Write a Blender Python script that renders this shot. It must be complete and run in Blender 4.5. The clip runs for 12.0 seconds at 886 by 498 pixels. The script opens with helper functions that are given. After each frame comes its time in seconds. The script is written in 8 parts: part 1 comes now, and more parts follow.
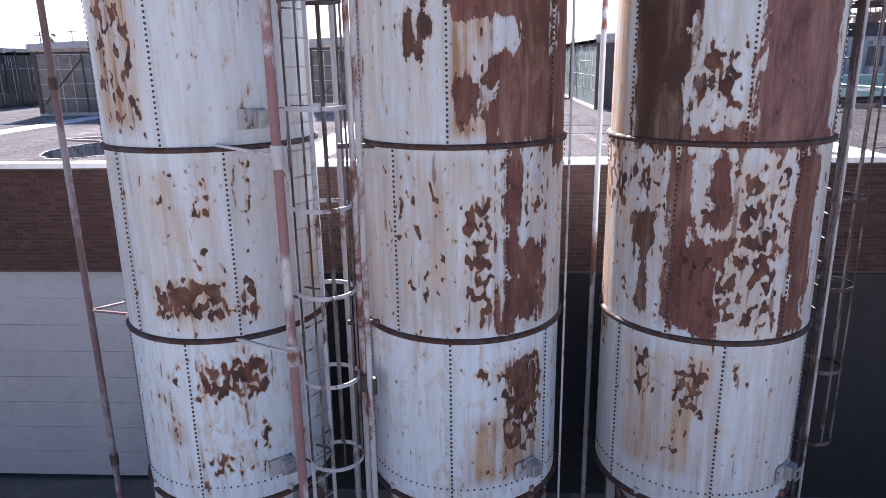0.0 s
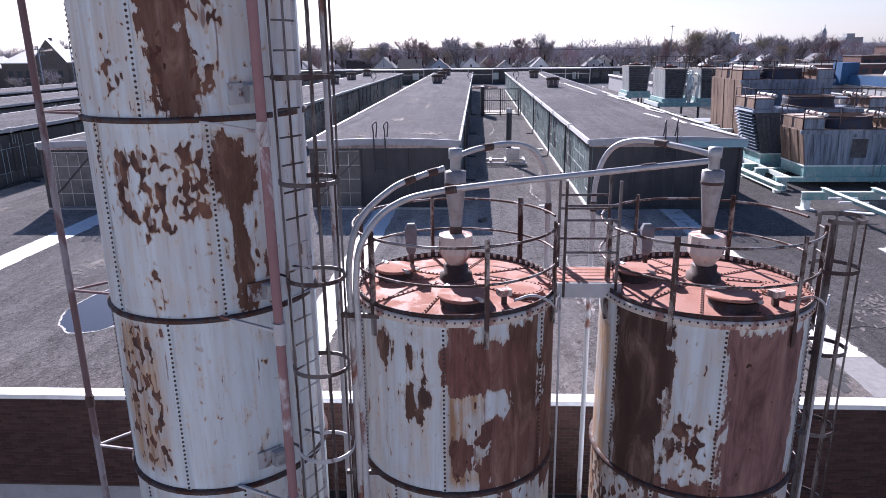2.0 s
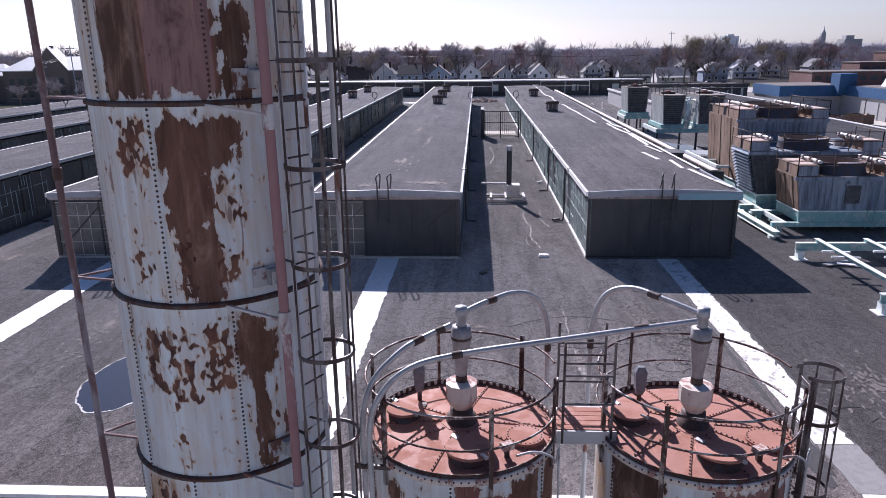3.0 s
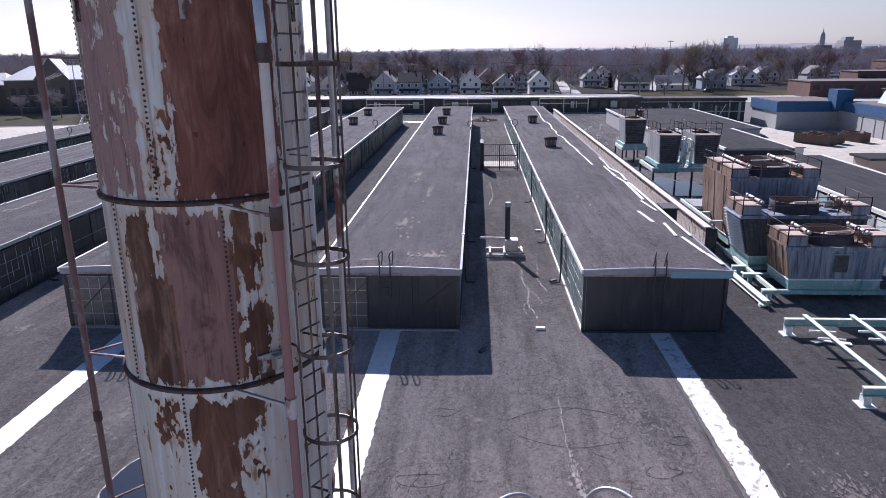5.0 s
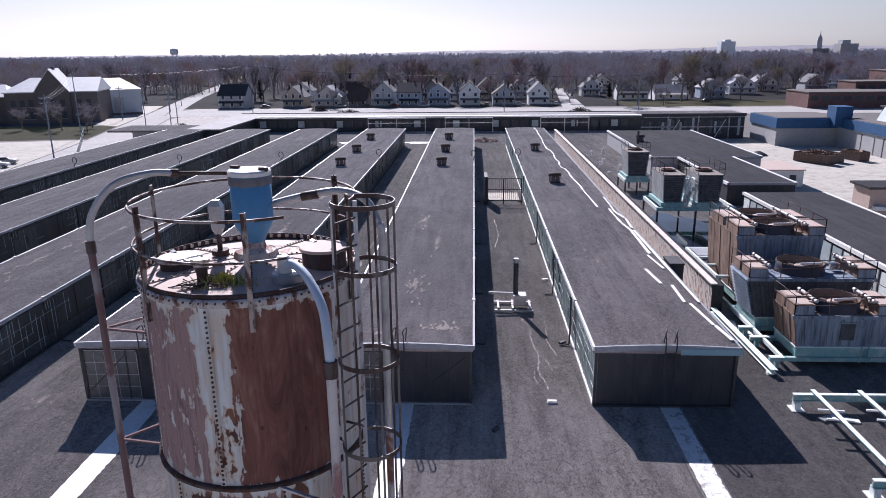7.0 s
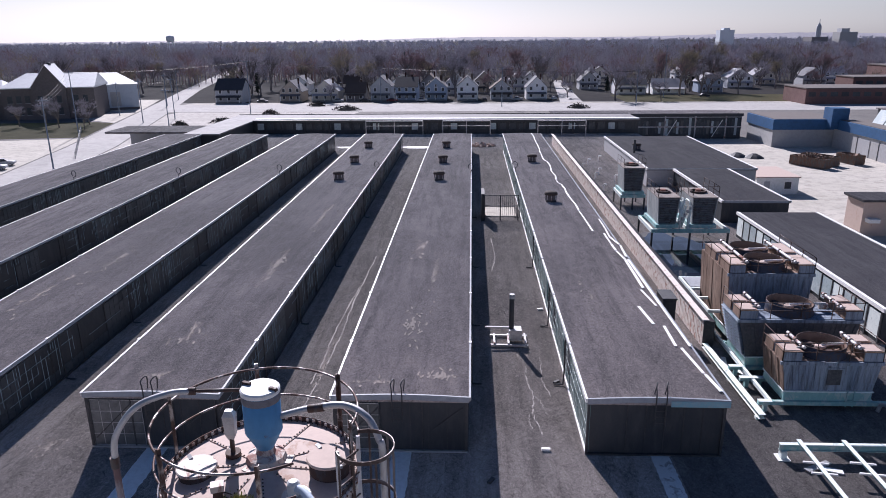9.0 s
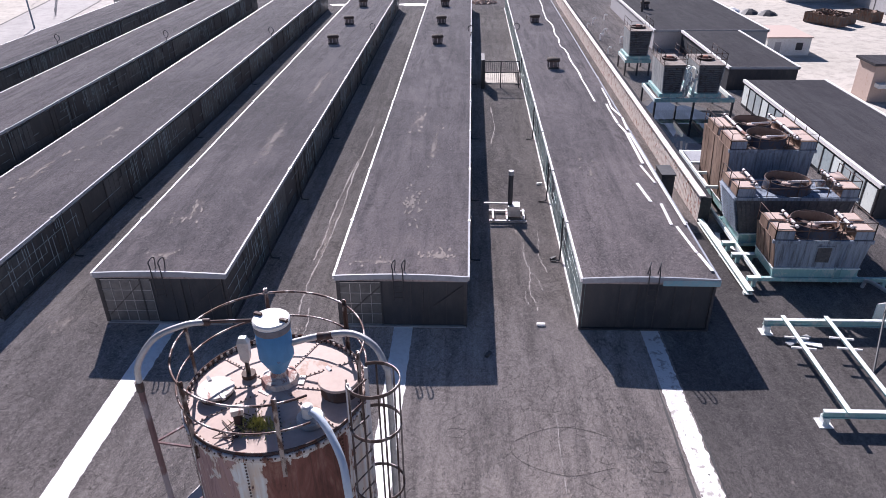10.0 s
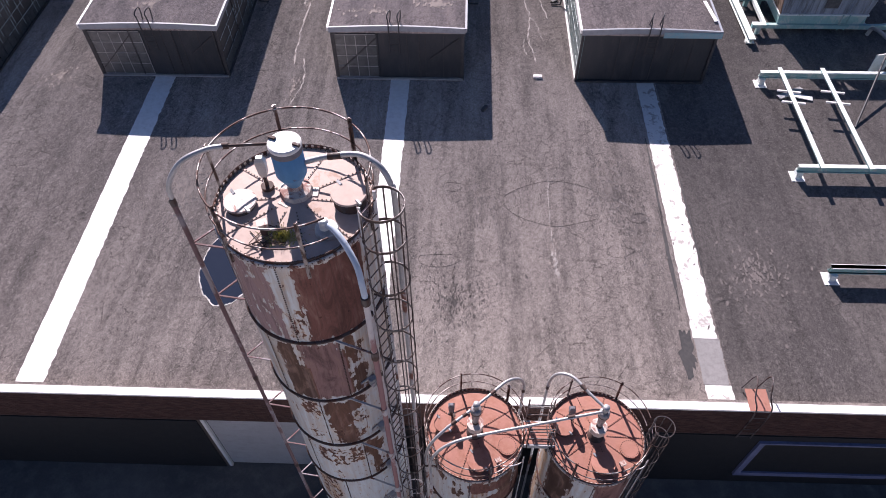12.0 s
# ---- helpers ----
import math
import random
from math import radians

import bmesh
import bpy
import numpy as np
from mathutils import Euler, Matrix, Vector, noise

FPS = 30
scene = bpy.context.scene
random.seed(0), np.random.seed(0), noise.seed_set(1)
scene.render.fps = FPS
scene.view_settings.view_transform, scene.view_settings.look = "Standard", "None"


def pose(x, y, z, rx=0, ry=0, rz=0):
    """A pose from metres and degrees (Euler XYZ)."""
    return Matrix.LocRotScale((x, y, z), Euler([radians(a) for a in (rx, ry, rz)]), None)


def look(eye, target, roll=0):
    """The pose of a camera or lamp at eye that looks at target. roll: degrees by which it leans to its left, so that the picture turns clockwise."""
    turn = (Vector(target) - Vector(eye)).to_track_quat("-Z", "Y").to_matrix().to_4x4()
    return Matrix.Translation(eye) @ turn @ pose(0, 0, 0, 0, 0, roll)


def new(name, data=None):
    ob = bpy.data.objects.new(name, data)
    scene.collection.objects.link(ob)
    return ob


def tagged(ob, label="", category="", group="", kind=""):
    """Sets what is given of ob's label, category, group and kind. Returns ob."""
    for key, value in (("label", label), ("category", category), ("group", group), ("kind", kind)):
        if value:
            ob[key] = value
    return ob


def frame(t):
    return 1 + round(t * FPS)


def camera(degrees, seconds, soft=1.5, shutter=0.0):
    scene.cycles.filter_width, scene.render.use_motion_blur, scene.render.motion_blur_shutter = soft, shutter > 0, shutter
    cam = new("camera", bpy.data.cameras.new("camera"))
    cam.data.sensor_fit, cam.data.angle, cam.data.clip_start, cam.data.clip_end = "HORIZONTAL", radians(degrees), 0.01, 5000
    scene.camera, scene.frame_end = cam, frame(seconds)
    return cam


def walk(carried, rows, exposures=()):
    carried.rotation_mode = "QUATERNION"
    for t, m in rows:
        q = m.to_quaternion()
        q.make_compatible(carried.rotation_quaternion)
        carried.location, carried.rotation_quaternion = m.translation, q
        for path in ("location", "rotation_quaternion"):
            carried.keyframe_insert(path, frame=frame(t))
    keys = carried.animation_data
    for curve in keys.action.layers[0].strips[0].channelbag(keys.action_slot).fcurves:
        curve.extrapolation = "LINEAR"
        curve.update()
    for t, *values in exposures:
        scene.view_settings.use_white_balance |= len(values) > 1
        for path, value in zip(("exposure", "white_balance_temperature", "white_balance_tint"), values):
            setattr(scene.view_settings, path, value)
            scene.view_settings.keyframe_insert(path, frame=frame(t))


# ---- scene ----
cam = camera(65.7, 12.0, soft=0.9)
PATH = [
    (0, (-0.059, -0.046, 8.734), (-0.166, 1.878, 8.2), -0.9),
    (0.5, (-0.048, -0.028, 9.888), (-0.156, 1.894, 9.344), -0.9),
    (1, (-0.021, 0.033, 11.016), (-0.127, 1.953, 10.469), -0.9),
    (1.5, (0.01, 0.142, 12.164), (-0.09, 2.062, 11.612), -0.8),
    (2, (-0.027, 0.211, 13.271), (-0.125, 2.13, 12.714), -0.7),
    (2.5, (-0.095, 0.202, 14.427), (-0.193, 2.12, 13.871), -0.7),
    (3, (-0.099, 0.175, 15.483), (-0.196, 2.094, 14.928), -0.7),
    (5, (-0.098, 0.172, 19.035), (-0.193, 2.09, 18.477), -0.6),
    (5.5, (-0.313, 0.345, 19.878), (-0.406, 2.264, 19.319), -0.5),
    (6, (-0.611, 0.522, 20.717), (-0.704, 2.44, 20.161), -0.5),
    (6.5, (-0.754, 0.641, 21.601), (-0.844, 2.561, 21.046), -0.6),
    (7, (-0.772, 0.738, 22.412), (-0.861, 2.657, 21.858), -0.6),
    (8.8, (-0.722, 0.871, 25.32), (-0.805, 2.791, 24.76), -0.5),
    (9, (-0.72, 0.907, 25.601), (-0.802, 2.816, 25.011), -0.5),
    (9.5, (-0.744, 1.033, 26.172), (-0.822, 2.871, 25.389), -0.6),
    (10, (-0.766, 1.143, 26.668), (-0.841, 2.894, 25.703), -0.6),
    (10.5, (-0.791, 1.216, 27.156), (-0.86, 2.857, 26.015), -0.7),
    (11, (-0.787, 1.276, 27.603), (-0.851, 2.795, 26.303), -0.7),
    (11.5, (-0.803, 1.303, 28.05), (-0.86, 2.68, 26.601), -0.7),
    (12, (-0.808, 1.337, 28.454), (-0.859, 2.575, 26.883), -0.7),
]
EXPOSURES = [(0.0, 2.0, 6100, 24), (0.5, 1.80, 5980, 24), (1.0, 1.48, 5880, 24), (1.5, 1.33, 5830, 24), (2.0, 1.22, 5780, 24), (2.5, 1.03, 5770, 24), (3.2, 0.81, 5760, 24), (5.0, 0.76, 5740, 23), (7.0, 0.69, 5780, 22), (9.0, 0.65, 5800, 22), (9.5, 0.88, 5950, 23), (11.0, 0.96, 6080, 23), (12.0, 1.0, 6300, 27)]
walk(cam, [(t, look(eye, target, roll)) for t, eye, target, roll in PATH], EXPOSURES)

# ---- world and sun ----
SUN_FROM = Vector((-1.27, 4.24, 2.96)).normalized()
world = bpy.data.worlds.new("sky_world")
scene.world = world
world.use_nodes = True
wn = world.node_tree
sky = wn.nodes.new("ShaderNodeTexSky")
sky.sky_type = "NISHITA"
sky.sun_disc = False
sky.sun_elevation = math.asin(SUN_FROM.z)
sky.sun_rotation = math.atan2(SUN_FROM.x, SUN_FROM.y)
sky.altitude = 200
sky.air_density = 1.0
sky.dust_density = 0.8
sky.ozone_density = 2.5
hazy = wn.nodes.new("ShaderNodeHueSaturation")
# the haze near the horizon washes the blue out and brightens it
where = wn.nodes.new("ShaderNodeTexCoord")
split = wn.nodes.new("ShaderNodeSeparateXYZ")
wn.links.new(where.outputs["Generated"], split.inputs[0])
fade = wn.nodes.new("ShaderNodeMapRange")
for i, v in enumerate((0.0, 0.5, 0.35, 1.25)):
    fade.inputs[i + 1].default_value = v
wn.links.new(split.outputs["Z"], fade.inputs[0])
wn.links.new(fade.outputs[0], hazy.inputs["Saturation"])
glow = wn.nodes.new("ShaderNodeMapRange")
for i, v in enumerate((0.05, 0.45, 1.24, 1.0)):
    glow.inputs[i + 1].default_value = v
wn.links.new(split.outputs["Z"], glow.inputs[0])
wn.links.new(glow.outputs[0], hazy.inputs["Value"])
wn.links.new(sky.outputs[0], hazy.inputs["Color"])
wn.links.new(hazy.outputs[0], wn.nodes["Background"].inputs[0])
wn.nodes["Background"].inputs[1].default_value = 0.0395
sun = new("sun", bpy.data.lights.new("sun", "SUN"))
sun.data.energy = 5.0
sun.data.angle = radians(0.53)
sun.data.color = (1.0, 0.95, 0.87)
sun.matrix_world = look(SUN_FROM * 200, (0, 0, 0))

# ---- mesh tools ----
UP = Vector((0, 0, 1))


class Shape:
    """Collects vertices and faces for one mesh."""

    def __init__(self):
        self.v, self.f, self.smooth = [], [], []

    def add(self, verts, faces, smooth=False):
        n = len(self.v)
        self.v += [tuple(p) for p in verts]
        self.f += [tuple(n + i for i in f) for f in faces]
        self.smooth += [smooth] * len(faces)
        return self

    def box(self, x0, x1, y0, y1, z0, z1):
        v = [(x, y, z) for z in (z0, z1) for y in (y0, y1) for x in (x0, x1)]
        return self.add(v, [(0, 2, 3, 1), (4, 5, 7, 6), (0, 1, 5, 4), (2, 6, 7, 3), (1, 3, 7, 5), (0, 4, 6, 2)])

    def block(self, m, sx, sy, sz):
        """A box of that size, centred at the pose m."""
        v = [m @ Vector((x * sx / 2, y * sy / 2, z * sz / 2)) for z in (-1, 1) for y in (-1, 1) for x in (-1, 1)]
        return self.add(v, [(0, 2, 3, 1), (4, 5, 7, 6), (0, 1, 5, 4), (2, 6, 7, 3), (1, 3, 7, 5), (0, 4, 6, 2)])

    def bar(self, a, b, w, h=None):
        """A square bar from a to b."""
        a, b = Vector(a), Vector(b)
        d = (b - a).normalized()
        side = d.cross(UP if abs(d.z) < 0.95 else Vector((0, 1, 0))).normalized()
        up = side.cross(d)
        h = h or w
        c = [(-1, -1), (1, -1), (1, 1), (-1, 1)]
        v = [p + side * (i * w / 2) + up * (j * h / 2) for p in (a, b) for i, j in c]
        return self.add(v, [(3, 2, 1, 0), (4, 5, 6, 7), (0, 1, 5, 4), (1, 2, 6, 5), (2, 3, 7, 6), (3, 0, 4, 7)])

    def tube(self, path, r, n=8, closed=False, caps=True):
        """A round tube along a path; r is one radius or one per point."""
        p = [Vector(q) for q in path]
        k = len(p)
        rs = r if isinstance(r, (list, tuple)) else [r] * k
        rings, last = [], None
        for i in range(k):
            a = p[(i - 1) % k] if closed or i else p[0]
            b = p[(i + 1) % k] if closed or i < k - 1 else p[-1]
            d = (b - a).normalized()
            if last is None:
                side = d.cross(UP if abs(d.z) < 0.95 else Vector((0, 1, 0))).normalized()
            else:
                side = (last - d * last.dot(d)).normalized()
            last = side
            up = side.cross(d)
            rings.append([p[i] + (side * math.cos(q) + up * math.sin(q)) * rs[i] for q in [2 * math.pi * j / n for j in range(n)]])
        v = [q for ring in rings for q in ring]
        f = []
        for i in range(k if closed else k - 1):
            o, o2 = i * n, ((i + 1) % k) * n
            f += [(o + j, o + (j + 1) % n, o2 + (j + 1) % n, o2 + j) for j in range(n)]
        self.add(v, f, True)
        if caps and not closed:
            self.add(rings[0], [tuple(reversed(range(n)))])
            self.add(rings[-1], [tuple(range(n))])
        return self

    def lathe(self, x, y, profile, n=32, a0=0.0, a1=360.0, smooth=True, closed=False):
        """Turns a profile of (radius, height) about an upright axis; angles from the front (-y) towards +x."""
        full = abs(a1 - a0) >= 359.9
        m = n if full else n + 1
        v = []
        for i in range(m):
            q = radians(a0 + (a1 - a0) * i / n)
            v += [(x + r * math.sin(q), y - r * math.cos(q), z) for r, z in profile]
        k = len(profile)
        f = []
        for i in range(n):
            o, o2 = i * k, ((i + 1) % m) * k
            f += [(o + j, o2 + j, o2 + (j + 1) % k, o + (j + 1) % k) for j in range(k if closed else k - 1)]
        return self.add(v, f, smooth)

    def drum(self, x, y, z0, z1, r, n=24, bevel=0.0):
        b = bevel
        prof = [(0.0, z0), (r, z0), (r, z1 - b), (r - b, z1), (0.0, z1)] if b else [(0.0, z0), (r, z0), (r, z1), (0.0, z1)]
        for a, c in zip(prof, prof[1:]):
            self.lathe(x, y, [a, c], n)
        return self

    def ring(self, x, y, z, r, tube, n=48, m=6, a0=0.0, a1=360.0):
        pts = []
        full = abs(a1 - a0) >= 359.9
        for i in range(n if full else n + 1):
            q = radians(a0 + (a1 - a0) * i / n)
            pts.append((x + r * math.sin(q), y - r * math.cos(q), z))
        return self.tube(pts, tube, m, closed=full)

    def rivet(self, p, out, r, h):
        """A low six-sided bolt head at p."""
        out = Vector(out).normalized()
        side = out.cross(UP if abs(out.z) < 0.9 else Vector((1, 0, 0))).normalized()
        up = side.cross(out)
        p = Vector(p)
        low = [p + (side * math.cos(q) + up * math.sin(q)) * r for q in [math.pi * j / 3 for j in range(6)]]
        v = low + [q + out * h - (q - p) * 0.25 for q in low]
        return self.add(v, [(j, (j + 1) % 6, 6 + (j + 1) % 6, 6 + j) for j in range(6)] + [(6, 7, 8, 9, 10, 11)])

    def mesh(self, name, material):
        me = bpy.data.meshes.new(name)
        me.from_pydata(self.v, [], self.f)
        me.polygons.foreach_set("use_smooth", self.smooth)
        if material:
            me.materials.append(material)
        me.update()
        return me


def part(name, shape, material, parent=None, label=""):
    ob = new(name, shape.mesh(name, material))
    if parent is not None:
        ob.parent = parent
    if label:
        tagged(ob, label)
    return ob


def thing(name, label, category, group="", kind="", at=(0, 0, 0)):
    ob = new(name)
    ob.location = at
    ob.empty_display_size = 0.2
    return tagged(ob, label, category, group, kind)


def solid(name, shape, material, label, category, group="", kind=""):
    return tagged(new(name, shape.mesh(name, material)), label, category, group, kind)


def on_circle(x, y, r, deg, z):
    q = radians(deg)
    return Vector((x + r * math.sin(q), y - r * math.cos(q), z))


def arc(points, step=8):
    """A smooth path through the given points."""
    p = [Vector(q) for q in points]
    p = [2 * p[0] - p[1]] + p + [2 * p[-1] - p[-2]]
    out = []
    for i in range(1, len(p) - 2):
        for j in range(step):
            t = j / step
            a, b, c, d = p[i - 1:i + 3]
            out.append(0.5 * ((2 * b) + (c - a) * t + (2 * a - 5 * b + 4 * c - d) * t * t + (3 * b - a - 3 * c + d) * t ** 3))
    out.append(p[-2])
    return out

# ---- materials ----
class Nodes:
    """Short hand for building one node material."""

    def __init__(self, name, rough=0.8, metal=0.0):
        self.m = bpy.data.materials.new(name)
        self.m.use_nodes = True
        self.t = self.m.node_tree
        self.b = self.t.nodes["Principled BSDF"]
        self.b.inputs["Roughness"].default_value = rough
        self.b.inputs["Metallic"].default_value = metal
        self.b.inputs["Specular IOR Level"].default_value = 0.35
        self._geo = None

    def n(self, kind, **kw):
        node = self.t.nodes.new(kind)
        for k, v in kw.items():
            if k.startswith("i_"):
                node.inputs[int(k[2:])].default_value = v
        return node

    def link(self, a, b):
        self.t.links.new(a, b)

    def pos(self, scale=(1, 1, 1)):
        """World position, scaled."""
        if self._geo is None:
            self._geo = self.n("ShaderNodeNewGeometry")
        mp = self.n("ShaderNodeMapping")
        mp.inputs["Scale"].default_value = scale
        self.link(self._geo.outputs["Position"], mp.inputs["Vector"])
        return mp.outputs[0]

    def shift(self, vec, value):
        """A vector moved by a value, to vary a pattern from piece to piece."""
        a = self.n("ShaderNodeVectorMath")
        a.operation = "ADD"
        self.link(vec, a.inputs[0])
        self.link(value, a.inputs[1])
        return a.outputs[0]

    def noise(self, vec, scale, detail=4.0, rough=0.55, warp=0.0):
        q = self.n("ShaderNodeTexNoise")
        q.inputs["Scale"].default_value = scale
        q.inputs["Detail"].default_value = detail
        q.inputs["Roughness"].default_value = rough
        q.inputs["Distortion"].default_value = warp
        self.link(vec, q.inputs["Vector"])
        return q.outputs["Fac"]

    def ramp(self, fac, stops):
        r = self.n("ShaderNodeValToRGB")
        e = r.color_ramp.elements
        while len(e) < len(stops):
            e.new(0.5)
        for el, (p, c) in zip(e, stops):
            el.position = p
            el.color = (c, c, c, 1) if isinstance(c, (int, float)) else (*c, 1)
        self.link(fac, r.inputs[0])
        return r.outputs[0]

    def math(self, op, a, b=0.0, clamp=False):
        q = self.n("ShaderNodeMath")
        q.operation = op
        q.use_clamp = clamp
        for i, v in enumerate((a, b)):
            if isinstance(v, (int, float)):
                q.inputs[i].default_value = v
            else:
                self.link(v, q.inputs[i])
        return q.outputs[0]

    def mix(self, fac, a, b, kind="MIX"):
        q = self.n("ShaderNodeMix")
        q.data_type = "RGBA"
        q.blend_type = kind
        for i, v in ((0, fac), (6, a), (7, b)):
            if isinstance(v, (int, float)) and i == 0:
                q.inputs[i].default_value = v
            elif isinstance(v, (tuple, list)):
                q.inputs[i].default_value = (*v, 1)
            else:
                self.link(v, q.inputs[i])
        return q.outputs[2]

    def color(self, c):
        if isinstance(c, (tuple, list)):
            self.b.inputs["Base Color"].default_value = (*c, 1)
        else:
            self.link(c, self.b.inputs["Base Color"])
        return self

    def rough(self, v):
        self.link(v, self.b.inputs["Roughness"])
        return self

    def bump(self, fac, strength=0.3, dist=0.02):
        q = self.n("ShaderNodeBump")
        q.inputs["Strength"].default_value = strength
        q.inputs["Distance"].default_value = dist
        self.link(fac, q.inputs["Height"])
        self.link(q.outputs[0], self.b.inputs["Normal"])
        return self


def stained(name, c0, c1, c2, scale=1.0, rough=0.85, grain=40.0, metal=0.0, bump=0.15, stretch=(1, 1, 1), speckle=0.22, matt=False):
    """A surface that wanders between three colours at two scales, with fine grain."""
    q = Nodes(name, rough, metal)
    if matt:
        q.b.inputs["Specular IOR Level"].default_value = 0.04
        q.b.inputs["Diffuse Roughness"].default_value = 1.0
    p = q.pos(stretch)
    big = q.noise(p, 0.35 * scale, 5, 0.6, 0.4)
    small = q.noise(p, 3.1 * scale, 6, 0.65)
    fine = q.noise(q.pos(), grain, 3, 0.6)
    col = q.mix(q.ramp(big, [(0.35, 0.0), (0.65, 1.0)]), c0, c1)
    col = q.mix(q.ramp(small, [(0.45, 0.0), (0.72, 0.85)]), col, c2)
    col = q.mix(q.ramp(fine, [(0.25, speckle), (0.75, 0.0)]), col, (0, 0, 0))
    q.color(col)
    if bump:
        q.bump(fine, bump, 0.02)
    return q.m


def rusty(name, paint, rust_a, rust_b, amount=0.5, scale=1.0, metal=0.0, rough=0.6):
    """Painted steel with rust breaking through."""
    q = Nodes(name, rough, metal)
    p = q.pos((1, 1, 0.55))
    a = q.noise(p, 2.2 * scale, 8, 0.68, 0.5)
    b = q.noise(p, 9 * scale, 5, 0.6)
    edge = q.ramp(a, [(1 - amount - 0.04, 0.0), (1 - amount + 0.03, 1.0)])
    tone = q.mix(b, rust_a, rust_b)
    dirt = q.mix(q.ramp(b, [(0.4, 0.0), (0.8, 0.35)]), paint, tuple(v * 0.55 for v in paint))
    q.color(q.mix(edge, dirt, tone))
    q.rough(q.math("MULTIPLY_ADD", edge, 0.3))
    q.t.nodes[-1].inputs[2].default_value = rough
    q.bump(edge, 0.15, 0.01)
    return q.m


def silo_steel():
    """White enamel on bolted panels: red-brown rust fields, dark blotches with tan halos, runs and grime. The panels carry
    a rust layer that says where the fields, the blotches and the tan stains lie and how dark the rust is."""
    q = Nodes("silo_steel", 0.5)
    layer = q.n("ShaderNodeAttribute")
    layer.attribute_name = "rust"
    sep = q.n("ShaderNodeSeparateColor")
    q.link(layer.outputs["Color"], sep.inputs[0])
    amount, spots, stain = sep.outputs
    dark = layer.outputs["Alpha"]

    def field(stretch, scale, detail, rough, warp=0.0):
        return q.noise(q.pos((1.0, 1.0, stretch)), scale, detail, rough, warp)

    def total(*terms):
        out = None
        for v, k in terms:
            m = q.math("MULTIPLY", v, k)
            out = m if out is None else q.math("ADD", out, m)
        return out

    rag = field(0.6, 5.0, 4.0, 0.55, 0.6)
    spot = field(0.62, 10.5, 1.2, 0.5, 0.3)
    drip = field(0.10, 13.0, 2.0, 0.5)
    fleck = field(0.7, 26.0, 3.0, 0.6, 0.5)
    run = field(0.07, 9.0, 3.0, 0.55)
    thin = field(0.05, 30.0, 3.0, 0.6)
    # rust fields with ragged, dark-rimmed edges
    la = q.math("SUBTRACT", q.math("ADD", amount, total((rag, 1.5), (fleck, 0.3), (run, 1.2))), 0.40 + 0.75 + 0.15 + 0.6)
    wide = q.ramp(q.math("ADD", la, 0.5), [(0.475, 0.0), (0.525, 1.0)])
    rim = q.ramp(q.math("ADD", la, 0.5), [(0.50, 1.0), (0.545, 0.0)])
    wide_halo = q.ramp(q.math("ADD", la, 0.5), [(0.15, 0.0), (0.50, 1.0)])
    # round dark blotches, thick where the layer says so
    fb = total((spot, 0.95), (fleck, 0.05))
    lb = q.math("SUBTRACT", fb, q.math("SUBTRACT", 0.775, q.math("MULTIPLY", spots, 0.345)))
    blot = q.ramp(q.math("ADD", lb, 0.5), [(0.496, 0.0), (0.508, 1.0)])
    blot_halo = q.ramp(q.math("ADD", lb, 0.5), [(0.39, 0.0), (0.455, 0.7), (0.50, 1.0)])
    # small specks
    ls = q.math("SUBTRACT", fleck, q.math("SUBTRACT", 0.745, q.math("MULTIPLY", q.math("MAXIMUM", spots, stain), 0.06)))
    speck = q.ramp(q.math("ADD", ls, 0.5), [(0.49, 0.0), (0.52, 0.8)])
    grime = field(0.07, 6.0, 4.0, 0.6)
    white = q.mix(q.ramp(grime, [(0.36, 0.0), (0.70, 0.6)]), (0.645, 0.735, 0.785), (0.44, 0.475, 0.505))
    white = q.mix(q.ramp(thin, [(0.58, 0.0), (0.74, 0.4)]), white, (0.30, 0.21, 0.18))
    tan = q.mix(q.ramp(rag, [(0.35, 0.0), (0.65, 1.0)]), (0.28, 0.15, 0.08), (0.48, 0.33, 0.21))
    shed = q.math("MULTIPLY", stain, q.ramp(total((run, 0.6), (rag, 0.4)), [(0.38, 0.25), (0.60, 1.0)]))
    halo = q.math("MAXIMUM", q.math("MULTIPLY", wide_halo, 0.7), q.math("MULTIPLY", blot_halo, 0.95))
    halo = q.math("MAXIMUM", q.math("MULTIPLY", halo, q.ramp(rag, [(0.30, 0.7), (0.60, 1.0)])), q.math("MULTIPLY", shed, 1.35, True))
    white = q.mix(halo, white, tan)
    tone = field(0.30, 3.0, 7.0, 0.68, 0.8)
    field_col = q.ramp(dark, [(0.0, (0.30, 0.205, 0.21)), (0.2, (0.175, 0.074, 0.060)), (0.6, (0.130, 0.066, 0.043)), (1.0, (0.052, 0.030, 0.025))])
    field_col = q.mix(q.ramp(tone, [(0.34, 0.72), (0.50, 0.0)]), field_col, (0.050, 0.022, 0.018))
    field_col = q.mix(q.ramp(tone, [(0.52, 0.0), (0.68, 0.6)]), field_col, (0.34, 0.215, 0.165))
    field_col = q.mix(q.ramp(thin, [(0.52, 0.0), (0.72, 0.5)]), field_col, (0.065, 0.034, 0.030))
    field_col = q.mix(q.ramp(grime, [(0.54, 0.0), (0.76, 0.35)]), field_col, (0.36, 0.26, 0.23))
    field_col = q.mix(q.math("MULTIPLY", rim, 0.5), field_col, (0.070, 0.030, 0.026))
    blot_col = q.mix(q.ramp(rag, [(0.4, 0.0), (0.6, 1.0)]), (0.036, 0.014, 0.013), (0.115, 0.043, 0.030))
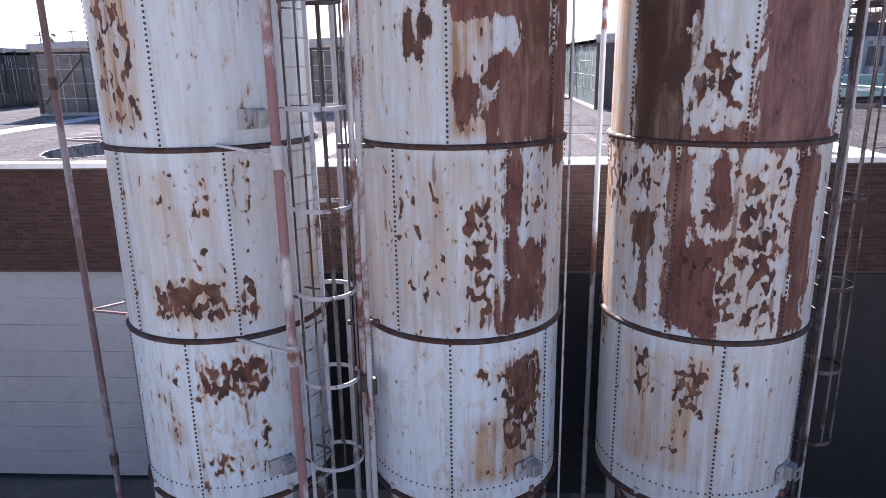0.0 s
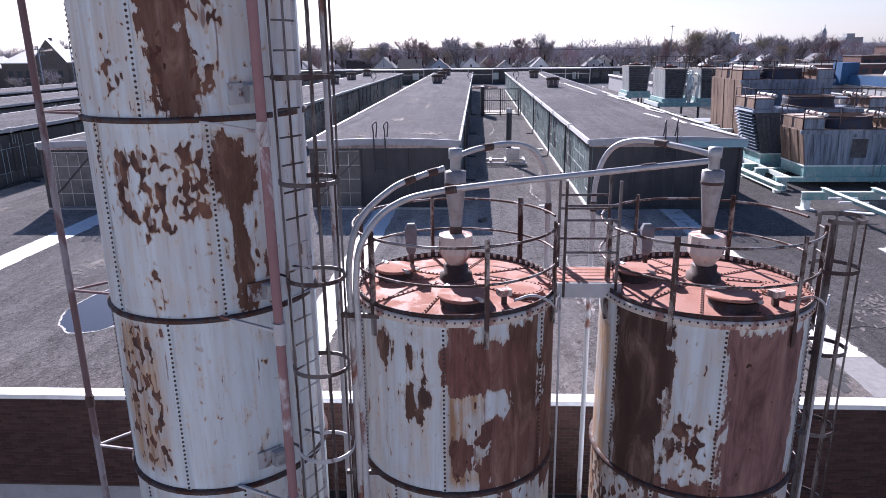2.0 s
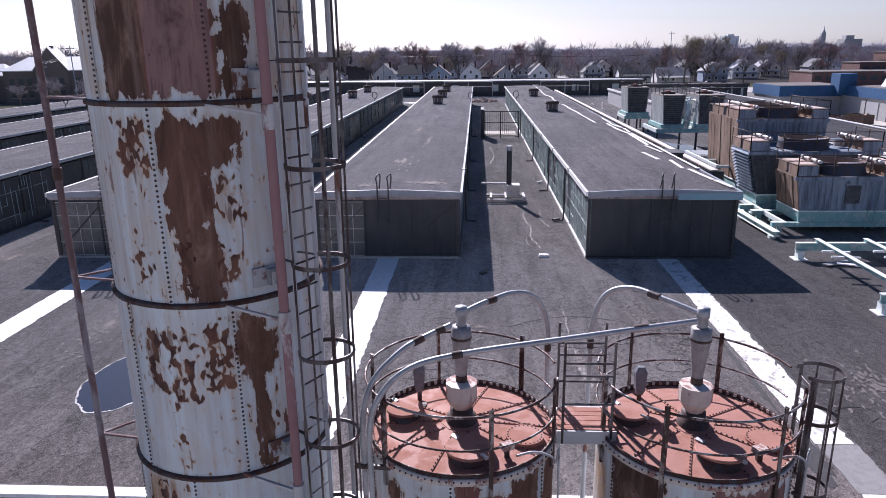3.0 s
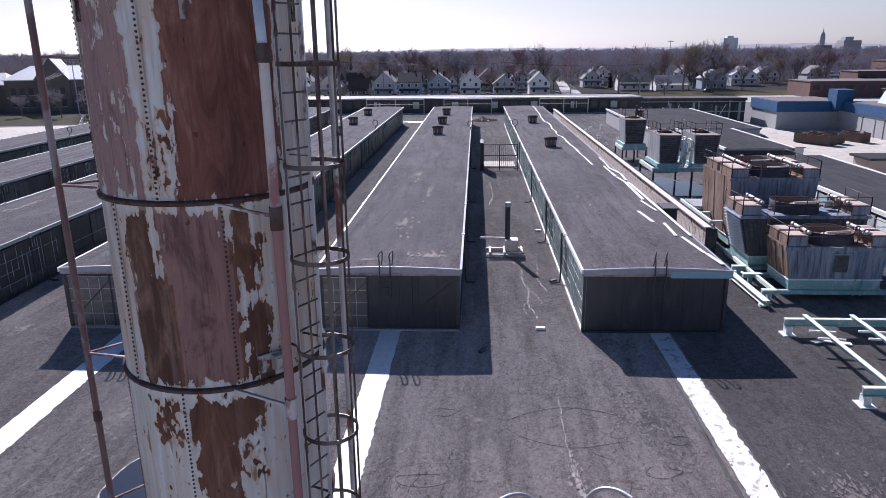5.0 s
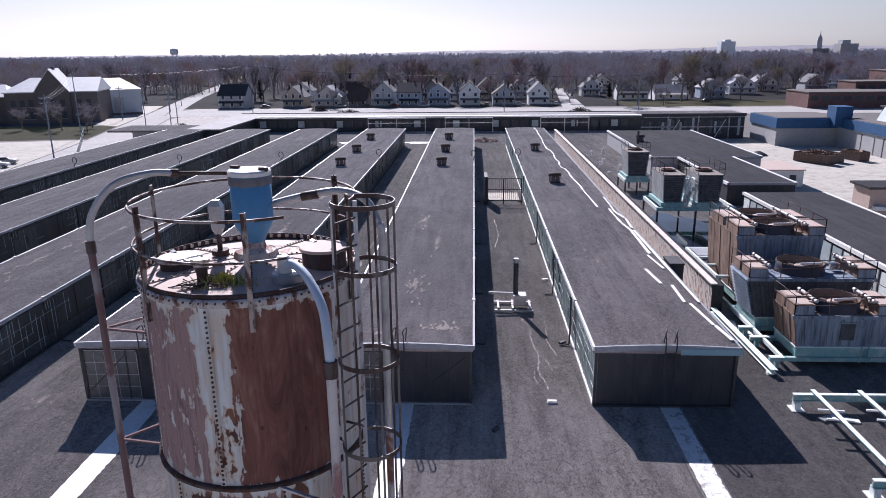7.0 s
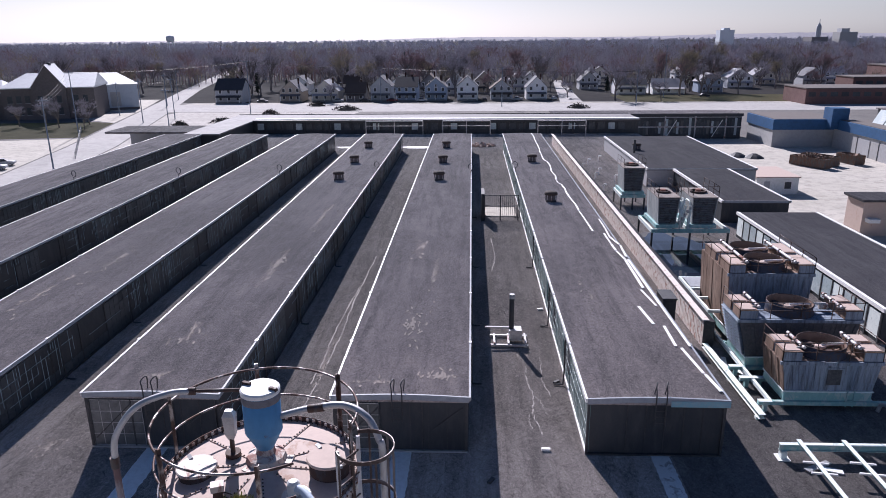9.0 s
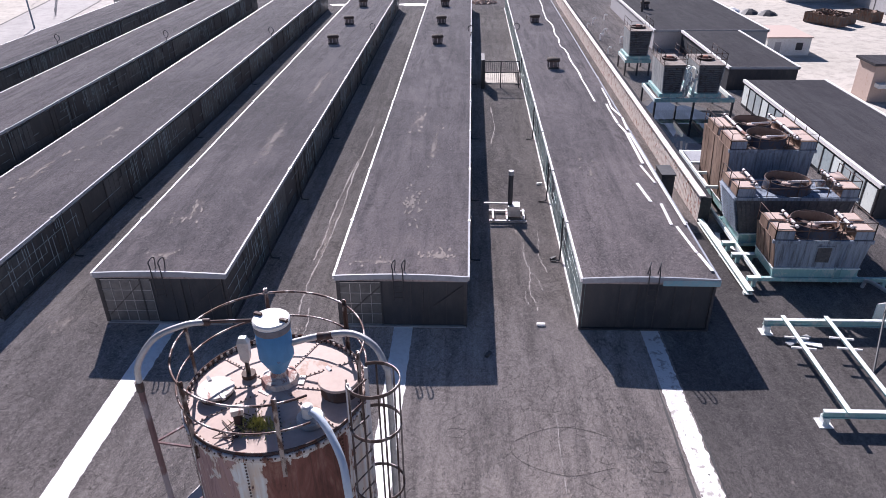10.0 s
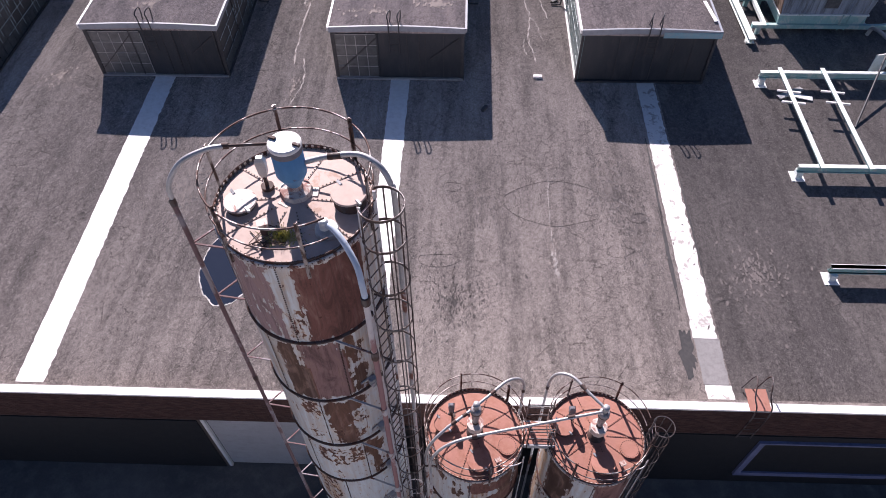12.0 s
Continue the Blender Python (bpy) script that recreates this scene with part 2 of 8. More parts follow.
    ld = q.math("SUBTRACT", drip, q.math("SUBTRACT", 0.76, q.math("MULTIPLY", q.math("MAXIMUM", spots, q.math("MULTIPLY", wide_halo, 0.8)), 0.21)))
    white = q.mix(q.ramp(q.math("ADD", ld, 0.5), [(0.48, 0.0), (0.54, 0.75)]), white, (0.16, 0.08, 0.055))
    blot_col = q.mix(q.ramp(q.noise(q.pos(), 3.3, 2), [(0.50, 0.0), (0.66, 0.7)]), blot_col, (0.20, 0.095, 0.060))
    col = q.mix(wide, white, field_col)
    col = q.mix(speck, col, (0.11, 0.05, 0.04))
    col = q.mix(q.math("MULTIPLY", blot, 0.93), col, blot_col)
    q.color(col)
    both = q.math("MAXIMUM", wide, blot)
    q.rough(q.ramp(both, [(0.0, 0.45), (1.0, 0.85)]))
    q.bump(q.math("ADD", q.math("MULTIPLY", blot, 0.6), q.math("ADD", wide, q.math("MULTIPLY", rag, 0.3))), 0.2, 0.010)
    return q.m


SILO = silo_steel()
RUST_DARK = rusty("rusted_iron", (0.075, 0.060, 0.060), (0.045, 0.026, 0.023), (0.10, 0.060, 0.050), 0.55, 2, 0.0, 0.45)
RUST_RED = rusty("red_rusted_sheet", (0.36, 0.165, 0.125), (0.24, 0.090, 0.064), (0.43, 0.235, 0.18), 0.5, 0.8, 0.0, 0.7)
RUST_PALE = rusty("pale_rusted_sheet", (0.50, 0.39, 0.34), (0.36, 0.24, 0.19), (0.46, 0.34, 0.28), 0.36, 0.9, 0.0, 0.75)
RAIL = rusty("worn_steel_rail", (0.30, 0.27, 0.265), (0.055, 0.034, 0.031), (0.12, 0.075, 0.065), 0.52, 1.6, 0.5, 0.38)
POLE_RUST = rusty("purple_grey_rusted_pipe", (0.27, 0.24, 0.26), (0.13, 0.075, 0.075), (0.20, 0.135, 0.14), 0.52, 0.6)
GALV = stained("weathered_galvanised_steel", (0.42, 0.43, 0.45), (0.55, 0.55, 0.56), (0.34, 0.33, 0.34), 2, 0.45, 60, 0.4, 0.05)
GALV_RUST = rusty("galvanised_pipe_rusting", (0.50, 0.49, 0.50), (0.17, 0.075, 0.055), (0.27, 0.14, 0.11), 0.43, 0.7, 0.2)
PURPLE_PIPE = rusty("faded_red_pipe", (0.56, 0.53, 0.54), (0.24, 0.12, 0.12), (0.33, 0.20, 0.20), 0.56, 0.45)
CREAM = rusty("cream_painted_steel", (0.60, 0.53, 0.48), (0.25, 0.12, 0.10), (0.38, 0.24, 0.21), 0.45, 1.6)
BLUE_PAINT = rusty("blue_painted_drum", (0.10, 0.28, 0.50), (0.20, 0.09, 0.06), (0.12, 0.10, 0.10), 0.38, 1.2)
WHITE_PAINT = stained("white_paint", (0.80, 0.80, 0.80), (0.74, 0.74, 0.73), (0.60, 0.58, 0.55), 1.5, 0.6, 50, 0, 0.05, (1, 1, 1), 0.08)


def gravelled(name, tones, grain=1.0, cracks=0.5):
    """Weathered roofing: broad tonal drifts, streaks along the halls, hair cracks and coarse gritty grain."""
    q = Nodes(name, 0.95)
    q.b.inputs["Specular IOR Level"].default_value = 0.12
    q.b.inputs["Diffuse Roughness"].default_value = 1.0
    big = q.noise(q.pos((1, 0.55, 1)), 0.11, 4, 0.55, 0.8)
    streak = q.noise(q.pos((1, 0.09, 1)), 1.6, 6, 0.65, 0.3)
    blotch = q.noise(q.pos((1, 0.6, 1)), 0.9, 7, 0.72, 1.0)
    grit = q.noise(q.pos((1, 0.75, 1)), 9.0, 6, 0.8, 0.5)
    fine = q.noise(q.pos(), 34, 3, 0.7)
    col = q.mix(q.ramp(big, [(0.38, 0.0), (0.60, 1.0)]), tones[0], tones[1])
    col = q.mix(q.ramp(streak, [(0.44, 0.0), (0.64, 0.75)]), col, tones[2])
    col = q.mix(q.ramp(blotch, [(0.52, 0.0), (0.72, 0.6)]), col, tones[3])
    col = q.mix(q.ramp(blotch, [(0.30, 0.6), (0.43, 0.0)]), col, tuple(v * 0.6 for v in tones[2]))
    # hair cracks in loose nets
    cell = q.n("ShaderNodeTexVoronoi")
    cell.feature = "DISTANCE_TO_EDGE"
    cell.inputs["Scale"].default_value = 1.9
    warp = q.noise(q.pos(), 2.2, 5, 0.7)
    q.link(q.shift(q.pos((1, 0.7, 1)), warp), cell.inputs["Vector"])
    net = q.ramp(cell.outputs["Distance"], [(0.0, 1.0), (0.032, 0.0)])
    where = q.ramp(q.noise(q.pos((1, 0.6, 1)), 0.32, 4, 0.6, 0.6), [(0.43, 0.0), (0.56, cracks)])
    col = q.mix(q.math("MULTIPLY", net, where), col, (0.022, 0.019, 0.019))
    col = q.mix(q.ramp(grit, [(0.32, 0.62 * grain), (0.49, 0.0)]), col, (0.02, 0.018, 0.018))
    col = q.mix(q.ramp(grit, [(0.54, 0.0), (0.68, 0.5 * grain)]), col, tuple(min(1, v * 1.8) for v in tones[1]))
    col = q.mix(q.ramp(fine, [(0.36, 0.42 * grain), (0.54, 0.0)]), col, (0.02, 0.018, 0.018))
    col = q.mix(q.ramp(fine, [(0.56, 0.0), (0.70, 0.40 * grain)]), col, tuple(min(1, v * 2.0) for v in tones[1]))
    q.color(col)
    q.bump(q.math("ADD", grit, q.math("MULTIPLY", fine, 0.5)), 0.6, 0.04)
    return q.m


DECK = gravelled("gravelled_roofing", ((0.278, 0.242, 0.226), (0.435, 0.380, 0.350), (0.192, 0.169, 0.160), (0.535, 0.466, 0.430)), 1.0, 0.75)
DECK_DARK = gravelled("dark_gravelled_roofing", ((0.147, 0.132, 0.130), (0.221, 0.199, 0.190), (0.111, 0.101, 0.098), (0.270, 0.240, 0.226)), 1.0)
ROOFING = gravelled("bitumen_roofing", ((0.315, 0.270, 0.262), (0.490, 0.412, 0.390), (0.218, 0.192, 0.190), (0.610, 0.502, 0.460)), 0.95)
ROOFING_DARK = gravelled("dark_bitumen_roofing", ((0.097, 0.090, 0.102), (0.140, 0.131, 0.140), (0.084, 0.080, 0.089), (0.171, 0.154, 0.157)), 0.45, 0.2)
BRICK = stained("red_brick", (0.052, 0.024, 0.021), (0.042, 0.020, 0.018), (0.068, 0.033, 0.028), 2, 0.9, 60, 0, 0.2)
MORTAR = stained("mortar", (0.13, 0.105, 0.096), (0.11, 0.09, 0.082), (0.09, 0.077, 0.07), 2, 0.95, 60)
BEIGE = stained("beige_wall_panel", (0.46, 0.46, 0.48), (0.42, 0.42, 0.44), (0.37, 0.36, 0.37), 1, 0.7, 40)
CAPWHITE = stained("white_metal_coping", (0.84, 0.84, 0.84), (0.80, 0.79, 0.78), (0.66, 0.63, 0.61), 2, 0.5, 60, 0, 0.03, (1, 1, 1), 0.06)
STRIP = stained("white_coated_strip", (0.86, 0.855, 0.85), (0.82, 0.81, 0.80), (0.70, 0.68, 0.66), 1.5, 0.8, 50, 0, 0.05, (1, 1, 1), 0.06)
EARTH = stained("yard_asphalt", (0.10, 0.095, 0.095), (0.15, 0.14, 0.135), (0.20, 0.185, 0.175), 0.5, 0.95, 20, 0, 0.3)
CONCRETE = stained("pale_concrete_yard", (0.49, 0.455, 0.40), (0.56, 0.52, 0.465), (0.30, 0.275, 0.245), 0.22, 0.95, 8)
TEAL = rusty("teal_painted_steel", (0.24, 0.42, 0.42), (0.36, 0.48, 0.46), (0.45, 0.50, 0.48), 0.45, 1.0)
PALE_TEAL = rusty("chalky_pale_green_steel", (0.74, 0.80, 0.78), (0.50, 0.63, 0.61), (0.34, 0.33, 0.30), 0.36, 1.1)
FACADE_DARK = stained("grimy_glazing_wall", (0.030, 0.036, 0.046), (0.046, 0.052, 0.062), (0.07, 0.07, 0.076), 0.8, 0.55, 20, 0, 0.1, (1, 1, 0.3))

# ---- setting ----
GROUND, DECK_Z, ROOF_Z = 0.62, 6.6, 9.57
rnd = random.Random(11)


def ragged(shape, x, y, z, rx, ry, n=40, rough=0.18, seed=1, inner=None):
    """A flat patch with an uneven outline; inner leaves a hole of that share of the size."""
    r = random.Random(seed)
    ph = [r.uniform(0, 6.28) for _ in range(4)]
    ks = [1 + rough * (0.6 * math.sin(2 * a + ph[0]) + 0.5 * math.sin(5 * a + ph[1]) + 0.35 * math.sin(11 * a + ph[2])) + r.uniform(-.3, .3) * rough
          for a in [6.2832 * i / n for i in range(n)]]
    out = [(x + rx * k * math.cos(6.2832 * i / n), y + ry * k * math.sin(6.2832 * i / n), z) for i, k in enumerate(ks)]
    if inner is None:
        return shape.add(out, [tuple(range(n))])
    inn = [(x + (p[0] - x) * inner * r.uniform(.97, 1.02), y + (p[1] - y) * inner * r.uniform(.97, 1.02), z) for p in out]
    return shape.add(out + inn, [(i, (i + 1) % n, n + (i + 1) % n, n + i) for i in range(n)])


g = Shape()
g.add([(-6000, -3000, GROUND), (6000, -3000, GROUND), (6000, 9000, GROUND), (-6000, 9000, GROUND)], [(0, 1, 2, 3)])
ground = solid("ground", g, EARTH, "dark worn asphalt and earth all round the works", "ground", kind="structure")

# factory block below the roof deck
WALL_Y = 11.62
solid("roof_deck", Shape().box(-56.5, 24.9, WALL_Y + 0.36, 147.0, DECK_Z - 0.4, DECK_Z), DECK,
      "flat grey gravelled roof deck, stained and cracked", "roof", kind="structure")
solid("roof_deck_east", Shape().box(24.9, 33.0, WALL_Y + 0.36, 147.0, DECK_Z - 0.41, DECK_Z - 0.004), DECK,
      "flat grey gravelled roof deck beside the halls", "roof", kind="structure")
solid("roof_deck_patch", Shape().box(8.74, 24.88, WALL_Y + 0.45, 40.0, DECK_Z - 0.02, DECK_Z + 0.004), DECK_DARK, "darker re-laid roofing beside the white strip", "roof", kind="structure")
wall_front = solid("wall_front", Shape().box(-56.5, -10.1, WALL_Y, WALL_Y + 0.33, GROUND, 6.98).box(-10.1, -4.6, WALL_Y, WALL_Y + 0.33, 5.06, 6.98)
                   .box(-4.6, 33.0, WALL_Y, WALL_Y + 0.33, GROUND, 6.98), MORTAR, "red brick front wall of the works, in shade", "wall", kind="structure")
part("coping", Shape().box(-56.5, 33.0, WALL_Y - 0.04, WALL_Y + 0.25, 6.98, 7.07), CAPWHITE, wall_front, "white metal coping")
part("upstand", Shape().box(-56.5, 33.0, WALL_Y + 0.252, WALL_Y + 0.39, DECK_Z, 7.0), DECK, wall_front)
solid("wall_east", Shape().box(32.7, 33.0, WALL_Y + 0.33, 147.0, GROUND, DECK_Z - 0.41), BEIGE, "pale side wall of the works", "wall", kind="structure")
solid("wall_west", Shape().box(-56.5, -56.2, WALL_Y + 0.33, 147.0, GROUND, DECK_Z - 0.4), BEIGE, "pale side wall of the works", "wall", kind="structure")
solid("wall_far", Shape().box(-80, 33, 158.0, 158.3, GROUND, DECK_Z - 0.4), BEIGE, "pale rear wall of the works", "wall", kind="structure")
solid("roof_deck_far", Shape().box(-80, 33, 147.0, 158.0, DECK_Z - 0.4, DECK_Z - 0.003), DECK, "flat grey roof under the cross hall", "roof", kind="structure")

# wide overhead door in the front wall, and the lower dark panels
door = thing("door_1", "closed wide pale grey overhead door in the brick wall", "door", kind="structure")
for i in range(8):
    z = 0.74 + i * 0.54
    part("door_panel", Shape().box(-10.02, -4.68, WALL_Y + 0.10, WALL_Y + 0.16, z + 0.003, z + 0.537), BEIGE, door)
for x in (-10.1, -4.66):
    part("door_jamb", Shape().box(x - 0.06, x + 0.06, WALL_Y - 0.02, WALL_Y + 0.1, GROUND, 5.1), WHITE_PAINT, door)
# thin near-black sheets over the lower wall on both sides of the door
DARK_SHEET = stained("near_black_wall_sheet", (0.016, 0.017, 0.021), (0.022, 0.023, 0.027), (0.03, 0.03, 0.032), 1, 0.6, 30)
solid("wall_cladding", Shape().box(-4.4, 33.0, WALL_Y - 0.05, WALL_Y, GROUND, 5.06), DARK_SHEET, "near-black sheet over the lower front wall", "wall", kind="structure")
solid("wall_cladding", Shape().box(-56.5, -10.3, WALL_Y - 0.05, WALL_Y, GROUND, 5.06), DARK_SHEET, "near-black sheet over the lower front wall", "wall", kind="structure")
dock = thing("door_2", "dark loading door with a dull blue frame in the wall", "door", kind="structure")
FRAME_BLUE = stained("dull_blue_frame", (0.16, 0.18, 0.32), (0.20, 0.22, 0.36), (0.12, 0.13, 0.22), 1, 0.6, 30)
for x0, x1, z0, z1 in ((10.1, 16.0, 4.58, 4.68), (10.1, 10.32, 1.85, 4.58), (10.1, 16.0, 1.55, 1.85)):
    part("door_frame", Shape().box(x0, x1, WALL_Y - 0.16, WALL_Y - 0.05, z0, z1), FRAME_BLUE, dock)
part("door_leaf", Shape().box(10.32, 16.0, WALL_Y - 0.09, WALL_Y - 0.05, 1.85, 4.58), DARK_SHEET, dock)

# white drain strips on the deck, one in front of each hall
WORN_STRIP = rusty("worn_white_strip", (0.72, 0.71, 0.70), (0.30, 0.275, 0.26), (0.44, 0.41, 0.39), 0.42, 1.3)


def roof_strip(x0, x1, y0, y1, mat, fray, seed):
    r = random.Random(seed)
    n = int((y1 - y0) / 0.16)
    v, f = [], []
    for i in range(n + 1):
        y = y0 + (y1 - y0) * i / n
        v += [(x0 + r.uniform(-1, 1) * fray * 0.4, y, DECK_Z + 0.012), (x1 + r.uniform(-1, 0.4) * fray, y, DECK_Z + 0.012)]
    f = [(2 * i, 2 * i + 1, 2 * i + 3, 2 * i + 2) for i in range(n)]
    return solid("roof_strip", Shape().add(v, f), mat, "white coated strip on the roof deck, edges worn", "strip", group="white strips on the deck", kind="structure")


roof_strip(-16.47, -15.42, 12.05, 29.4, STRIP, 0.05, 1)
roof_strip(-4.47, -3.52, 12.05, 29.4, STRIP, 0.05, 2)
roof_strip(7.78, 8.68, 14.62, 29.4, WORN_STRIP, 0.07, 3)
GREY_STRIP = stained("grey_coated_strip", (0.24, 0.235, 0.235), (0.29, 0.28, 0.28), (0.20, 0.19, 0.19), 2, 0.85, 40)
roof_strip(7.80, 8.72, 12.75, 14.6, GREY_STRIP, 0.04, 4)
roof_strip(7.82, 8.75, 12.05, 12.73, WORN_STRIP, 0.05, 5)
TAR = stained("fresh_tar", (0.03, 0.03, 0.034), (0.05, 0.048, 0.05), (0.08, 0.075, 0.075), 3, 0.7, 30)
for k, (x, y, rx, ry) in enumerate(((7.45, 14.0, .28, .9), (7.55, 18.5, .07, 2.6), (7.62, 22.5, .06, 2.2), (8.75, 20.5, .05, 3.0), (13.2, 14.5, 1.3, .8), (11.6, 20.0, .5, 1.3))):
    solid("tar_patch", ragged(Shape(), x, y, DECK_Z + 0.009, rx, ry, 50, 0.3, 20 + k), TAR if k < 4 else DECK_DARK,
          "dark tar patch on the roof deck", "stain", group="tar patches", kind="structure")

# cracks with pale mineral crust
CRUST = stained("mineral_crust", (0.36, 0.33, 0.32), (0.30, 0.275, 0.265), (0.24, 0.22, 0.215), 4, 0.95, 40)


def crack(pts, w, seed):
    r = random.Random(seed)
    s = Shape()
    path = arc(pts, 10)
    path = [p + Vector((r.uniform(-1, 1) * 0.05, r.uniform(-1, 1) * 0.05, 0)) for p in path]
    ws = [w * r.uniform(0.15, 1.0) for _ in path]
    v = []
    for i, p in enumerate(path):
        d = (path[min(i + 1, len(path) - 1)] - path[max(i - 1, 0)]).normalized()
        side = Vector((-d.y, d.x, 0)) * ws[i]
        v += [p - side, p + side]
    s.add(v, [(2 * i, 2 * i + 1, 2 * i + 3, 2 * i + 2) for i in range(len(path) - 1)])
    return s


z = DECK_Z + 0.008
for k, (pts, w) in enumerate((
        ([(2.6, 38.5, z), (2.5, 36.6, z), (2.75, 35.0, z), (2.6, 33.0, z), (2.9, 31.0, z)], .05),
        ([(2.75, 35.0, z), (3.1, 34.2, z), (3.3, 33.0, z)], .03), ([(2.6, 33.6, z), (2.3, 32.4, z), (2.4, 31.6, z)], .03),
        ([(3.0, 23.0, z), (2.9, 20.0, z), (3.1, 17.6, z)], .025), ([(2.9, 18.6, z), (3.0, 17.9, z), (3.05, 17.3, z)], .10),
        ([(3.1, 21.6, z), (5.0, 21.9, z), (6.8, 20.6, z)], .02), ([(-9.6, 30.5, z), (-9.7, 33.5, z), (-9.5, 37.0, z), (-9.4, 42.0, z)], .06),
        ([(-9.9, 36.0, z), (-9.8, 39.0, z), (-9.9, 44.0, z), (-9.6, 52.0, z)], .06), ([(-9.4, 42.0, z), (-9.5, 50.0, z), (-9.3, 60.0, z)], .07),
        ([(-9.1, 31.0, z), (-8.9, 29.0, z), (-9.3, 27.2, z)], .05),
        ([(1.0, 56.0, z), (1.4, 60.0, z), (1.2, 66.0, z)], .05), ([(3.6, 40.0, z), (3.4, 37.0, z), (3.7, 34.8, z)], .03))):
    solid("deck_crack", crack(pts, w, 40 + k), CRUST, "pale crusted crack in the roof deck", "crack", group="deck cracks", kind="structure")

# standing water
WATER = Nodes("standing_water", 0.03)
# some blue of the reflected sky is put into the base colour
WATER.color((0.016, 0.022, 0.038))
WATER.b.inputs["Specular IOR Level"].default_value = 0.5
WATER.bump(WATER.noise(WATER.pos(), 3.0, 2), 0.02, 0.01)
RIME = stained("chalky_rime", (0.42, 0.40, 0.39), (0.70, 0.68, 0.67), (0.34, 0.31, 0.30), 3, 0.95, 12)
WET = stained("wet_roofing", (0.05, 0.047, 0.048), (0.075, 0.07, 0.07), (0.10, 0.09, 0.09), 1, 0.5, 14)
solid("puddle", ragged(Shape(), -9.95, 17.55, DECK_Z + 0.012, 1.14, 1.98, 110, 0.025, 3), WATER.m, "still puddle on the roof deck", "puddle", kind="structure")
solid("puddle_crust", ragged(Shape(), -9.95, 17.55, DECK_Z + 0.014, 1.17, 2.02, 110, 0.035, 3, 0.975), RIME, "white crust round the puddle", "stain", kind="structure")
solid("wet_patch", ragged(Shape(), 18.6, 60.0, DECK_Z + 0.010, 4.6, 9.2, 60, 0.12, 9), WET, "wet dark roofing between the cooling towers", "stain", kind="structure")
solid("puddle", ragged(Shape(), 18.2, 60.5, DECK_Z + 0.016, 3.4, 6.8, 60, 0.2, 6), WATER.m, "wide still puddle between the cooling towers", "puddle", kind="structure")

# ---- long halls on the deck ----
HALL_Y0, HALL_Y1 = 29.35, 120.6
HALLS = [(-54.95, -48.25), (-43.05, -36.35), (-31.15, -24.45), (-19.3, -12.55), (-7.35, -0.70), (4.6, 11.2)]
# dark glass for hall sides and windows in shade; the shade is in the colour
GLASS_DIM = stained("grimy_shaded_glass", (0.035, 0.047, 0.060), (0.055, 0.07, 0.085), (0.09, 0.10, 0.115), 1.2, 0.35, 20, 0, 0.05)
# light coming through the halls is put into this paler grey
GLASS_FRONT = stained("backlit_end_glass", (0.10, 0.107, 0.112), (0.16, 0.167, 0.172), (0.06, 0.065, 0.07), 0.7, 0.4, 20, 0, 0.05)
# west glass and battens, coloured paler for the sunlit side
GLASS_WEST = stained("grimy_sunlit_teal_glass", (0.14, 0.19, 0.19), (0.21, 0.26, 0.26), (0.10, 0.13, 0.135), 1.5, 0.4, 20, 0, 0.05)
TICK_SUNLIT = rusty("chalky_sunlit_teal_batten", (0.62, 0.70, 0.69), (0.20, 0.27, 0.27), (0.40, 0.46, 0.46), 0.45, 1.5)
# east battens, coloured darker for the shaded side
TICK_SHADED = rusty("flaking_shaded_blue_batten", (0.30, 0.40, 0.46), (0.08, 0.11, 0.13), (0.16, 0.22, 0.26), 0.45, 2.2)
GLASS_LIT = stained("chalky_wired_glass", (0.42, 0.50, 0.52), (0.55, 0.60, 0.61), (0.30, 0.37, 0.40), 1.5, 0.4, 20, 0, 0.05)
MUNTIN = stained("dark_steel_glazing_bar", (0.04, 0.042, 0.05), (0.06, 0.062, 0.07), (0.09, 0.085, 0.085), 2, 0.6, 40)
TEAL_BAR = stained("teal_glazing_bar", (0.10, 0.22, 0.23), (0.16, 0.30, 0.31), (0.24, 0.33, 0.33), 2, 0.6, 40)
FASCIA = stained("grey_blue_fascia", (0.30, 0.33, 0.38), (0.36, 0.38, 0.42), (0.26, 0.27, 0.30), 1.5, 0.6, 40)
FASCIA_TEAL = stained("light_teal_fascia", (0.22, 0.42, 0.50), (0.28, 0.47, 0.54), (0.36, 0.42, 0.46), 1.5, 0.6, 40)
pane_mesh = Shape().box(-0.235, 0.235, -0.012, 0.012, -0.29, 0.29).mesh("pane", GLASS_FRONT)
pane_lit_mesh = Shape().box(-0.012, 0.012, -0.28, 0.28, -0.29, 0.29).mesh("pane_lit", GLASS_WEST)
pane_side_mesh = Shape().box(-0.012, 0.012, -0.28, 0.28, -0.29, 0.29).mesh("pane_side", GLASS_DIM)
BAY = 3.02


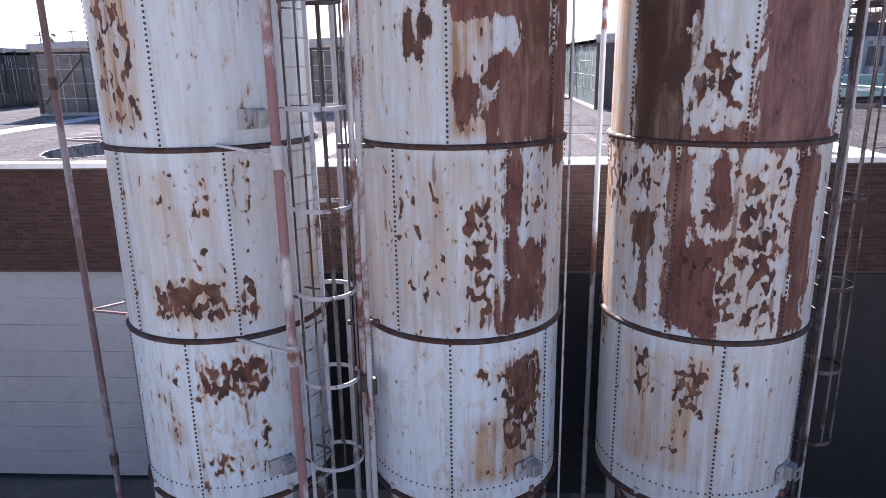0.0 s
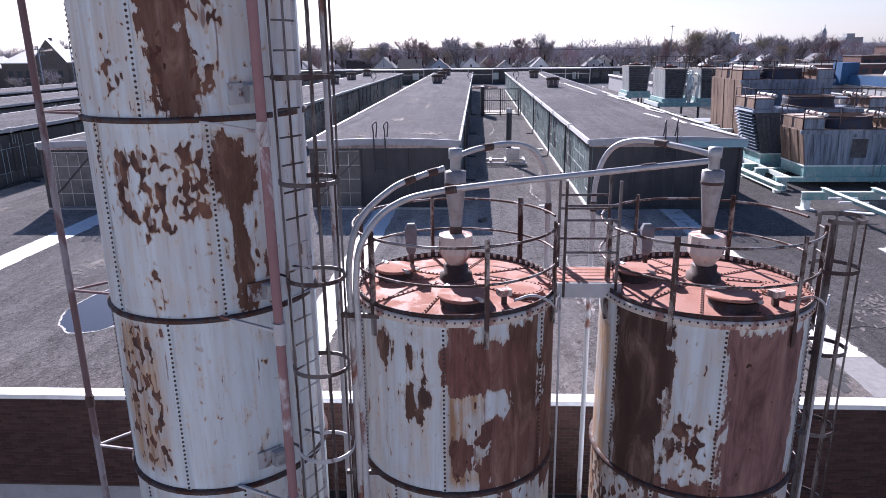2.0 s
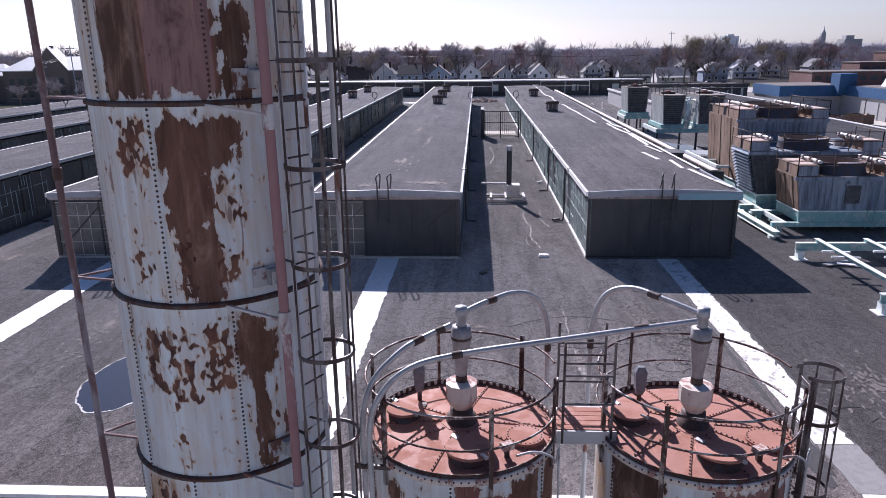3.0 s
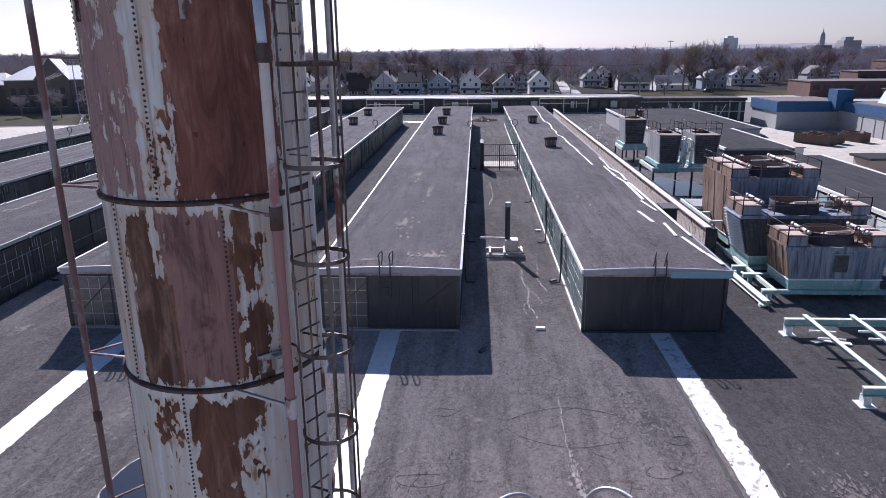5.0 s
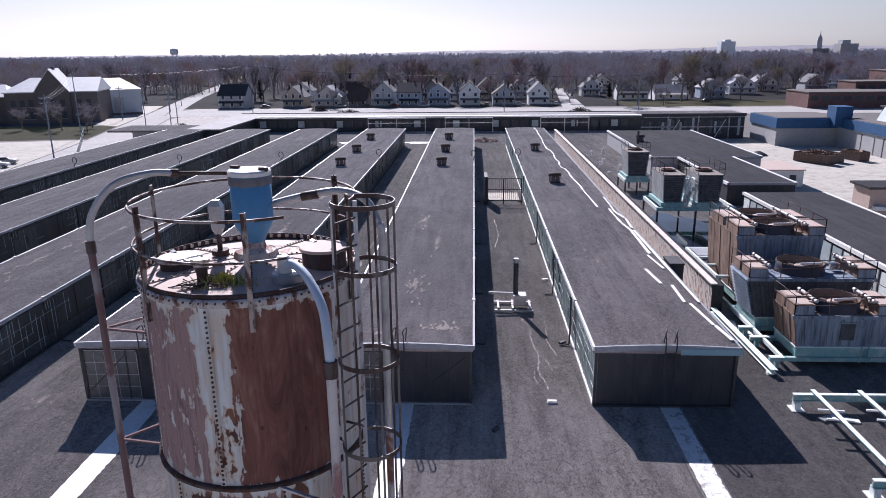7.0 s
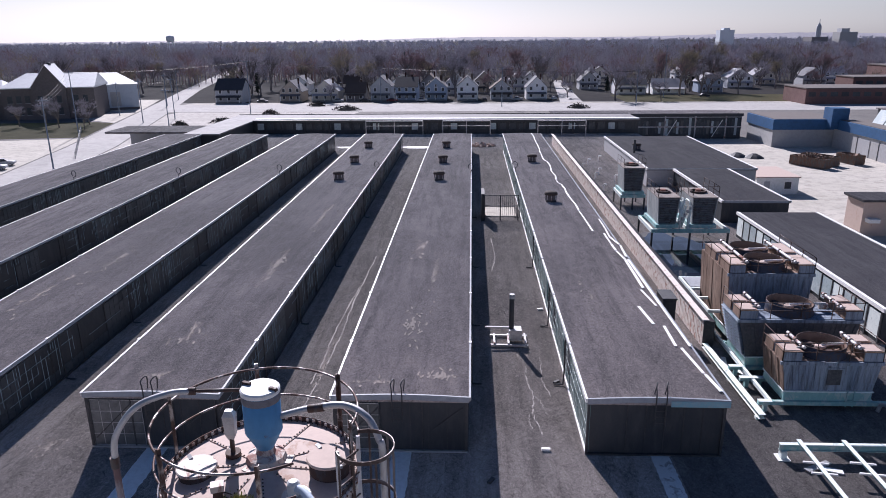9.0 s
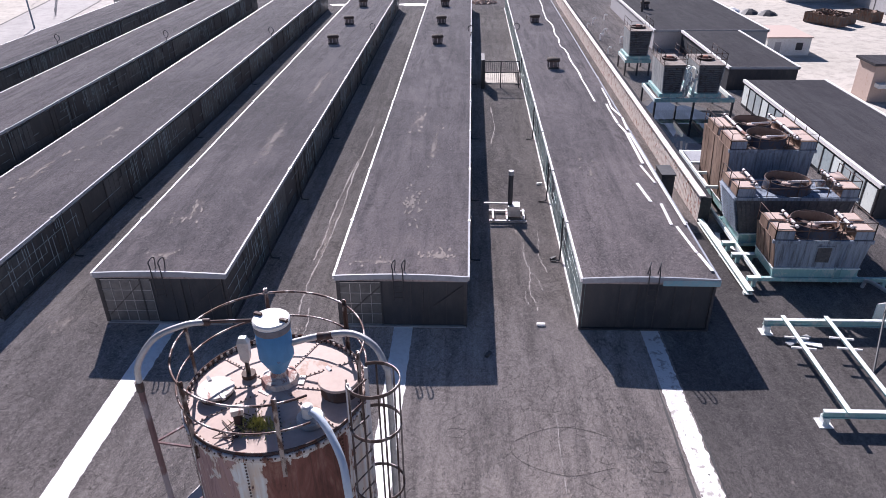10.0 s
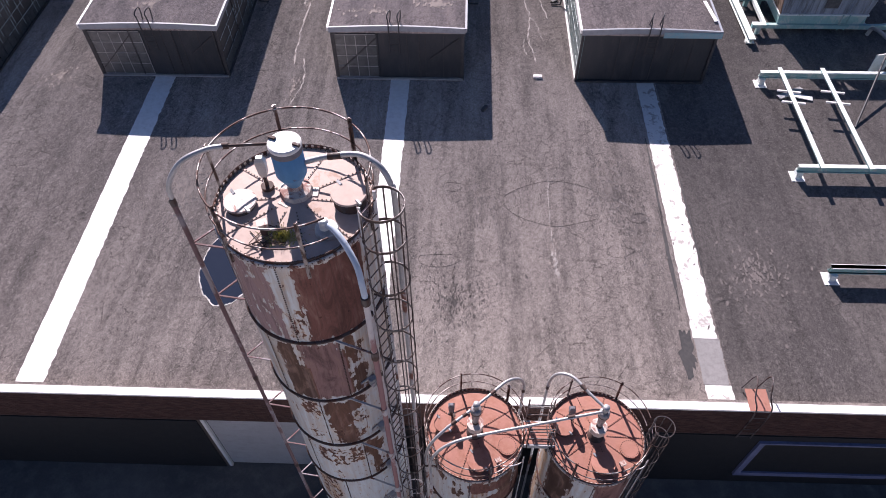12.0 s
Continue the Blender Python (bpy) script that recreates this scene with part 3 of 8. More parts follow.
def hall(label, x0, x1, front, near_bays):
    """A low hall with glazed sides in bays, a slightly cambered roof and metal edge trims. front: columns of panes in its end."""
    h = thing("roof_hall", label, "hall", "long halls on the deck")
    part("wall", Shape().box(x0 + 0.24, x1 - 0.24, HALL_Y0 + 0.16, HALL_Y1 - 0.1, DECK_Z, ROOF_Z - 0.3), FACADE_DARK, h)
    n = 12
    top = [(x0 + 0.08 + (x1 - x0 - 0.16) * i / n, ROOF_Z + 0.11 * math.sin(math.pi * i / n)) for i in range(n + 1)]
    s = Shape()
    v = [(x, y, zz) for y in (HALL_Y0 + 0.06, HALL_Y1) for x, zz in top] + [(x, y, ROOF_Z - 0.3) for y in (HALL_Y0 + 0.06, HALL_Y1) for x, zz in top]
    m = n + 1
    s.add(v, [(i, i + 1, m + i + 1, m + i) for i in range(n)], True)
    s.add(v, [(2 * m + i, 2 * m + m + i, 2 * m + m + i + 1, 2 * m + i + 1) for i in range(n)])
    s.add(v, [(i, 2 * m + i, 2 * m + i + 1, i + 1) for i in range(n)])
    part("roof", s, ROOFING, h)
    e = Shape()
    v = [(x, y, zz + dz) for x, zz in top for y, dz in ((HALL_Y0 - 0.02, -0.25), (HALL_Y0 - 0.02, 0.03), (HALL_Y0 + 0.07, 0.03), (HALL_Y0 + 0.07, -0.25))]
    e.add(v, [(4 * i + j, 4 * i + 4 + j, 4 * i + 4 + (j + 1) % 4, 4 * i + (j + 1) % 4) for i in range(n) for j in range(4)] + [(0, 1, 2, 3), (4 * n + 3, 4 * n + 2, 4 * n + 1, 4 * n)])
    part("fascia", e, FASCIA, h)
    # east trim has its shade put in as blue-grey; west stays white
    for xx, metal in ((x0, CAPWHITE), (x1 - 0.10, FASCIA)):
        part("edge_trim", Shape().box(xx, xx + 0.10, HALL_Y0 - 0.02, HALL_Y1, ROOF_Z - 0.16, ROOF_Z + 0.035), metal, h, "white metal edge trim" if xx == x0 else "metal edge trim coloured blue-grey for its shaded side")
        for k in range(12):
            y = HALL_Y0 + 5.9 + 7.55 * k
            part("gutter_clip", Shape().box(xx - 0.03, xx + 0.13, y, y + 0.22, ROOF_Z - 0.2, ROOF_Z + 0.07), GALV, h)
    for xx in (x0 + 0.12, x1 - 0.24):
        part("corner_post", Shape().box(xx, xx + 0.12, HALL_Y0 + 0.06, HALL_Y0 + 0.18, DECK_Z, ROOF_Z - 0.3), MUNTIN, h)
    part("sill", Shape().box(x0 + 0.15, x1 - 0.15, HALL_Y0 + 0.0, HALL_Y0 + 0.12, DECK_Z + 0.004, DECK_Z + 0.09), GALV if front else MUNTIN, h)
    # glazed end
    for c in front:
        for r in range(4):
            p = new("pane", pane_mesh)
            p.location = (x0 + 0.52 + 0.51 * c, HALL_Y0 + 0.13, DECK_Z + 0.42 + 0.61 * r)
            p.parent = h
    if front:
        cols = len(front)
        wide = 0.24 + 0.51 * cols
        for r in range(5):
            z = DECK_Z + 0.115 + 0.61 * r
            part("glazing_bar", Shape().box(x0 + 0.26, x0 + wide, HALL_Y0 + 0.10, HALL_Y0 + 0.13, z - 0.012, z + 0.012), GALV, h)
        for c in range(cols + 1):
            part("glazing_bar", Shape().box(x0 + 0.255 + 0.51 * c, x0 + 0.279 + 0.51 * c, HALL_Y0 + 0.096, HALL_Y0 + 0.126, DECK_Z + 0.1, ROOF_Z - 0.5), GALV, h)
        for c in (0, 4, 8, 12):
            part("end_post", Shape().box(x0 + 0.24 + 0.51 * c, x0 + 0.30 + 0.51 * c, HALL_Y0 + 0.08, HALL_Y0 + 0.15, DECK_Z + 0.09, ROOF_Z - 0.3), MUNTIN, h)
        part("brace", Shape().bar((x0 + 0.4, HALL_Y0 + 0.09, DECK_Z + 0.5), (x0 + 2.3, HALL_Y0 + 0.09, ROOF_Z - 0.6), 0.05), MUNTIN, h)
        part("brace", Shape().bar((x1 - 0.4, HALL_Y0 + 0.09, ROOF_Z - 0.6), (x1 - 1.8, HALL_Y0 + 0.09, DECK_Z + 1.2), 0.04), MUNTIN, h)
    # sheeting seams and stains of weld on the closed part of the end
    for k in range(len(front) // 2 + 2, 7):
        x = x0 + 0.25 + (x1 - x0 - 0.5) * k / 7
        part("seam", Shape().box(x - 0.02, x + 0.02, HALL_Y0 + 0.13, HALL_Y0 + 0.16, DECK_Z + 0.09, ROOF_Z - 0.3), MUNTIN, h)
    # glazed sides: posts by the bay, near panes one by one, the rest in one mesh
    count = int((HALL_Y1 - HALL_Y0) / BAY)
    for side in (-1, 1):
        # sun and shade are in the colours: paler parts west, darker parts east
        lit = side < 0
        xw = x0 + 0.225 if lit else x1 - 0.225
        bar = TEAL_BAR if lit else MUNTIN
        far = Shape()
        r = random.Random(int(x0 * 10) + side)
        for b in range(count + 1):
            y = HALL_Y0 + 0.2 + b * BAY
            part("side_post", Shape().box(xw - 0.05, xw + 0.05, y - 0.05, y + 0.05, DECK_Z, ROOF_Z - 0.16), bar, h)
            if b == count:
                break
            blind = r.random() < (0.12 if lit else 0.45)
            for c in range(5):
                for row in range(4):
                    if blind and row > 0:
                        continue
                    yy, zz = y + 0.32 + 0.595 * c, DECK_Z + 0.42 + 0.61 * row
                    if side in near_bays and b < 4:
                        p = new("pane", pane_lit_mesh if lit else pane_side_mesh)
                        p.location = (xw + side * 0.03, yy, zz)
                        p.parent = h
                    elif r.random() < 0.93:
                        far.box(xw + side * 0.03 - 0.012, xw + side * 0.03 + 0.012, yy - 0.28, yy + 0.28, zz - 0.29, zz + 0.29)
        ticks = Shape()
        y = HALL_Y0 + 0.5
        xa = xw + side * 0.053
        while y < HALL_Y1 - 0.5:
            dense = lit or math.sin(y * 0.41 + x0) > -0.35
            if dense and r.random() < 0.72:
                top = ROOF_Z - 0.32 - (0 if r.random() < 0.6 else r.uniform(0.2, 0.9))
                low = top - r.choice((0.5, 0.9, 1.3, 1.9, 2.3))
                ticks.box(xa - 0.008, xa + 0.008, y - 0.012, y + 0.02, max(low, DECK_Z + 0.2), top)
            y += r.choice((0.17, 0.22, 0.3, 0.42))
        for z in (DECK_Z + 0.75, DECK_Z + 1.36, DECK_Z + 1.97):
            y = HALL_Y0 + 0.3
            while y < HALL_Y1 - 1:
                l = r.uniform(0.5, 2.2)
                if r.random() < (0.75 if y < 36 else 0.3):
                    ticks.box(xa - 0.007, xa + 0.007, y, y + l, z - 0.012, z + 0.012)
                y += l
        tagged(part("batten_work", ticks, TICK_SUNLIT if lit else TICK_SHADED, h), kind="stuff")
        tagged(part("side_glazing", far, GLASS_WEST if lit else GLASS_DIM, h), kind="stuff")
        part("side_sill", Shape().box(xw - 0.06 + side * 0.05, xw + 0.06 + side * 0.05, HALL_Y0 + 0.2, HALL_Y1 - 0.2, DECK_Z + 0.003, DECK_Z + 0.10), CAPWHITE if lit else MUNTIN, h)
    # downpipes and gutter brackets
    for y in (36.2, 44.5, 57.0, 74.0):
        for side, xx in ((-1, x0 - 0.05), (1, x1 + 0.05)):
            part("downpipe", Shape().tube(arc([(xx, y, ROOF_Z - 0.1), (xx, y, ROOF_Z - 0.6), (xx, y, DECK_Z + 0.3), (xx + side * 0.15, y - 0.05, DECK_Z + 0.08), (xx + side * 0.55, y - 0.05, DECK_Z + 0.06)], 4), 0.045, 8), MUNTIN, h)
    return h


def hooked_rail(x, y):
    """The bent grab rails of a roof ladder, on the front wall of a hall."""
    t = thing("roof_ladder", "thin dark ladder head with hooked rails over the roof edge", "ladder", "roof ladders")
    for k in (0, 0.48):
        pts = [(x + k, y - 0.08, ROOF_Z - 1.3), (x + k, y - 0.08, ROOF_Z + 0.3), (x + k - 0.04, y - 0.06, ROOF_Z + 0.66), (x + k + 0.06, y + 0.22, ROOF_Z + 0.80), (x + k + 0.09, y + 0.34, ROOF_Z + 0.62), (x + k + 0.02, y + 0.38, ROOF_Z + 0.06)]
        part("grab_rail", Shape().tube(arc(pts, 5), 0.03, 7), MUNTIN, t)
    for i in range(4):
        z = ROOF_Z - 1.15 + 0.31 * i
        part("rung", Shape().tube([(x, y - 0.08, z), (x + 0.48, y - 0.08, z)], 0.014, 6), MUNTIN, t)
    return t


VENT_CAP = stained("rusted_vent_cap", (0.045, 0.038, 0.036), (0.06, 0.05, 0.046), (0.085, 0.06, 0.05), 2, 0.95, 30)


def roof_vent(x, y, z):
    t = thing("roof_vent", "round dark metal roof vent with a shallow cap", "vent", "roof vents", at=(x, y, z))
    part("curb", Shape().box(-0.5, 0.5, -0.5, 0.5, -0.05, 0.22), MUNTIN, t)
    part("body", Shape().drum(0, 0, 0.22, 0.78, 0.56, 20), ROOFING_DARK, t)
    part("cap", Shape().lathe(0, 0, [(0.66, 0.72), (0.68, 0.80), (0.60, 0.98), (0.0, 1.03)], 20), VENT_CAP, t)
    for k in range(8):
        p = on_circle(0, 0, 0.575, 45 * k, 0)
        part("rib", Shape().bar((p.x, p.y, 0.22), (p.x, p.y, 0.74), 0.05), GALV_RUST, t)
    return t


LABELS = "long low hall, grimy glazed sides, grey bitumen roof"
for (x0, x1), front, near in zip(HALLS, ((), (), range(12), range(5), range(4), ()), ((), (), (1,), (1,), (), (-1,))):
    hall(LABELS, x0, x1, front, near)
for x in (-16.2, -4.4, 7.8):
    hooked_rail(x, HALL_Y0)
for x in (-16.3, -4.5):
    for y in (79.9, 91.3, 104.2):
        roof_vent(x, y, ROOF_Z + 0.08)
for x, y in ((7.3, 69.0), (7.3, 91.9)):
    roof_vent(x, y, ROOF_Z + 0.08)
solid("fascia_panel", Shape().box(8.5, 11.2, HALL_Y0 - 0.05, HALL_Y0 - 0.025, ROOF_Z - 0.32, ROOF_Z - 0.03), FASCIA_TEAL, "light teal replacement fascia board on the hall", "board")

# torn white edge flashing on the roof of the east hall: (x, y) from, (x, y) to
rt_torn = random.Random(23)
for a, b in (((9.5, 120), (9.4, 106)), ((9.4, 106), (9.05, 96)), ((9.05, 96), (9.35, 88)), ((9.35, 88), (9.1, 80)), ((9.1, 79.5), (9.5, 75)), ((9.5, 75), (9.6, 67.3)), ((9.6, 67.3), (9.66, 58)),
             ((10.5, 57.2), (10.75, 50)), ((10.75, 50), (10.65, 44)), ((10.42, 43.6), (10.7, 40.8)), ((9.6, 40.7), (9.83, 38.0)), ((10.35, 37.7), (10.27, 35.0)), ((10.5, 34.8), (10.75, 31.9)), ((10.8, 31.8), (11.0, 30.1)),
             ((10.95, 50), (10.98, 41)), ((10.98, 41), (11.02, 35)), ((10.9, 62), (10.95, 50.5))):
    bits = 4 if a[1] > 57 else 1
    knots = [Vector(a).lerp(Vector(b), i / bits) + Vector((rt_torn.uniform(-.2, .2), rt_torn.uniform(-.5, .5))) * (0 < i < bits) for i in range(bits + 1)]
    for p, q in zip(knots, knots[1:]):
        long = (q - p).length * (1.0 if bits == 1 else rt_torn.uniform(0.85, 1.08))
        lift = ROOF_Z + 0.08 + rt_torn.uniform(0, 0.02)
        m = look((*p, lift), (*q, lift), rt_torn.uniform(-6, 6)) @ Matrix.Translation((0, 0, -long / 2))
        solid("flashing_strip", Shape().block(m, rt_torn.uniform(0.12, 0.19), 0.03, long), STRIP, "torn white flashing strip lying on the roof", "strip", group="torn flashing")

# looped cable heads standing at the hall edges
for x, y in ((-24.5, 84.0), (-12.65, 86.0), (-0.8, 84.5), (4.7, 86.0), (-36.4, 82.0), (-48.3, 80.0)):
    pts = [(x, y, ROOF_Z - 0.02), (x + 0.05, y, ROOF_Z + 0.35)] + [(x + 0.32 * math.sin(k * 0.8), y + 0.05 * k, ROOF_Z + 0.75 - 0.38 * math.cos(k * 0.8)) for k in range(8)]
    solid("cable_loop", Shape().tube(arc(pts, 4), 0.045, 6), MUNTIN, "looped dark cable standing up at the roof edge", "cable", group="cable loops")

# patched and blistered roofing
PATCH = stained("patched_roofing", (0.135, 0.117, 0.112), (0.155, 0.134, 0.127), (0.18, 0.155, 0.145), 3, 0.9, 14)
PATCH_DARK = stained("worn_roofing", (0.13, 0.115, 0.112), (0.16, 0.14, 0.135), (0.19, 0.165, 0.16), 2, 0.9, 14)
PATCH_PALE = stained("bleached_roofing", (0.23, 0.20, 0.188), (0.26, 0.225, 0.212), (0.20, 0.175, 0.166), 3, 0.95, 14)


def scuff(x, y, rx, ry, n, size, mat, seed, hall_x=None):
    """A scatter of small ragged slivers, longer along the halls, thickest in the middle."""
    r = random.Random(seed)
    sh = Shape()
    for i in range(n):
        a, d = r.uniform(0, 6.2832), abs(r.gauss(0, 0.5))
        px, py = x + rx * d * math.cos(a), y + ry * d * math.sin(a)
        z = DECK_Z + 0.010
        if hall_x is not None:
            u = (px - hall_x + 3.25) / 6.5
            z = ROOF_Z + 0.11 * math.sin(math.pi * min(max(u, 0), 1)) + 0.012
        z += 0.008 * i / n + 0.0003 * (seed % 20)
        w, l = size * r.uniform(0.3, 1.0), size * r.uniform(0.8, 3.2)
        turn = r.gauss(0, 0.35)
        pts = []
        for j in range(7):
            q = 6.2832 * j / 7
            k = r.uniform(0.45, 1.1)
            ex, ey = w * k * math.cos(q), l * k * math.sin(q)
            pts.append((px + ex * math.cos(turn) - ey * math.sin(turn), py + ex * math.sin(turn) + ey * math.cos(turn), z))
        sh.add(pts, [tuple(range(7))])
    return tagged(solid("worn_patch", sh, mat, "worn and scuffed patch in the roofing", "stain", group="worn patches", kind="stuff"))


for k, (x, y, rx, ry, n, size, m, hx) in enumerate((
        (-2.2, 31.3, 1.3, 0.8, 60, 0.10, PATCH_PALE, -4.0), (-5.2, 30.6, 1.6, 0.6, 40, 0.08, PATCH_PALE, -4.0), (-4.1, 37.5, 0.8, 3.2, 70, 0.12, PATCH_DARK, -4.0), (-3.3, 46.5, 0.3, 5.0, 70, 0.10, PATCH_DARK, -4.0),
        (-3.2, 47, 0.4, 5.5, 40, 0.07, PATCH_PALE, -4.0), (-4.6, 53, 1.2, 5.0, 50, 0.12, PATCH_PALE, -4.0), (-15.0, 48, 0.5, 6.0, 90, 0.12, PATCH_DARK, -15.93), (-15.1, 49, 0.5, 6.0, 60, 0.08, PATCH_PALE, -15.93),
        (-14.6, 62, 0.4, 8.0, 90, 0.14, PATCH_DARK, -15.93), (-16.6, 36, 1.2, 3.0, 50, 0.09, PATCH_PALE, -15.93), (-16.2, 31.0, 1.2, 0.8, 40, 0.08, PATCH_PALE, -15.93), (-27.5, 50, 1.2, 8.0, 70, 0.14, PATCH_DARK, -27.8),
        (-29.0, 42, 0.8, 8.0, 50, 0.12, PATCH_PALE, -27.8), (7.0, 42, 1.2, 6.0, 50, 0.10, PATCH_DARK, 7.9), (5.6, 22.0, 1.3, 2.4, 260, 0.05, PATCH_DARK, None), (6.6, 19.2, 1.2, 1.6, 160, 0.05, PATCH_DARK, None),
        (0.0, 21.5, 2.2, 2.6, 200, 0.045, PATCH_DARK, None), (-12.6, 21.5, 1.5, 4.0, 240, 0.06, PATCH_DARK, None), (10.8, 17.5, 2.0, 2.4, 200, 0.07, PATCH_DARK, None), (2.2, 40, 0.9, 6.0, 90, 0.06, PATCH_PALE, None),
        (-9.6, 38, 0.5, 7.0, 160, 0.06, PATCH_PALE, None), (-9.3, 28.5, 0.7, 2.0, 60, 0.05, PATCH_PALE, None), (-21.3, 29.2, 1.6, 1.6, 140, 0.05, PATCH_PALE, None), (2.95, 18.6, 0.35, 1.6, 90, 0.045, PATCH_PALE, None),
        (5.8, 21.6, 1.6, 3.0, 420, 0.04, DECK_DARK, None), (-1.0, 16.0, 2.5, 3.0, 260, 0.045, DECK_DARK, None))):
    scuff(x, y, rx, ry, n, size, m, 60 + k, hx)

# cross hall at the far end of the deck
cross = thing("cross_hall", "long low cross hall with dark windows and a pale roof edge", "hall")
part("wall", Shape().box(-52, 33, 142.6, 153, DECK_Z - 0.01, 9.2), FACADE_DARK, cross)
MEMBRANE = stained("grey_roof_membrane", (0.20, 0.19, 0.20), (0.26, 0.25, 0.26), (0.15, 0.145, 0.15), 0.3, 0.8, 8)
part("wall_return", Shape().box(-52, -46, 122.5, 142.5, DECK_Z - 0.01, 9.2), FACADE_DARK, cross)
part("roof", Shape().box(-52.3, 33.3, 142.2, 153.3, 9.2, 9.45), MEMBRANE, cross)
part("roof_return", Shape().box(-52.3, -45.7, 122.0, 142.2, 9.2, 9.445), MEMBRANE, cross)
part("roof_edge", Shape().box(-45.7, 33.3, 142.0, 142.2, 9.05, 9.5), MUNTIN, cross)
part("roof_band", Shape().box(-45.7, 33.3, 143.6, 145.2, 9.455, 9.6), CAPWHITE, cross, "pale band along the roof")
part("roof_edge", Shape().box(-52.3, 33.3, 153.3, 153.5, 9.12, 9.6), MUNTIN, cross)
for i in range(38):
    part("window", Shape().box(-45 + 2 * i, -43.7 + 2 * i, 142.52, 142.6, DECK_Z + 0.9, DECK_Z + 2.2), GLASS_DIM if i % 4 else GLASS_LIT, cross)
for i in range(15):
    part("post", Shape().box(-45.3 + 5 * i, -45.0 + 5 * i, 142.3, 142.5, DECK_Z, 9.1), MUNTIN, cross)
east = thing("cross_hall", "tall dark factory range with grimy windows behind the yard", "hall")
part("wall", Shape().box(20.0, 66.5, 176.6, 186, GROUND, 6.5), FACADE_DARK, east)
part("roof", Shape().box(19.8, 66.7, 176.2, 186.3, 6.5, 6.75), ROOFING, east)
part("roof_edge", Shape().box(19.8, 66.7, 176.1, 176.2, 6.3, 6.95), MUNTIN, east)
rf = random.Random(12)
for i in range(12):
    x = 21.5 + 3.75 * i
    for k in range(5):
        part("window", Shape().box(x + .1 + .68 * k, x + .68 + .68 * k, 176.5, 176.6, rf.uniform(1.2, 2.2), rf.uniform(4.4, 5.9)), rf.choice((GLASS_DIM, GLASS_DIM, GLASS_FRONT, FACADE_DARK, GLASS_LIT)), east)
    part("post", Shape().box(x - .22, x + .05, 176.25, 176.6, GROUND, 6.3), GALV_RUST if i % 2 else MUNTIN, east)
    if i % 3 == 1:
        part("stair_rail", Shape().bar((x + .3, 175.9, 1.2), (x + 2.6, 175.9, 5.4), .14), CAPWHITE, east)
part("ledge", Shape().box(20.0, 66.5, 176.2, 176.5, 3.5, 3.75), GALV_RUST, east)
part("ledge", Shape().box(20.0, 66.5, 176.2, 176.5, 5.95, 6.1), GALV, east)
for x0, x1 in ((-22.0, -10.5), (-6.5, 3.0), (12.5, 22.0)):
    t = thing("pipe_rack", "pale steel pipe rack in front of the cross hall", "rack", "pipe racks")
    for x in (x0, (x0 + x1) / 2, x1):
        part("post", Shape().bar((x, 139.5, DECK_Z), (x, 139.5, 9.6), 0.14), GALV, t)
    part("beam", Shape().bar((x0, 139.5, 9.6), (x1, 139.5, 9.6), 0.16), CAPWHITE, t)
    part("beam", Shape().bar((x0, 139.5, 8.6), (x1, 139.5, 8.6), 0.10), GALV, t)
# two flat pale patches on the deck between the halls and cross hall
solid("snow_bank", ragged(Shape(), -10, 124.5, DECK_Z + 0.02, 4.0, 1.2, 40, .2, 5), STRIP, "pale bright patch on the deck behind the halls", "patch", kind="structure")
solid("snow_bank", ragged(Shape(), -22, 124.5, DECK_Z + 0.02, 3.0, 1.2, 40, .2, 7), STRIP, "pale bright patch on the deck behind the halls", "patch", kind="structure")

# ---- side halls to the east ----
def side_hall(label, x0, x1, y0, y1, zr, wall):
    t = thing("side_hall", label, "hall", "side halls")
    part("wall", Shape().box(x0 + 0.15, x1 - 0.15, y0 + 0.15, y1 - 0.15, GROUND if x1 > 33 else DECK_Z - 0.01, zr - 0.25), wall, t)
    part("roof", Shape().box(x0 + 0.1, x1 - 0.1, y0, y1, zr - 0.25, zr), ROOFING_DARK, t)
    for x in (x0, x1 - 0.25):
        part("edge_trim", Shape().box(x, x + 0.25, y0, y1, zr - 0.2, zr + 0.06), CAPWHITE, t)
    part("front_trim", Shape().box(x0 + 0.25, x1 - 0.25, y0 - 0.06, y0, zr - 0.2, zr + 0.03), FASCIA, t)
    return t


side_hall("wide flat-roofed hall with dark roofing and pale walls", 22.1, 36.4, 90.5, 121.0, 9.0, BEIGE)
side_hall("flat-roofed hall with dark roofing and white edge trims", 25.4, 32.6, 72.0, 90.2, 9.0, FACADE_DARK)
h = side_hall("flat-roofed hall with dark roofing and glazed side", 25.2, 33.0, 42.0, 67.2, 9.0, FACADE_DARK)
for i in range(16):
    part("glazing", Shape().box(25.28, 25.33, 42.4 + 1.54 * i, 43.7 + 1.54 * i, DECK_Z + 0.3, 8.6), GLASS_LIT if i % 3 else PALE_TEAL, h)
    part("mullion", Shape().box(25.24, 25.34, 42.2 + 1.54 * i, 42.3 + 1.54 * i, DECK_Z, 8.75), MUNTIN, h)
roof_vent(24.3, 106.0, 9.0)
solid("flue", Shape().tube([(23.4, 103.5, 8.9), (23.4, 103.5, 10.9)], 0.16, 12), MUNTIN, "short dark flue pipe on the hall roof", "flue")
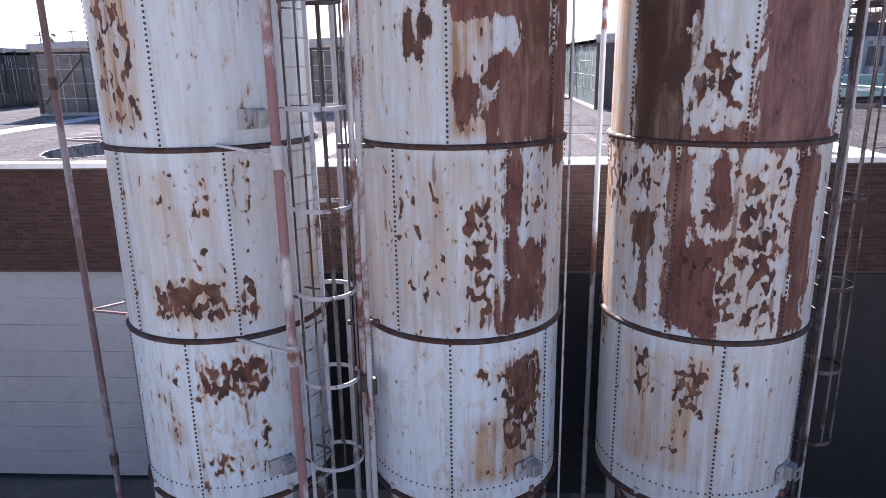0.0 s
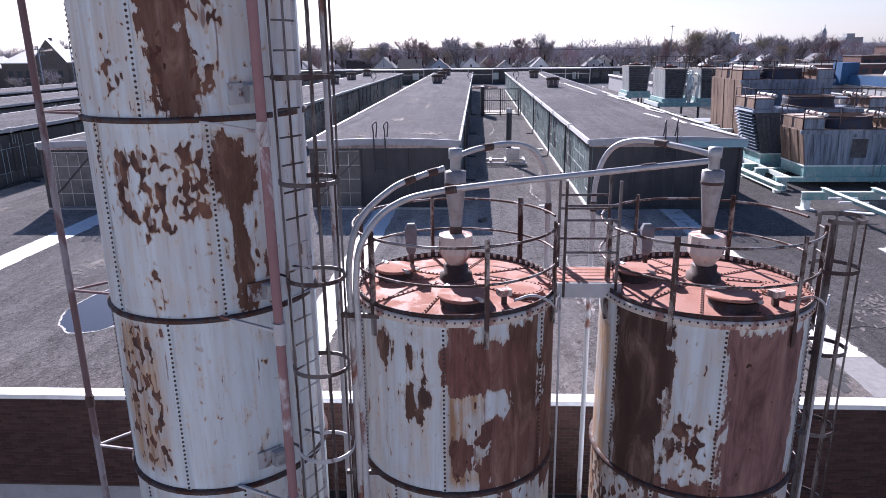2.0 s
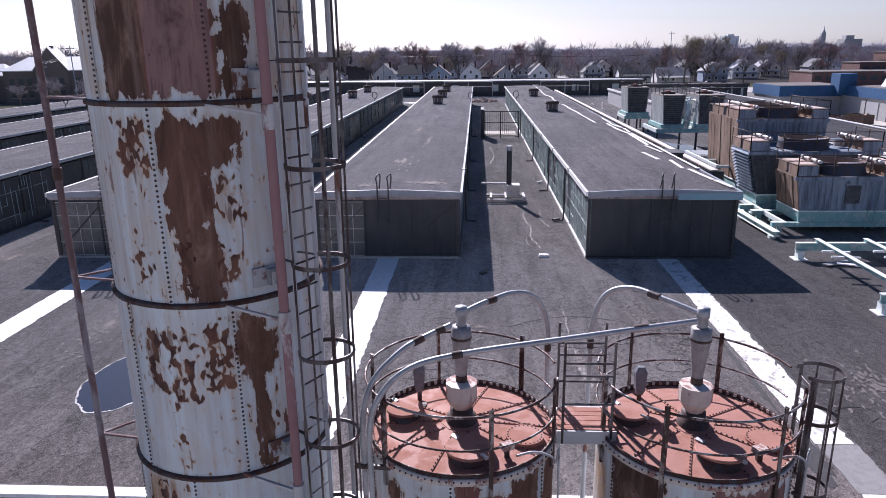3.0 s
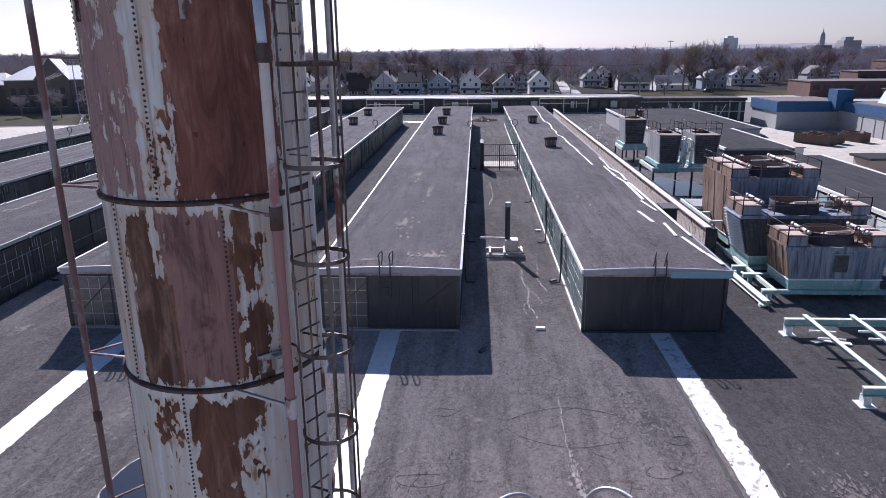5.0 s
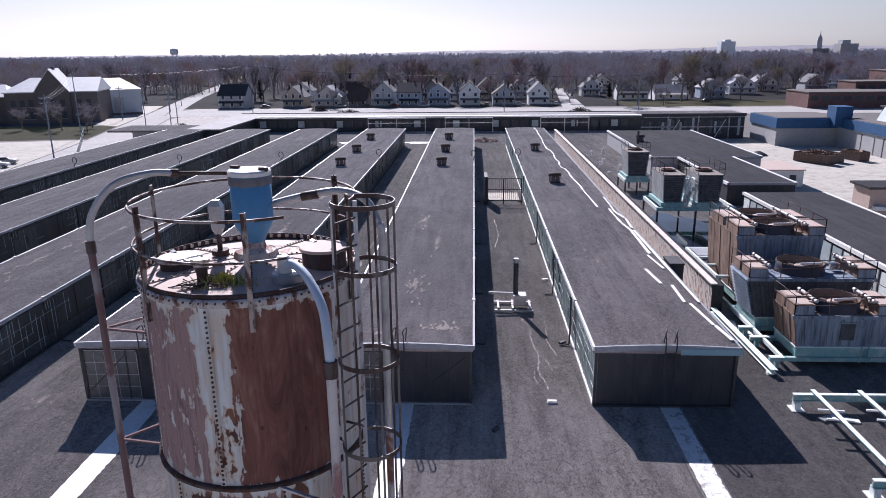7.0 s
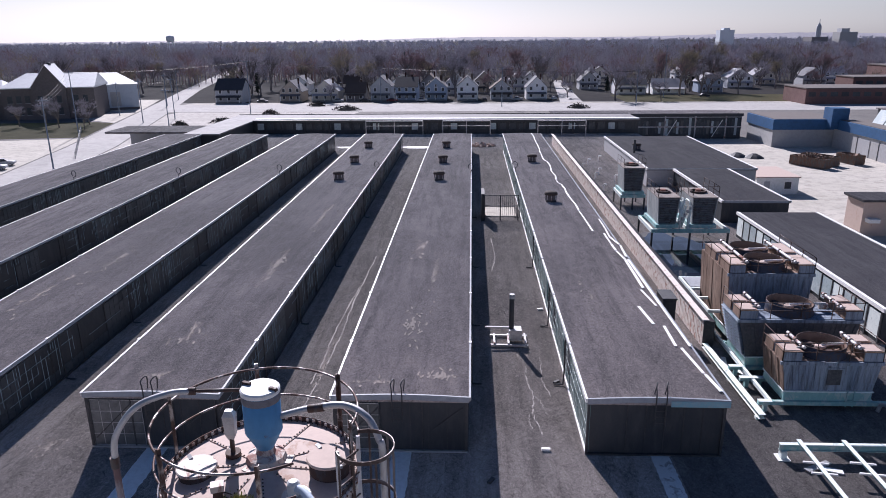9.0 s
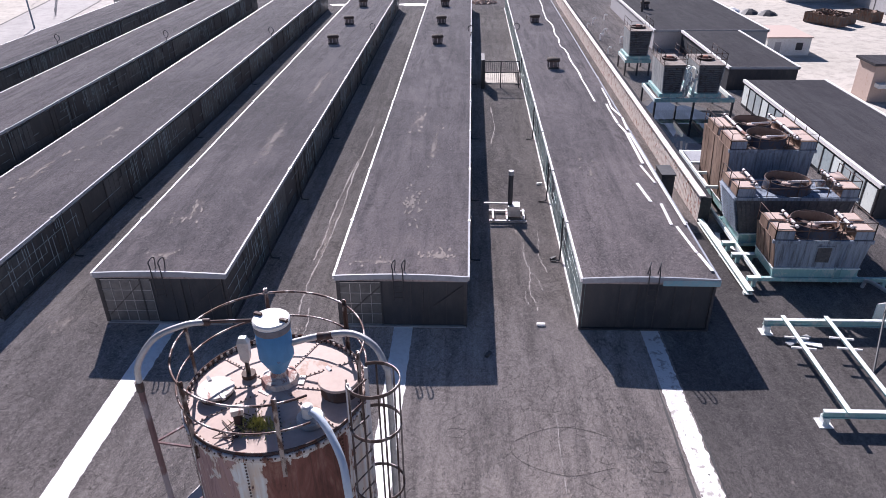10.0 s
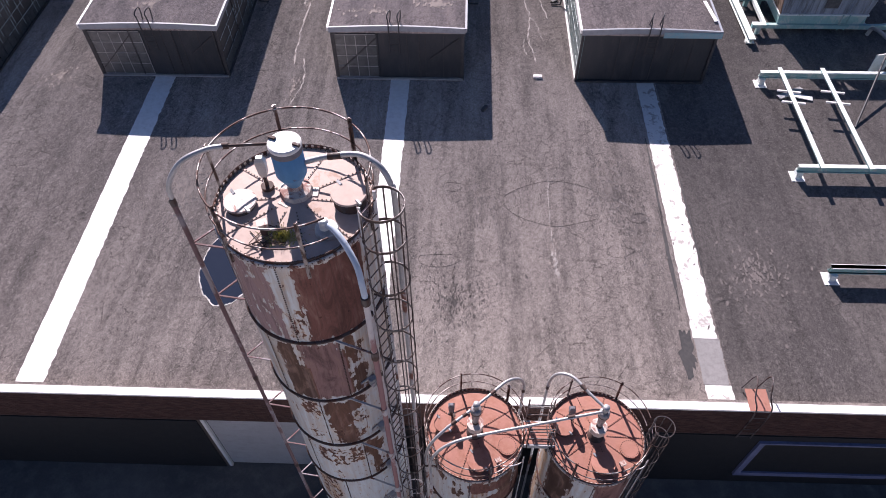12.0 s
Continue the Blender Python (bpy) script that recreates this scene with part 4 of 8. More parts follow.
for x, y in ((16.5, 96), (17.5, 99), (15.8, 103), (18.8, 94), (20.2, 98), (17.2, 107), (19.4, 110), (16.2, 88)):
    solid("vent_pipe", Shape().tube(arc([(x, y, DECK_Z - 0.05), (x, y, DECK_Z + 0.6), (x + 0.1, y, DECK_Z + 0.85), (x + 0.4, y, DECK_Z + 0.8)], 4), 0.11, 8), CAPWHITE, "short white vent pipe on the roof deck", "pipe", group="deck vent pipes")

# corrugated screen wall beside the east hall
LOUVRE_DARK = stained("dark_boards", (0.05, 0.05, 0.055), (0.08, 0.078, 0.08), (0.11, 0.10, 0.10), 1.5, 0.85, 30)
screen = thing("screen_wall", "tall corrugated screen wall, rusty red along its top", "wall")
part("core", Shape().box(14.0, 14.62, 41.45, 128, DECK_Z, 8.3), LOUVRE_DARK, screen)
SLAT = rusty("screen_slat", (0.74, 0.68, 0.64), (0.30, 0.12, 0.09), (0.50, 0.34, 0.28), 0.43, 1.6)
CAP_RED = rusty("dull_red_cap", (0.70, 0.63, 0.59), (0.42, 0.24, 0.19), (0.66, 0.58, 0.54), 0.42, 0.9)
slat_mesh = Shape().box(-0.015, 0.015, -0.11, 0.11, 0.0, 1.80).mesh("slat", SLAT)
for i in range(288):
    p = new("slat", slat_mesh)
    p.location = (13.984, 41.5 + 0.30 * i, DECK_Z + 0.02)
    p.parent = screen
part("top_cap", Shape().box(13.84, 14.25, 41.4, 128, 8.42, 8.5), CAP_RED, screen, "dull pinkish rusted top cap")
part("back_roof", Shape().box(14.25, 14.64, 41.4, 128, 8.3, 8.36), ROOFING_DARK, screen)
part("end_panel", Shape().box(13.95, 14.62, 41.38, 41.44, DECK_Z, 8.4), MUNTIN, screen)

# ---- silos ----
SILO_R = 1.35
RING_H = 2.4
SILO_BOTTOM = 2.95


def rust_at(marks, phi, z):
    """Rust field, blotches, stain and darkness at one place of a silo's wall."""
    got = [0.0, 0.0, 0.0]
    dark, best = 0.3, 0.0
    for kind, a0, a1, z0, z1, amount, deep in marks:
        dx, dz = radians(max(a0 - phi, phi - a1)) * SILO_R + 0.1, max(z0 - z, z - z1) + 0.1
        d = (math.hypot(dx, dz) if dx > 0 and dz > 0 else max(dx, dz)) - 0.1
        v = amount * min(1.0, max(0.0, 0.5 - d / (0.32 if kind == 0 else 0.22)))
        got[kind] = max(got[kind], v)
        if kind == 0 and v > best:
            best, dark = v, deep
    return (*got, dark)


def rust_field(marks, a0, a1, z0, z1, amount, deep):
    marks.append((0, a0, a1, z0, z1, amount, deep))


def rust_spots(marks, a0, a1, z0, z1, amount):
    marks.append((1, a0, a1, z0, z1, amount, 0))


def rust_stain(marks, a0, a1, z0, z1, amount):
    marks.append((2, a0, a1, z0, z1, amount, 0))


def rust_layer(ob, s, cx, cy, marks):
    layer = ob.data.attributes.new("rust", "FLOAT_COLOR", "POINT")
    for i, (x, y, z) in enumerate(s.v):
        layer.data[i].color = rust_at(marks, math.degrees(math.atan2(x - cx, cy - y)), z)


def panel(cx, cy, a0, z0, z1, r, marks, parent):
    """One curved sheet, 60 degrees wide, with its layer of rust."""
    mid = (a0 + 30 + 180) % 360 - 180
    fine = abs(mid) < 100
    n, m = (24, 34) if fine else (8, 3)
    s = Shape()
    prof = [(r, z0 + (z1 - z0) * i / m) for i in range(m + 1)]
    s.lathe(cx, cy, prof, n, a0, a0 + 60)
    s.lathe(cx, cy, [(r - 0.006, z1), (r - 0.006, z0)], n, a0, a0 + 60)
    ob = part("panel", s, SILO, parent)
    rust_layer(ob, s, cx, cy, marks)
    return ob


def lap(cx, cy, a, z0, z1, r, marks, parent):
    """The narrow overlap of two sheets, rusted like the wall around it."""
    m = 30
    s = Shape()
    rows = [z0 + 0.03 + (z1 - z0 - 0.06) * i / m for i in range(m + 1)]
    s.lathe(cx, cy, [(r, rows[0])] + [(r + 0.009, z) for z in rows] + [(r, rows[-1])], 2, a - 1.5, a + 1.5, False)
    ob = part("lap", s, SILO, parent)
    rust_layer(ob, s, cx, cy, marks)
    return ob


def bolt_line(cx, cy, a, z0, z1, r):
    s = Shape()
    n = int((z1 - z0) / 0.062)
    for i in range(n):
        z = z0 + 0.06 + i * (z1 - z0 - 0.12) / (n - 1)
        p = on_circle(cx, cy, r + 0.008, a, z)
        s.rivet(p, (p.x - cx, p.y - cy, 0), 0.018, 0.013)
    return s


def silo(label, cx, cy, rings, look_up):
    """A bolted steel silo: rings of six curved panels with bolted seams, hoops between the rings, a hopper and legs."""
    s = thing("silo", label, "silo", "row of three silos", at=(0, 0, 0))
    for k in range(rings):
        z0 = SILO_BOTTOM + k * RING_H
        z1 = z0 + RING_H
        r = SILO_R + 0.004 * (k % 2)
        start = -5.0 if k % 2 == 0 else 25.0
        for j in range(6):
            a0 = start + 60 * j
            p = panel(cx, cy, a0, z0 + 0.004, z1 - 0.004, r, look_up, s)
            lap(cx, cy, a0, z0, z1, r, look_up, p)
            tagged(part("bolts", bolt_line(cx, cy, a0, z0, z1, r), HOOP, p), kind="stuff")
        hoop = Shape()
        hoop.lathe(cx, cy, [(SILO_R, z0 - 0.035), (SILO_R + 0.045, z0 - 0.03), (SILO_R + 0.05, z0 + 0.02), (SILO_R, z0 + 0.035)], 64)
        part("hoop", hoop, HOOP, s, "dark rusted hoop")
    # bottom bolt row
    bolts = Shape()
    for i in range(96):
        p = on_circle(cx, cy, SILO_R + 0.003, i * 3.75, SILO_BOTTOM + 0.28)
        bolts.rivet(p, (p.x - cx, p.y - cy, 0), 0.014, 0.012)
    tagged(part("bolt_ring", bolts, HOOP, s), kind="stuff")
    part("hopper", Shape().lathe(cx, cy, [(SILO_R - 0.02, SILO_BOTTOM), (0.25, 1.35), (0.25, 1.1)], 40), GALV_RUST, s)
    for j in range(4):
        a = 45 + 90 * j
        p, q = on_circle(cx, cy, SILO_R - 0.05, a, GROUND), on_circle(cx, cy, SILO_R - 0.05, a, SILO_BOTTOM + 0.1)
        part("leg", Shape().bar(p, q, 0.14), GALV_RUST, s)
        b = on_circle(cx, cy, SILO_R - 0.05, a + 90, GROUND + 0.3)
        part("brace", Shape().bar(b, q - Vector((0, 0, 0.3)), 0.06), GALV_RUST, s)
    # roof
    top = SILO_BOTTOM + rings * RING_H
    part("roof", Shape().lathe(cx, cy, [(SILO_R + 0.01, top), (0.2, top + 0.09), (0.0, top + 0.09)], 48), RUST_PALE if rings > 4 else RUST_RED, s)
    lip = Shape().lathe(cx, cy, [(SILO_R, top - 0.07), (SILO_R + 0.035, top - 0.07), (SILO_R + 0.035, top + 0.03), (SILO_R, top + 0.03)], 64, closed=True)
    part("rim", lip, SEAM if rings > 4 else CREAM, s)
    lip = Shape().lathe(cx, cy, [(SILO_R - 0.004, top - 0.02), (SILO_R + 0.012, top - 0.02), (SILO_R + 0.012, top + 0.085), (SILO_R - 0.004, top + 0.085)], 72, closed=True)
    part("upstand", lip, HOOP, s, "dark rusted upstand round the roof")
    for i in range(72):
        p = on_circle(cx, cy, SILO_R - 0.012, i * 5, top + 0.05)
        part("clip", Shape().block(Matrix.Translation(p) @ Euler((0, 0, radians(i * 5))).to_matrix().to_4x4(), 0.045, 0.016, 0.05), CREAM, s)
    return s, top


SEAM = rusty("seam_strip", (0.44, 0.43, 0.44), (0.09, 0.045, 0.035), (0.2, 0.1, 0.075), 0.45, 2.0)
HOOP = rusty("hoop_iron", (0.07, 0.05, 0.05), (0.05, 0.025, 0.02), (0.10, 0.045, 0.03), 0.5, 3.0)

SILOS = [(-3.66, 9.15, 7), (-0.31, 9.2, 3), (3.04, 9.2, 3)]
# where the rust lies: degrees round the wall from the front, heights, how much, how dark
TALL, MIDDLE, RIGHT = [], [], []
rust_spots(TALL, -2, 37, 4.5, 5.12, 0.9)
rust_spots(TALL, -19, -10, 4.49, 5.06, 0.4)
rust_spots(TALL, 24, 36, 3.68, 4.18, 0.6)
rust_spots(TALL, -21, -13, 3.86, 4.12, 0.5)
rust_stain(TALL, -21, -13, 3.86, 4.12, 0.92)
rust_spots(TALL, -20, -12, 3.39, 3.74, 0.5)
rust_spots(TALL, -1, 22, 3.34, 3.81, 0.6)
rust_spots(TALL, 4, 20, 6.84, 7.59, 0.6)
rust_spots(TALL, -14, 2, 6.56, 7.53, 0.4)
rust_stain(TALL, -14, 2, 6.56, 7.53, 0.69)
rust_spots(TALL, 3, 18, 6.13, 6.56, 0.6)
rust_spots(TALL, -20, 18, 5.61, 6.17, 0.97)
rust_stain(TALL, -20, 18, 5.61, 6.17, 1)
rust_spots(TALL, 26, 34, 5.55, 6.18, 1)
rust_spots(TALL, 29, 39, 7.01, 7.56, 0.65)
rust_spots(TALL, 18, 22, 5.66, 6.07, 0.7)
rust_stain(TALL, -19, 21, 5.46, 7.26, 0.46)
rust_spots(TALL, -44, -13, 7.97, 10.09, 0.65)
rust_stain(TALL, -44, -13, 7.97, 10.09, 0.92)
rust_spots(TALL, 6, 13, 8.8, 9.89, 0.35)
rust_spots(TALL, -28, -13, 11.35, 12.26, 0.85)
rust_stain(TALL, -28, -13, 11.35, 12.26, 0.46)
rust_spots(TALL, -14, 7, 11.17, 12.25, 0.75)
rust_spots(TALL, 7, 25, 11.36, 12.31, 0.88)
rust_stain(TALL, 7, 25, 11.36, 12.31, 0.345)
rust_field(TALL, 25, 39, 11.84, 12.36, 1, 0.55)
rust_stain(TALL, 25, 39, 11.84, 12.36, 0.69)
rust_field(TALL, 28, 46, 11.49, 12.03, 1, 0.6)
rust_field(TALL, 32, 40, 10.87, 11.52, 0.9, 0.6)
rust_stain(TALL, 32, 40, 10.87, 11.52, 0.69)
rust_field(TALL, 33, 40, 10.25, 10.96, 0.9, 0.6)
rust_stain(TALL, 33, 40, 10.25, 10.96, 0.69)
rust_spots(TALL, 42, 48, 10.78, 11.38, 0.65)
rust_stain(TALL, 42, 48, 10.78, 11.38, 0.46)
rust_spots(TALL, -14, -3, 10.31, 10.91, 0.6)
rust_spots(TALL, 8, 17, 10.44, 10.64, 0.4)
rust_spots(TALL, -27, -6, 14.08, 14.79, 0.92)
rust_stain(TALL, -27, -6, 14.08, 14.79, 0.46)
rust_field(TALL, -2, 35, 14.21, 14.75, 1, 0.55)
rust_stain(TALL, -2, 35, 14.21, 14.75, 0.575)
rust_field(TALL, 1, 21, 13.55, 14.28, 1, 0.5)
rust_spots(TALL, 21, 36, 13.52, 14.19, 0.75)
rust_stain(TALL, 21, 36, 13.52, 14.19, 0.69)
rust_field(TALL, 5, 22, 12.63, 13.54, 0.95, 0.55)
rust_spots(TALL, 0, 9, 12.64, 13.55, 0.75)
rust_stain(TALL, 0, 9, 12.64, 13.55, 0.575)
rust_spots(TALL, 20, 33, 12.74, 13.31, 0.8)
rust_spots(TALL, 32, 46, 12.85, 13.01, 0.6)
rust_stain(TALL, 32, 46, 12.85, 13.01, 0.46)
rust_spots(TALL, -26, -11, 12.83, 13.54, 0.65)
rust_field(TALL, -26, -13, 16.45, 17.16, 1, 0.75)
rust_field(TALL, -26, -5, 15.05, 16.41, 1, 0.85)
rust_field(TALL, -5, 26, 15.1, 17.2, 1, 0.1)
rust_field(TALL, 28, 39, 16.56, 17.21, 1, 0.6)
rust_field(TALL, 32, 40, 15.7, 16.75, 0.85, 0.5)
rust_stain(TALL, 32, 40, 15.7, 16.75, 0.92)
rust_field(TALL, 32, 43, 14.96, 15.99, 1, 0.75)
rust_field(TALL, -61, -9, 17.32, 19.66, 0.56, 0)
rust_stain(TALL, -61, -9, 17.32, 19.66, 0.345)
rust_field(TALL, 6, 59, 17.38, 19.61, 1, 0.2)
rust_field(TALL, -8, 6, 17.42, 18.43, 0.4, 0.2)
rust_spots(TALL, -8, 6, 17.42, 18.43, 0.7)
rust_stain(TALL, -8, 6, 17.42, 18.43, 0.46)
rust_field(MIDDLE, 29, 48, 4.14, 4.96, 0.85, 0.7)
rust_spots(MIDDLE, 21, 51, 3.67, 5.06, 0.85)
rust_stain(MIDDLE, 21, 51, 3.67, 5.06, 0.69)
rust_spots(MIDDLE, 2, 20, 4.76, 5.0, 0.6)
rust_spots(MIDDLE, 5, 50, 3.31, 4.24, 0.3)
rust_stain(MIDDLE, 5, 50, 3.31, 4.24, 1)
rust_field(MIDDLE, 23, 36, 6.78, 7.6, 0.95, 0.3)
rust_field(MIDDLE, 28, 51, 5.57, 6.54, 0.9, 0.4)
rust_spots(MIDDLE, 36, 58, 6.8, 7.5, 0.6)
rust_stain(MIDDLE, 36, 58, 6.8, 7.5, 0.345)
rust_spots(MIDDLE, 2, 19, 5.53, 7.16, 0.82)
rust_spots(MIDDLE, -36, -3, 5.65, 7.56, 0.35)
rust_stain(MIDDLE, -36, -3, 5.65, 7.56, 0.575)
rust_spots(MIDDLE, -16, -6, 7.3, 7.5, 0.7)
rust_field(MIDDLE, 23, 32, 5.4, 6.79, 0.9, 0.25)
rust_field(MIDDLE, -3, 9, 9.18, 10.09, 1, 0.2)
rust_field(MIDDLE, 9, 50, 9.2, 9.81, 1, 0.25)
rust_field(MIDDLE, 17, 55, 7.74, 8.8, 1, 0.3)
rust_field(MIDDLE, 34, 53, 7.69, 10.0, 1, 0.55)
rust_field(MIDDLE, -1, 15, 8.05, 8.58, 0.75, 0.35)
rust_stain(MIDDLE, -1, 15, 8.05, 8.58, 1)
rust_field(MIDDLE, 59, 83, 7.43, 10.02, 1, 0.35)
rust_spots(MIDDLE, -5, 18, 7.85, 9.25, 0.3)
rust_stain(MIDDLE, -5, 18, 7.85, 9.25, 1)
rust_field(MIDDLE, -25, -21, 9.5, 9.99, 0.95, 0.7)
rust_field(MIDDLE, -26, -21, 8.8, 9.28, 0.95, 0.7)
rust_field(MIDDLE, -44, -37, 9.5, 9.86, 0.95, 0.7)
rust_field(MIDDLE, -16, -13, 8.98, 9.31, 0.9, 0.9)
rust_field(MIDDLE, -31, -27, 9.03, 9.13, 0.9, 0.9)
rust_spots(MIDDLE, -19, -14, 9.62, 9.81, 0.8)
rust_spots(RIGHT, -55, -37, 4.44, 5.14, 0.68)
rust_spots(RIGHT, -29, -11, 4.3, 5.07, 0.8)
rust_stain(RIGHT, -60, -8, 3.41, 5.15, 0.69)
rust_spots(RIGHT, -34, -24, 3.62, 3.99, 0.55)
rust_spots(RIGHT, -44, -37, 3.39, 3.73, 0.55)
rust_spots(RIGHT, -1, 12, 4.65, 5.11, 0.55)
rust_spots(RIGHT, 18, 25, 4.61, 4.96, 0.55)
rust_field(RIGHT, -38, -27, 6.63, 7.61, 1, 0.3)
rust_field(RIGHT, -36, -13, 5.44, 6.58, 1, 0.3)
rust_spots(RIGHT, -36, -13, 5.44, 6.58, 0.5)
rust_field(RIGHT, -19, -12, 6.81, 7.6, 0.85, 0.3)
rust_spots(RIGHT, -13, 21, 5.48, 7.6, 0.75)
rust_stain(RIGHT, -13, 21, 5.48, 7.6, 0.23)
rust_field(RIGHT, 25, 40, 5.42, 7.58, 1, 0.4)
rust_field(RIGHT, -55, -48, 5.59, 6.83, 0.95, 0.75)
rust_spots(RIGHT, -69, -44, 7.11, 7.53, 0.75)
rust_spots(RIGHT, -48, -42, 6.73, 7.07, 0.7)
rust_stain(RIGHT, -100, -78, 5.0, 7.47, 0.92)
rust_field(RIGHT, -62, -33, 7.72, 10.1, 1, 0.9)
rust_field(RIGHT, -35, -30, 9.19, 9.75, 1, 0.9)
rust_field(RIGHT, -29, -11, 8.35, 8.5, 0.95, 0.9)
rust_spots(RIGHT, -31, -10, 8.16, 8.87, 0.78)
rust_field(RIGHT, -2, 44, 7.73, 9.95, 1, 0.15)
rust_field(RIGHT, -4, 2, 9.89, 10.09, 1, 0.15)
rust_field(RIGHT, -37, 53, 7.72, 7.92, 0.9, 0.3)
rust_stain(RIGHT, -100, -70, 7.36, 9.82, 0.92)
rust_field(RIGHT, 8, 15, 8.52, 9.75, 1, 0.7)
# thin rust all over the weathered rings
for marks, z0, z1, spots, stain in ((TALL, 5.4, 7.7, 0.05, 0.3), (TALL, 7.8, 10.1, 0.0, 0.2), (TALL, 10.2, 12.5, 0.05, 0.3), (TALL, 12.6, 14.9, 0.12, 0.4), (TALL, 15.0, 17.3, 0.1, 0.6), (TALL, 17.4, 19.7, 0.1, 0.6),
                                    (MIDDLE, 5.4, 7.7, 0.2, 0.45), (MIDDLE, 7.8, 10.1, 0.08, 0.35), (RIGHT, 3.0, 5.3, 0.08, 0.35), (RIGHT, 5.4, 7.7, 0.25, 0.5), (RIGHT, 7.8, 10.1, 0.12, 0.4)):
    rust_spots(marks, -90, 90, z0, z1, spots)
    rust_stain(marks, -90, 90, z0, z1, stain)
# plainer rust on the sides turned away
rng = random.Random(31)
for marks, top in ((TALL, 19.6), (MIDDLE, 10.0), (RIGHT, 10.0)):
    for i in range(int(top * 1.2)):
        a, z = rng.choice((-1, 1)) * rng.uniform(75, 165), rng.uniform(3, top)
        (rust_spots if i % 3 else rust_stain)(marks, a - 14, a + 14, z - 0.5, z + 0.5, rng.uniform(0.4, 0.8))
tops = []
for (cx, cy, n), lab, tab in zip(SILOS, ("tall bolted steel silo, white enamel breaking out in rust", "short bolted steel silo, white with rust runs",
                                         "short bolted steel silo, heavily rusted and streaked"), (TALL, MIDDLE, RIGHT)):
    tops.append(silo(lab, cx, cy, n, tab)[1])

# ---- silo fittings ----
def railing(parent, cx, cy, z, posts, gap=None, r=SILO_R + 0.03, metal=None):
    """Two round rails on flat posts that are bolted to the shell below the rim."""
    a0, a1 = gap if gap else (0.0, 360.0)
    for h, w in ((0.92, 0.018), (0.45, 0.016)):
        part("rail", Shape().ring(cx, cy, z + h, r, w, 56, 6, a0, a1), RAIL, parent)
    for a in posts:
        s = Shape()
        p = on_circle(cx, cy, r + 0.01, a, z)
        m = Matrix.Translation((p.x, p.y, z + 0.32)) @ Euler((0, 0, radians(a))).to_matrix().to_4x4()
        s.block(m, 0.06, 0.012, 1.38)
        s.block(Matrix.Translation((p.x, p.y, z + 0.32)) @ Euler((0, 0, radians(a))).to_matrix().to_4x4() @ Matrix.Translation((0.024, 0.02, 0)), 0.012, 0.05, 1.38)
        part("post", s, metal or RAIL, parent)


def roof_seams(parent, cx, cy, z, n=10):
    """Radial laps with bolt rows, and the bolt circle at the rim."""
    for i in range(n):
        a = 18 + 360 / n * i
        p, q = on_circle(cx, cy, SILO_R - 0.03, a, z + 0.012), on_circle(cx, cy, 0.3, a, z + 0.088)
        s, bolts = Shape().bar(p, q, 0.035, 0.012), Shape()
        for j in range(14):
            bolts.rivet(p.lerp(q, (j + 0.5) / 14) + Vector((0, 0, 0.006)), (0, 0, 1), 0.014, 0.012)
        lap_ob = part("roof_lap", s, RUST_PALE if z > 15 else RUST_RED, parent)
        tagged(part("bolts", bolts, RUST_DARK, lap_ob), kind="stuff")
    s = Shape()
    for i in range(90):
        p = on_circle(cx, cy, SILO_R - 0.05, i * 4, z + 0.02)
        s.rivet(p, (0, 0, 1), 0.013, 0.012)
        p = on_circle(cx, cy, SILO_R + 0.036, i * 4 + 1, z - 0.01)
        s.rivet(p, (p.x - cx, p.y - cy, 0), 0.015, 0.014)
    tagged(part("rim_bolts", s, RUST_DARK, parent), kind="stuff")


def manway(label, x, y, z, r, h, lid, wall, tilt=0.0):
    """A round roof hatch: collar, lid with a lip and two clamps."""
    t = thing("roof_hatch", label, "hatch", "hatches on the silo roofs", at=(x, y, z))
    part("collar", Shape().lathe(0, 0, [(r, -0.12), (r, h), (r - 0.02, h)], 28), wall, t)
    lid_ob = part("lid", Shape().drum(0, 0, 0, 0.035, r + 0.03, 28, 0.012), lid, t)
    lid_ob.location = (0, 0, h)
    lid_ob.rotation_euler = (radians(tilt), 0, 0)
    for a in (40, 220):
        p = on_circle(0, 0, r + 0.01, a, h + 0.03)
        part("clamp", Shape().block(Matrix.Translation(p) @ Euler((0, 0.3, radians(a))).to_matrix().to_4x4(), 0.05, 0.12, 0.04), GALV, t)
    return t


def level_box(x, y, z, colour):
    """A level indicator: an upright tapered housing on a short stand."""
    t = thing("level_indicator", "tall grey level indicator housing on a short stand", "sensor", "level indicators", at=(x, y, z))
    part("stand", Shape().tube([(0, 0, -0.1), (0, 0, 0.3)], 0.035, 10), RUST_DARK, t)
    s = Shape()
    for r0, z0, r1, z1 in ((0.04, 0.26, 0.07, 0.34), (0.07, 0.34, 0.088, 0.64), (0.088, 0.64, 0.05, 0.72)):
        v = [(i * r, j * r * 0.75, h) for r, h in ((r0, z0), (r1, z1)) for i, j in ((-1, -1), (1, -1), (1, 1), (-1, 1))]
        s.add(v, [(0, 1, 5, 4), (1, 2, 6, 5), (2, 3, 7, 6), (3, 0, 4, 7), (4, 5, 6, 7), (3, 2, 1, 0)])
    part("housing", s, colour, t)
    part("flange", Shape().drum(0, 0, -0.02, 0.05, 0.11, 16), RUST_DARK, t)
    return t


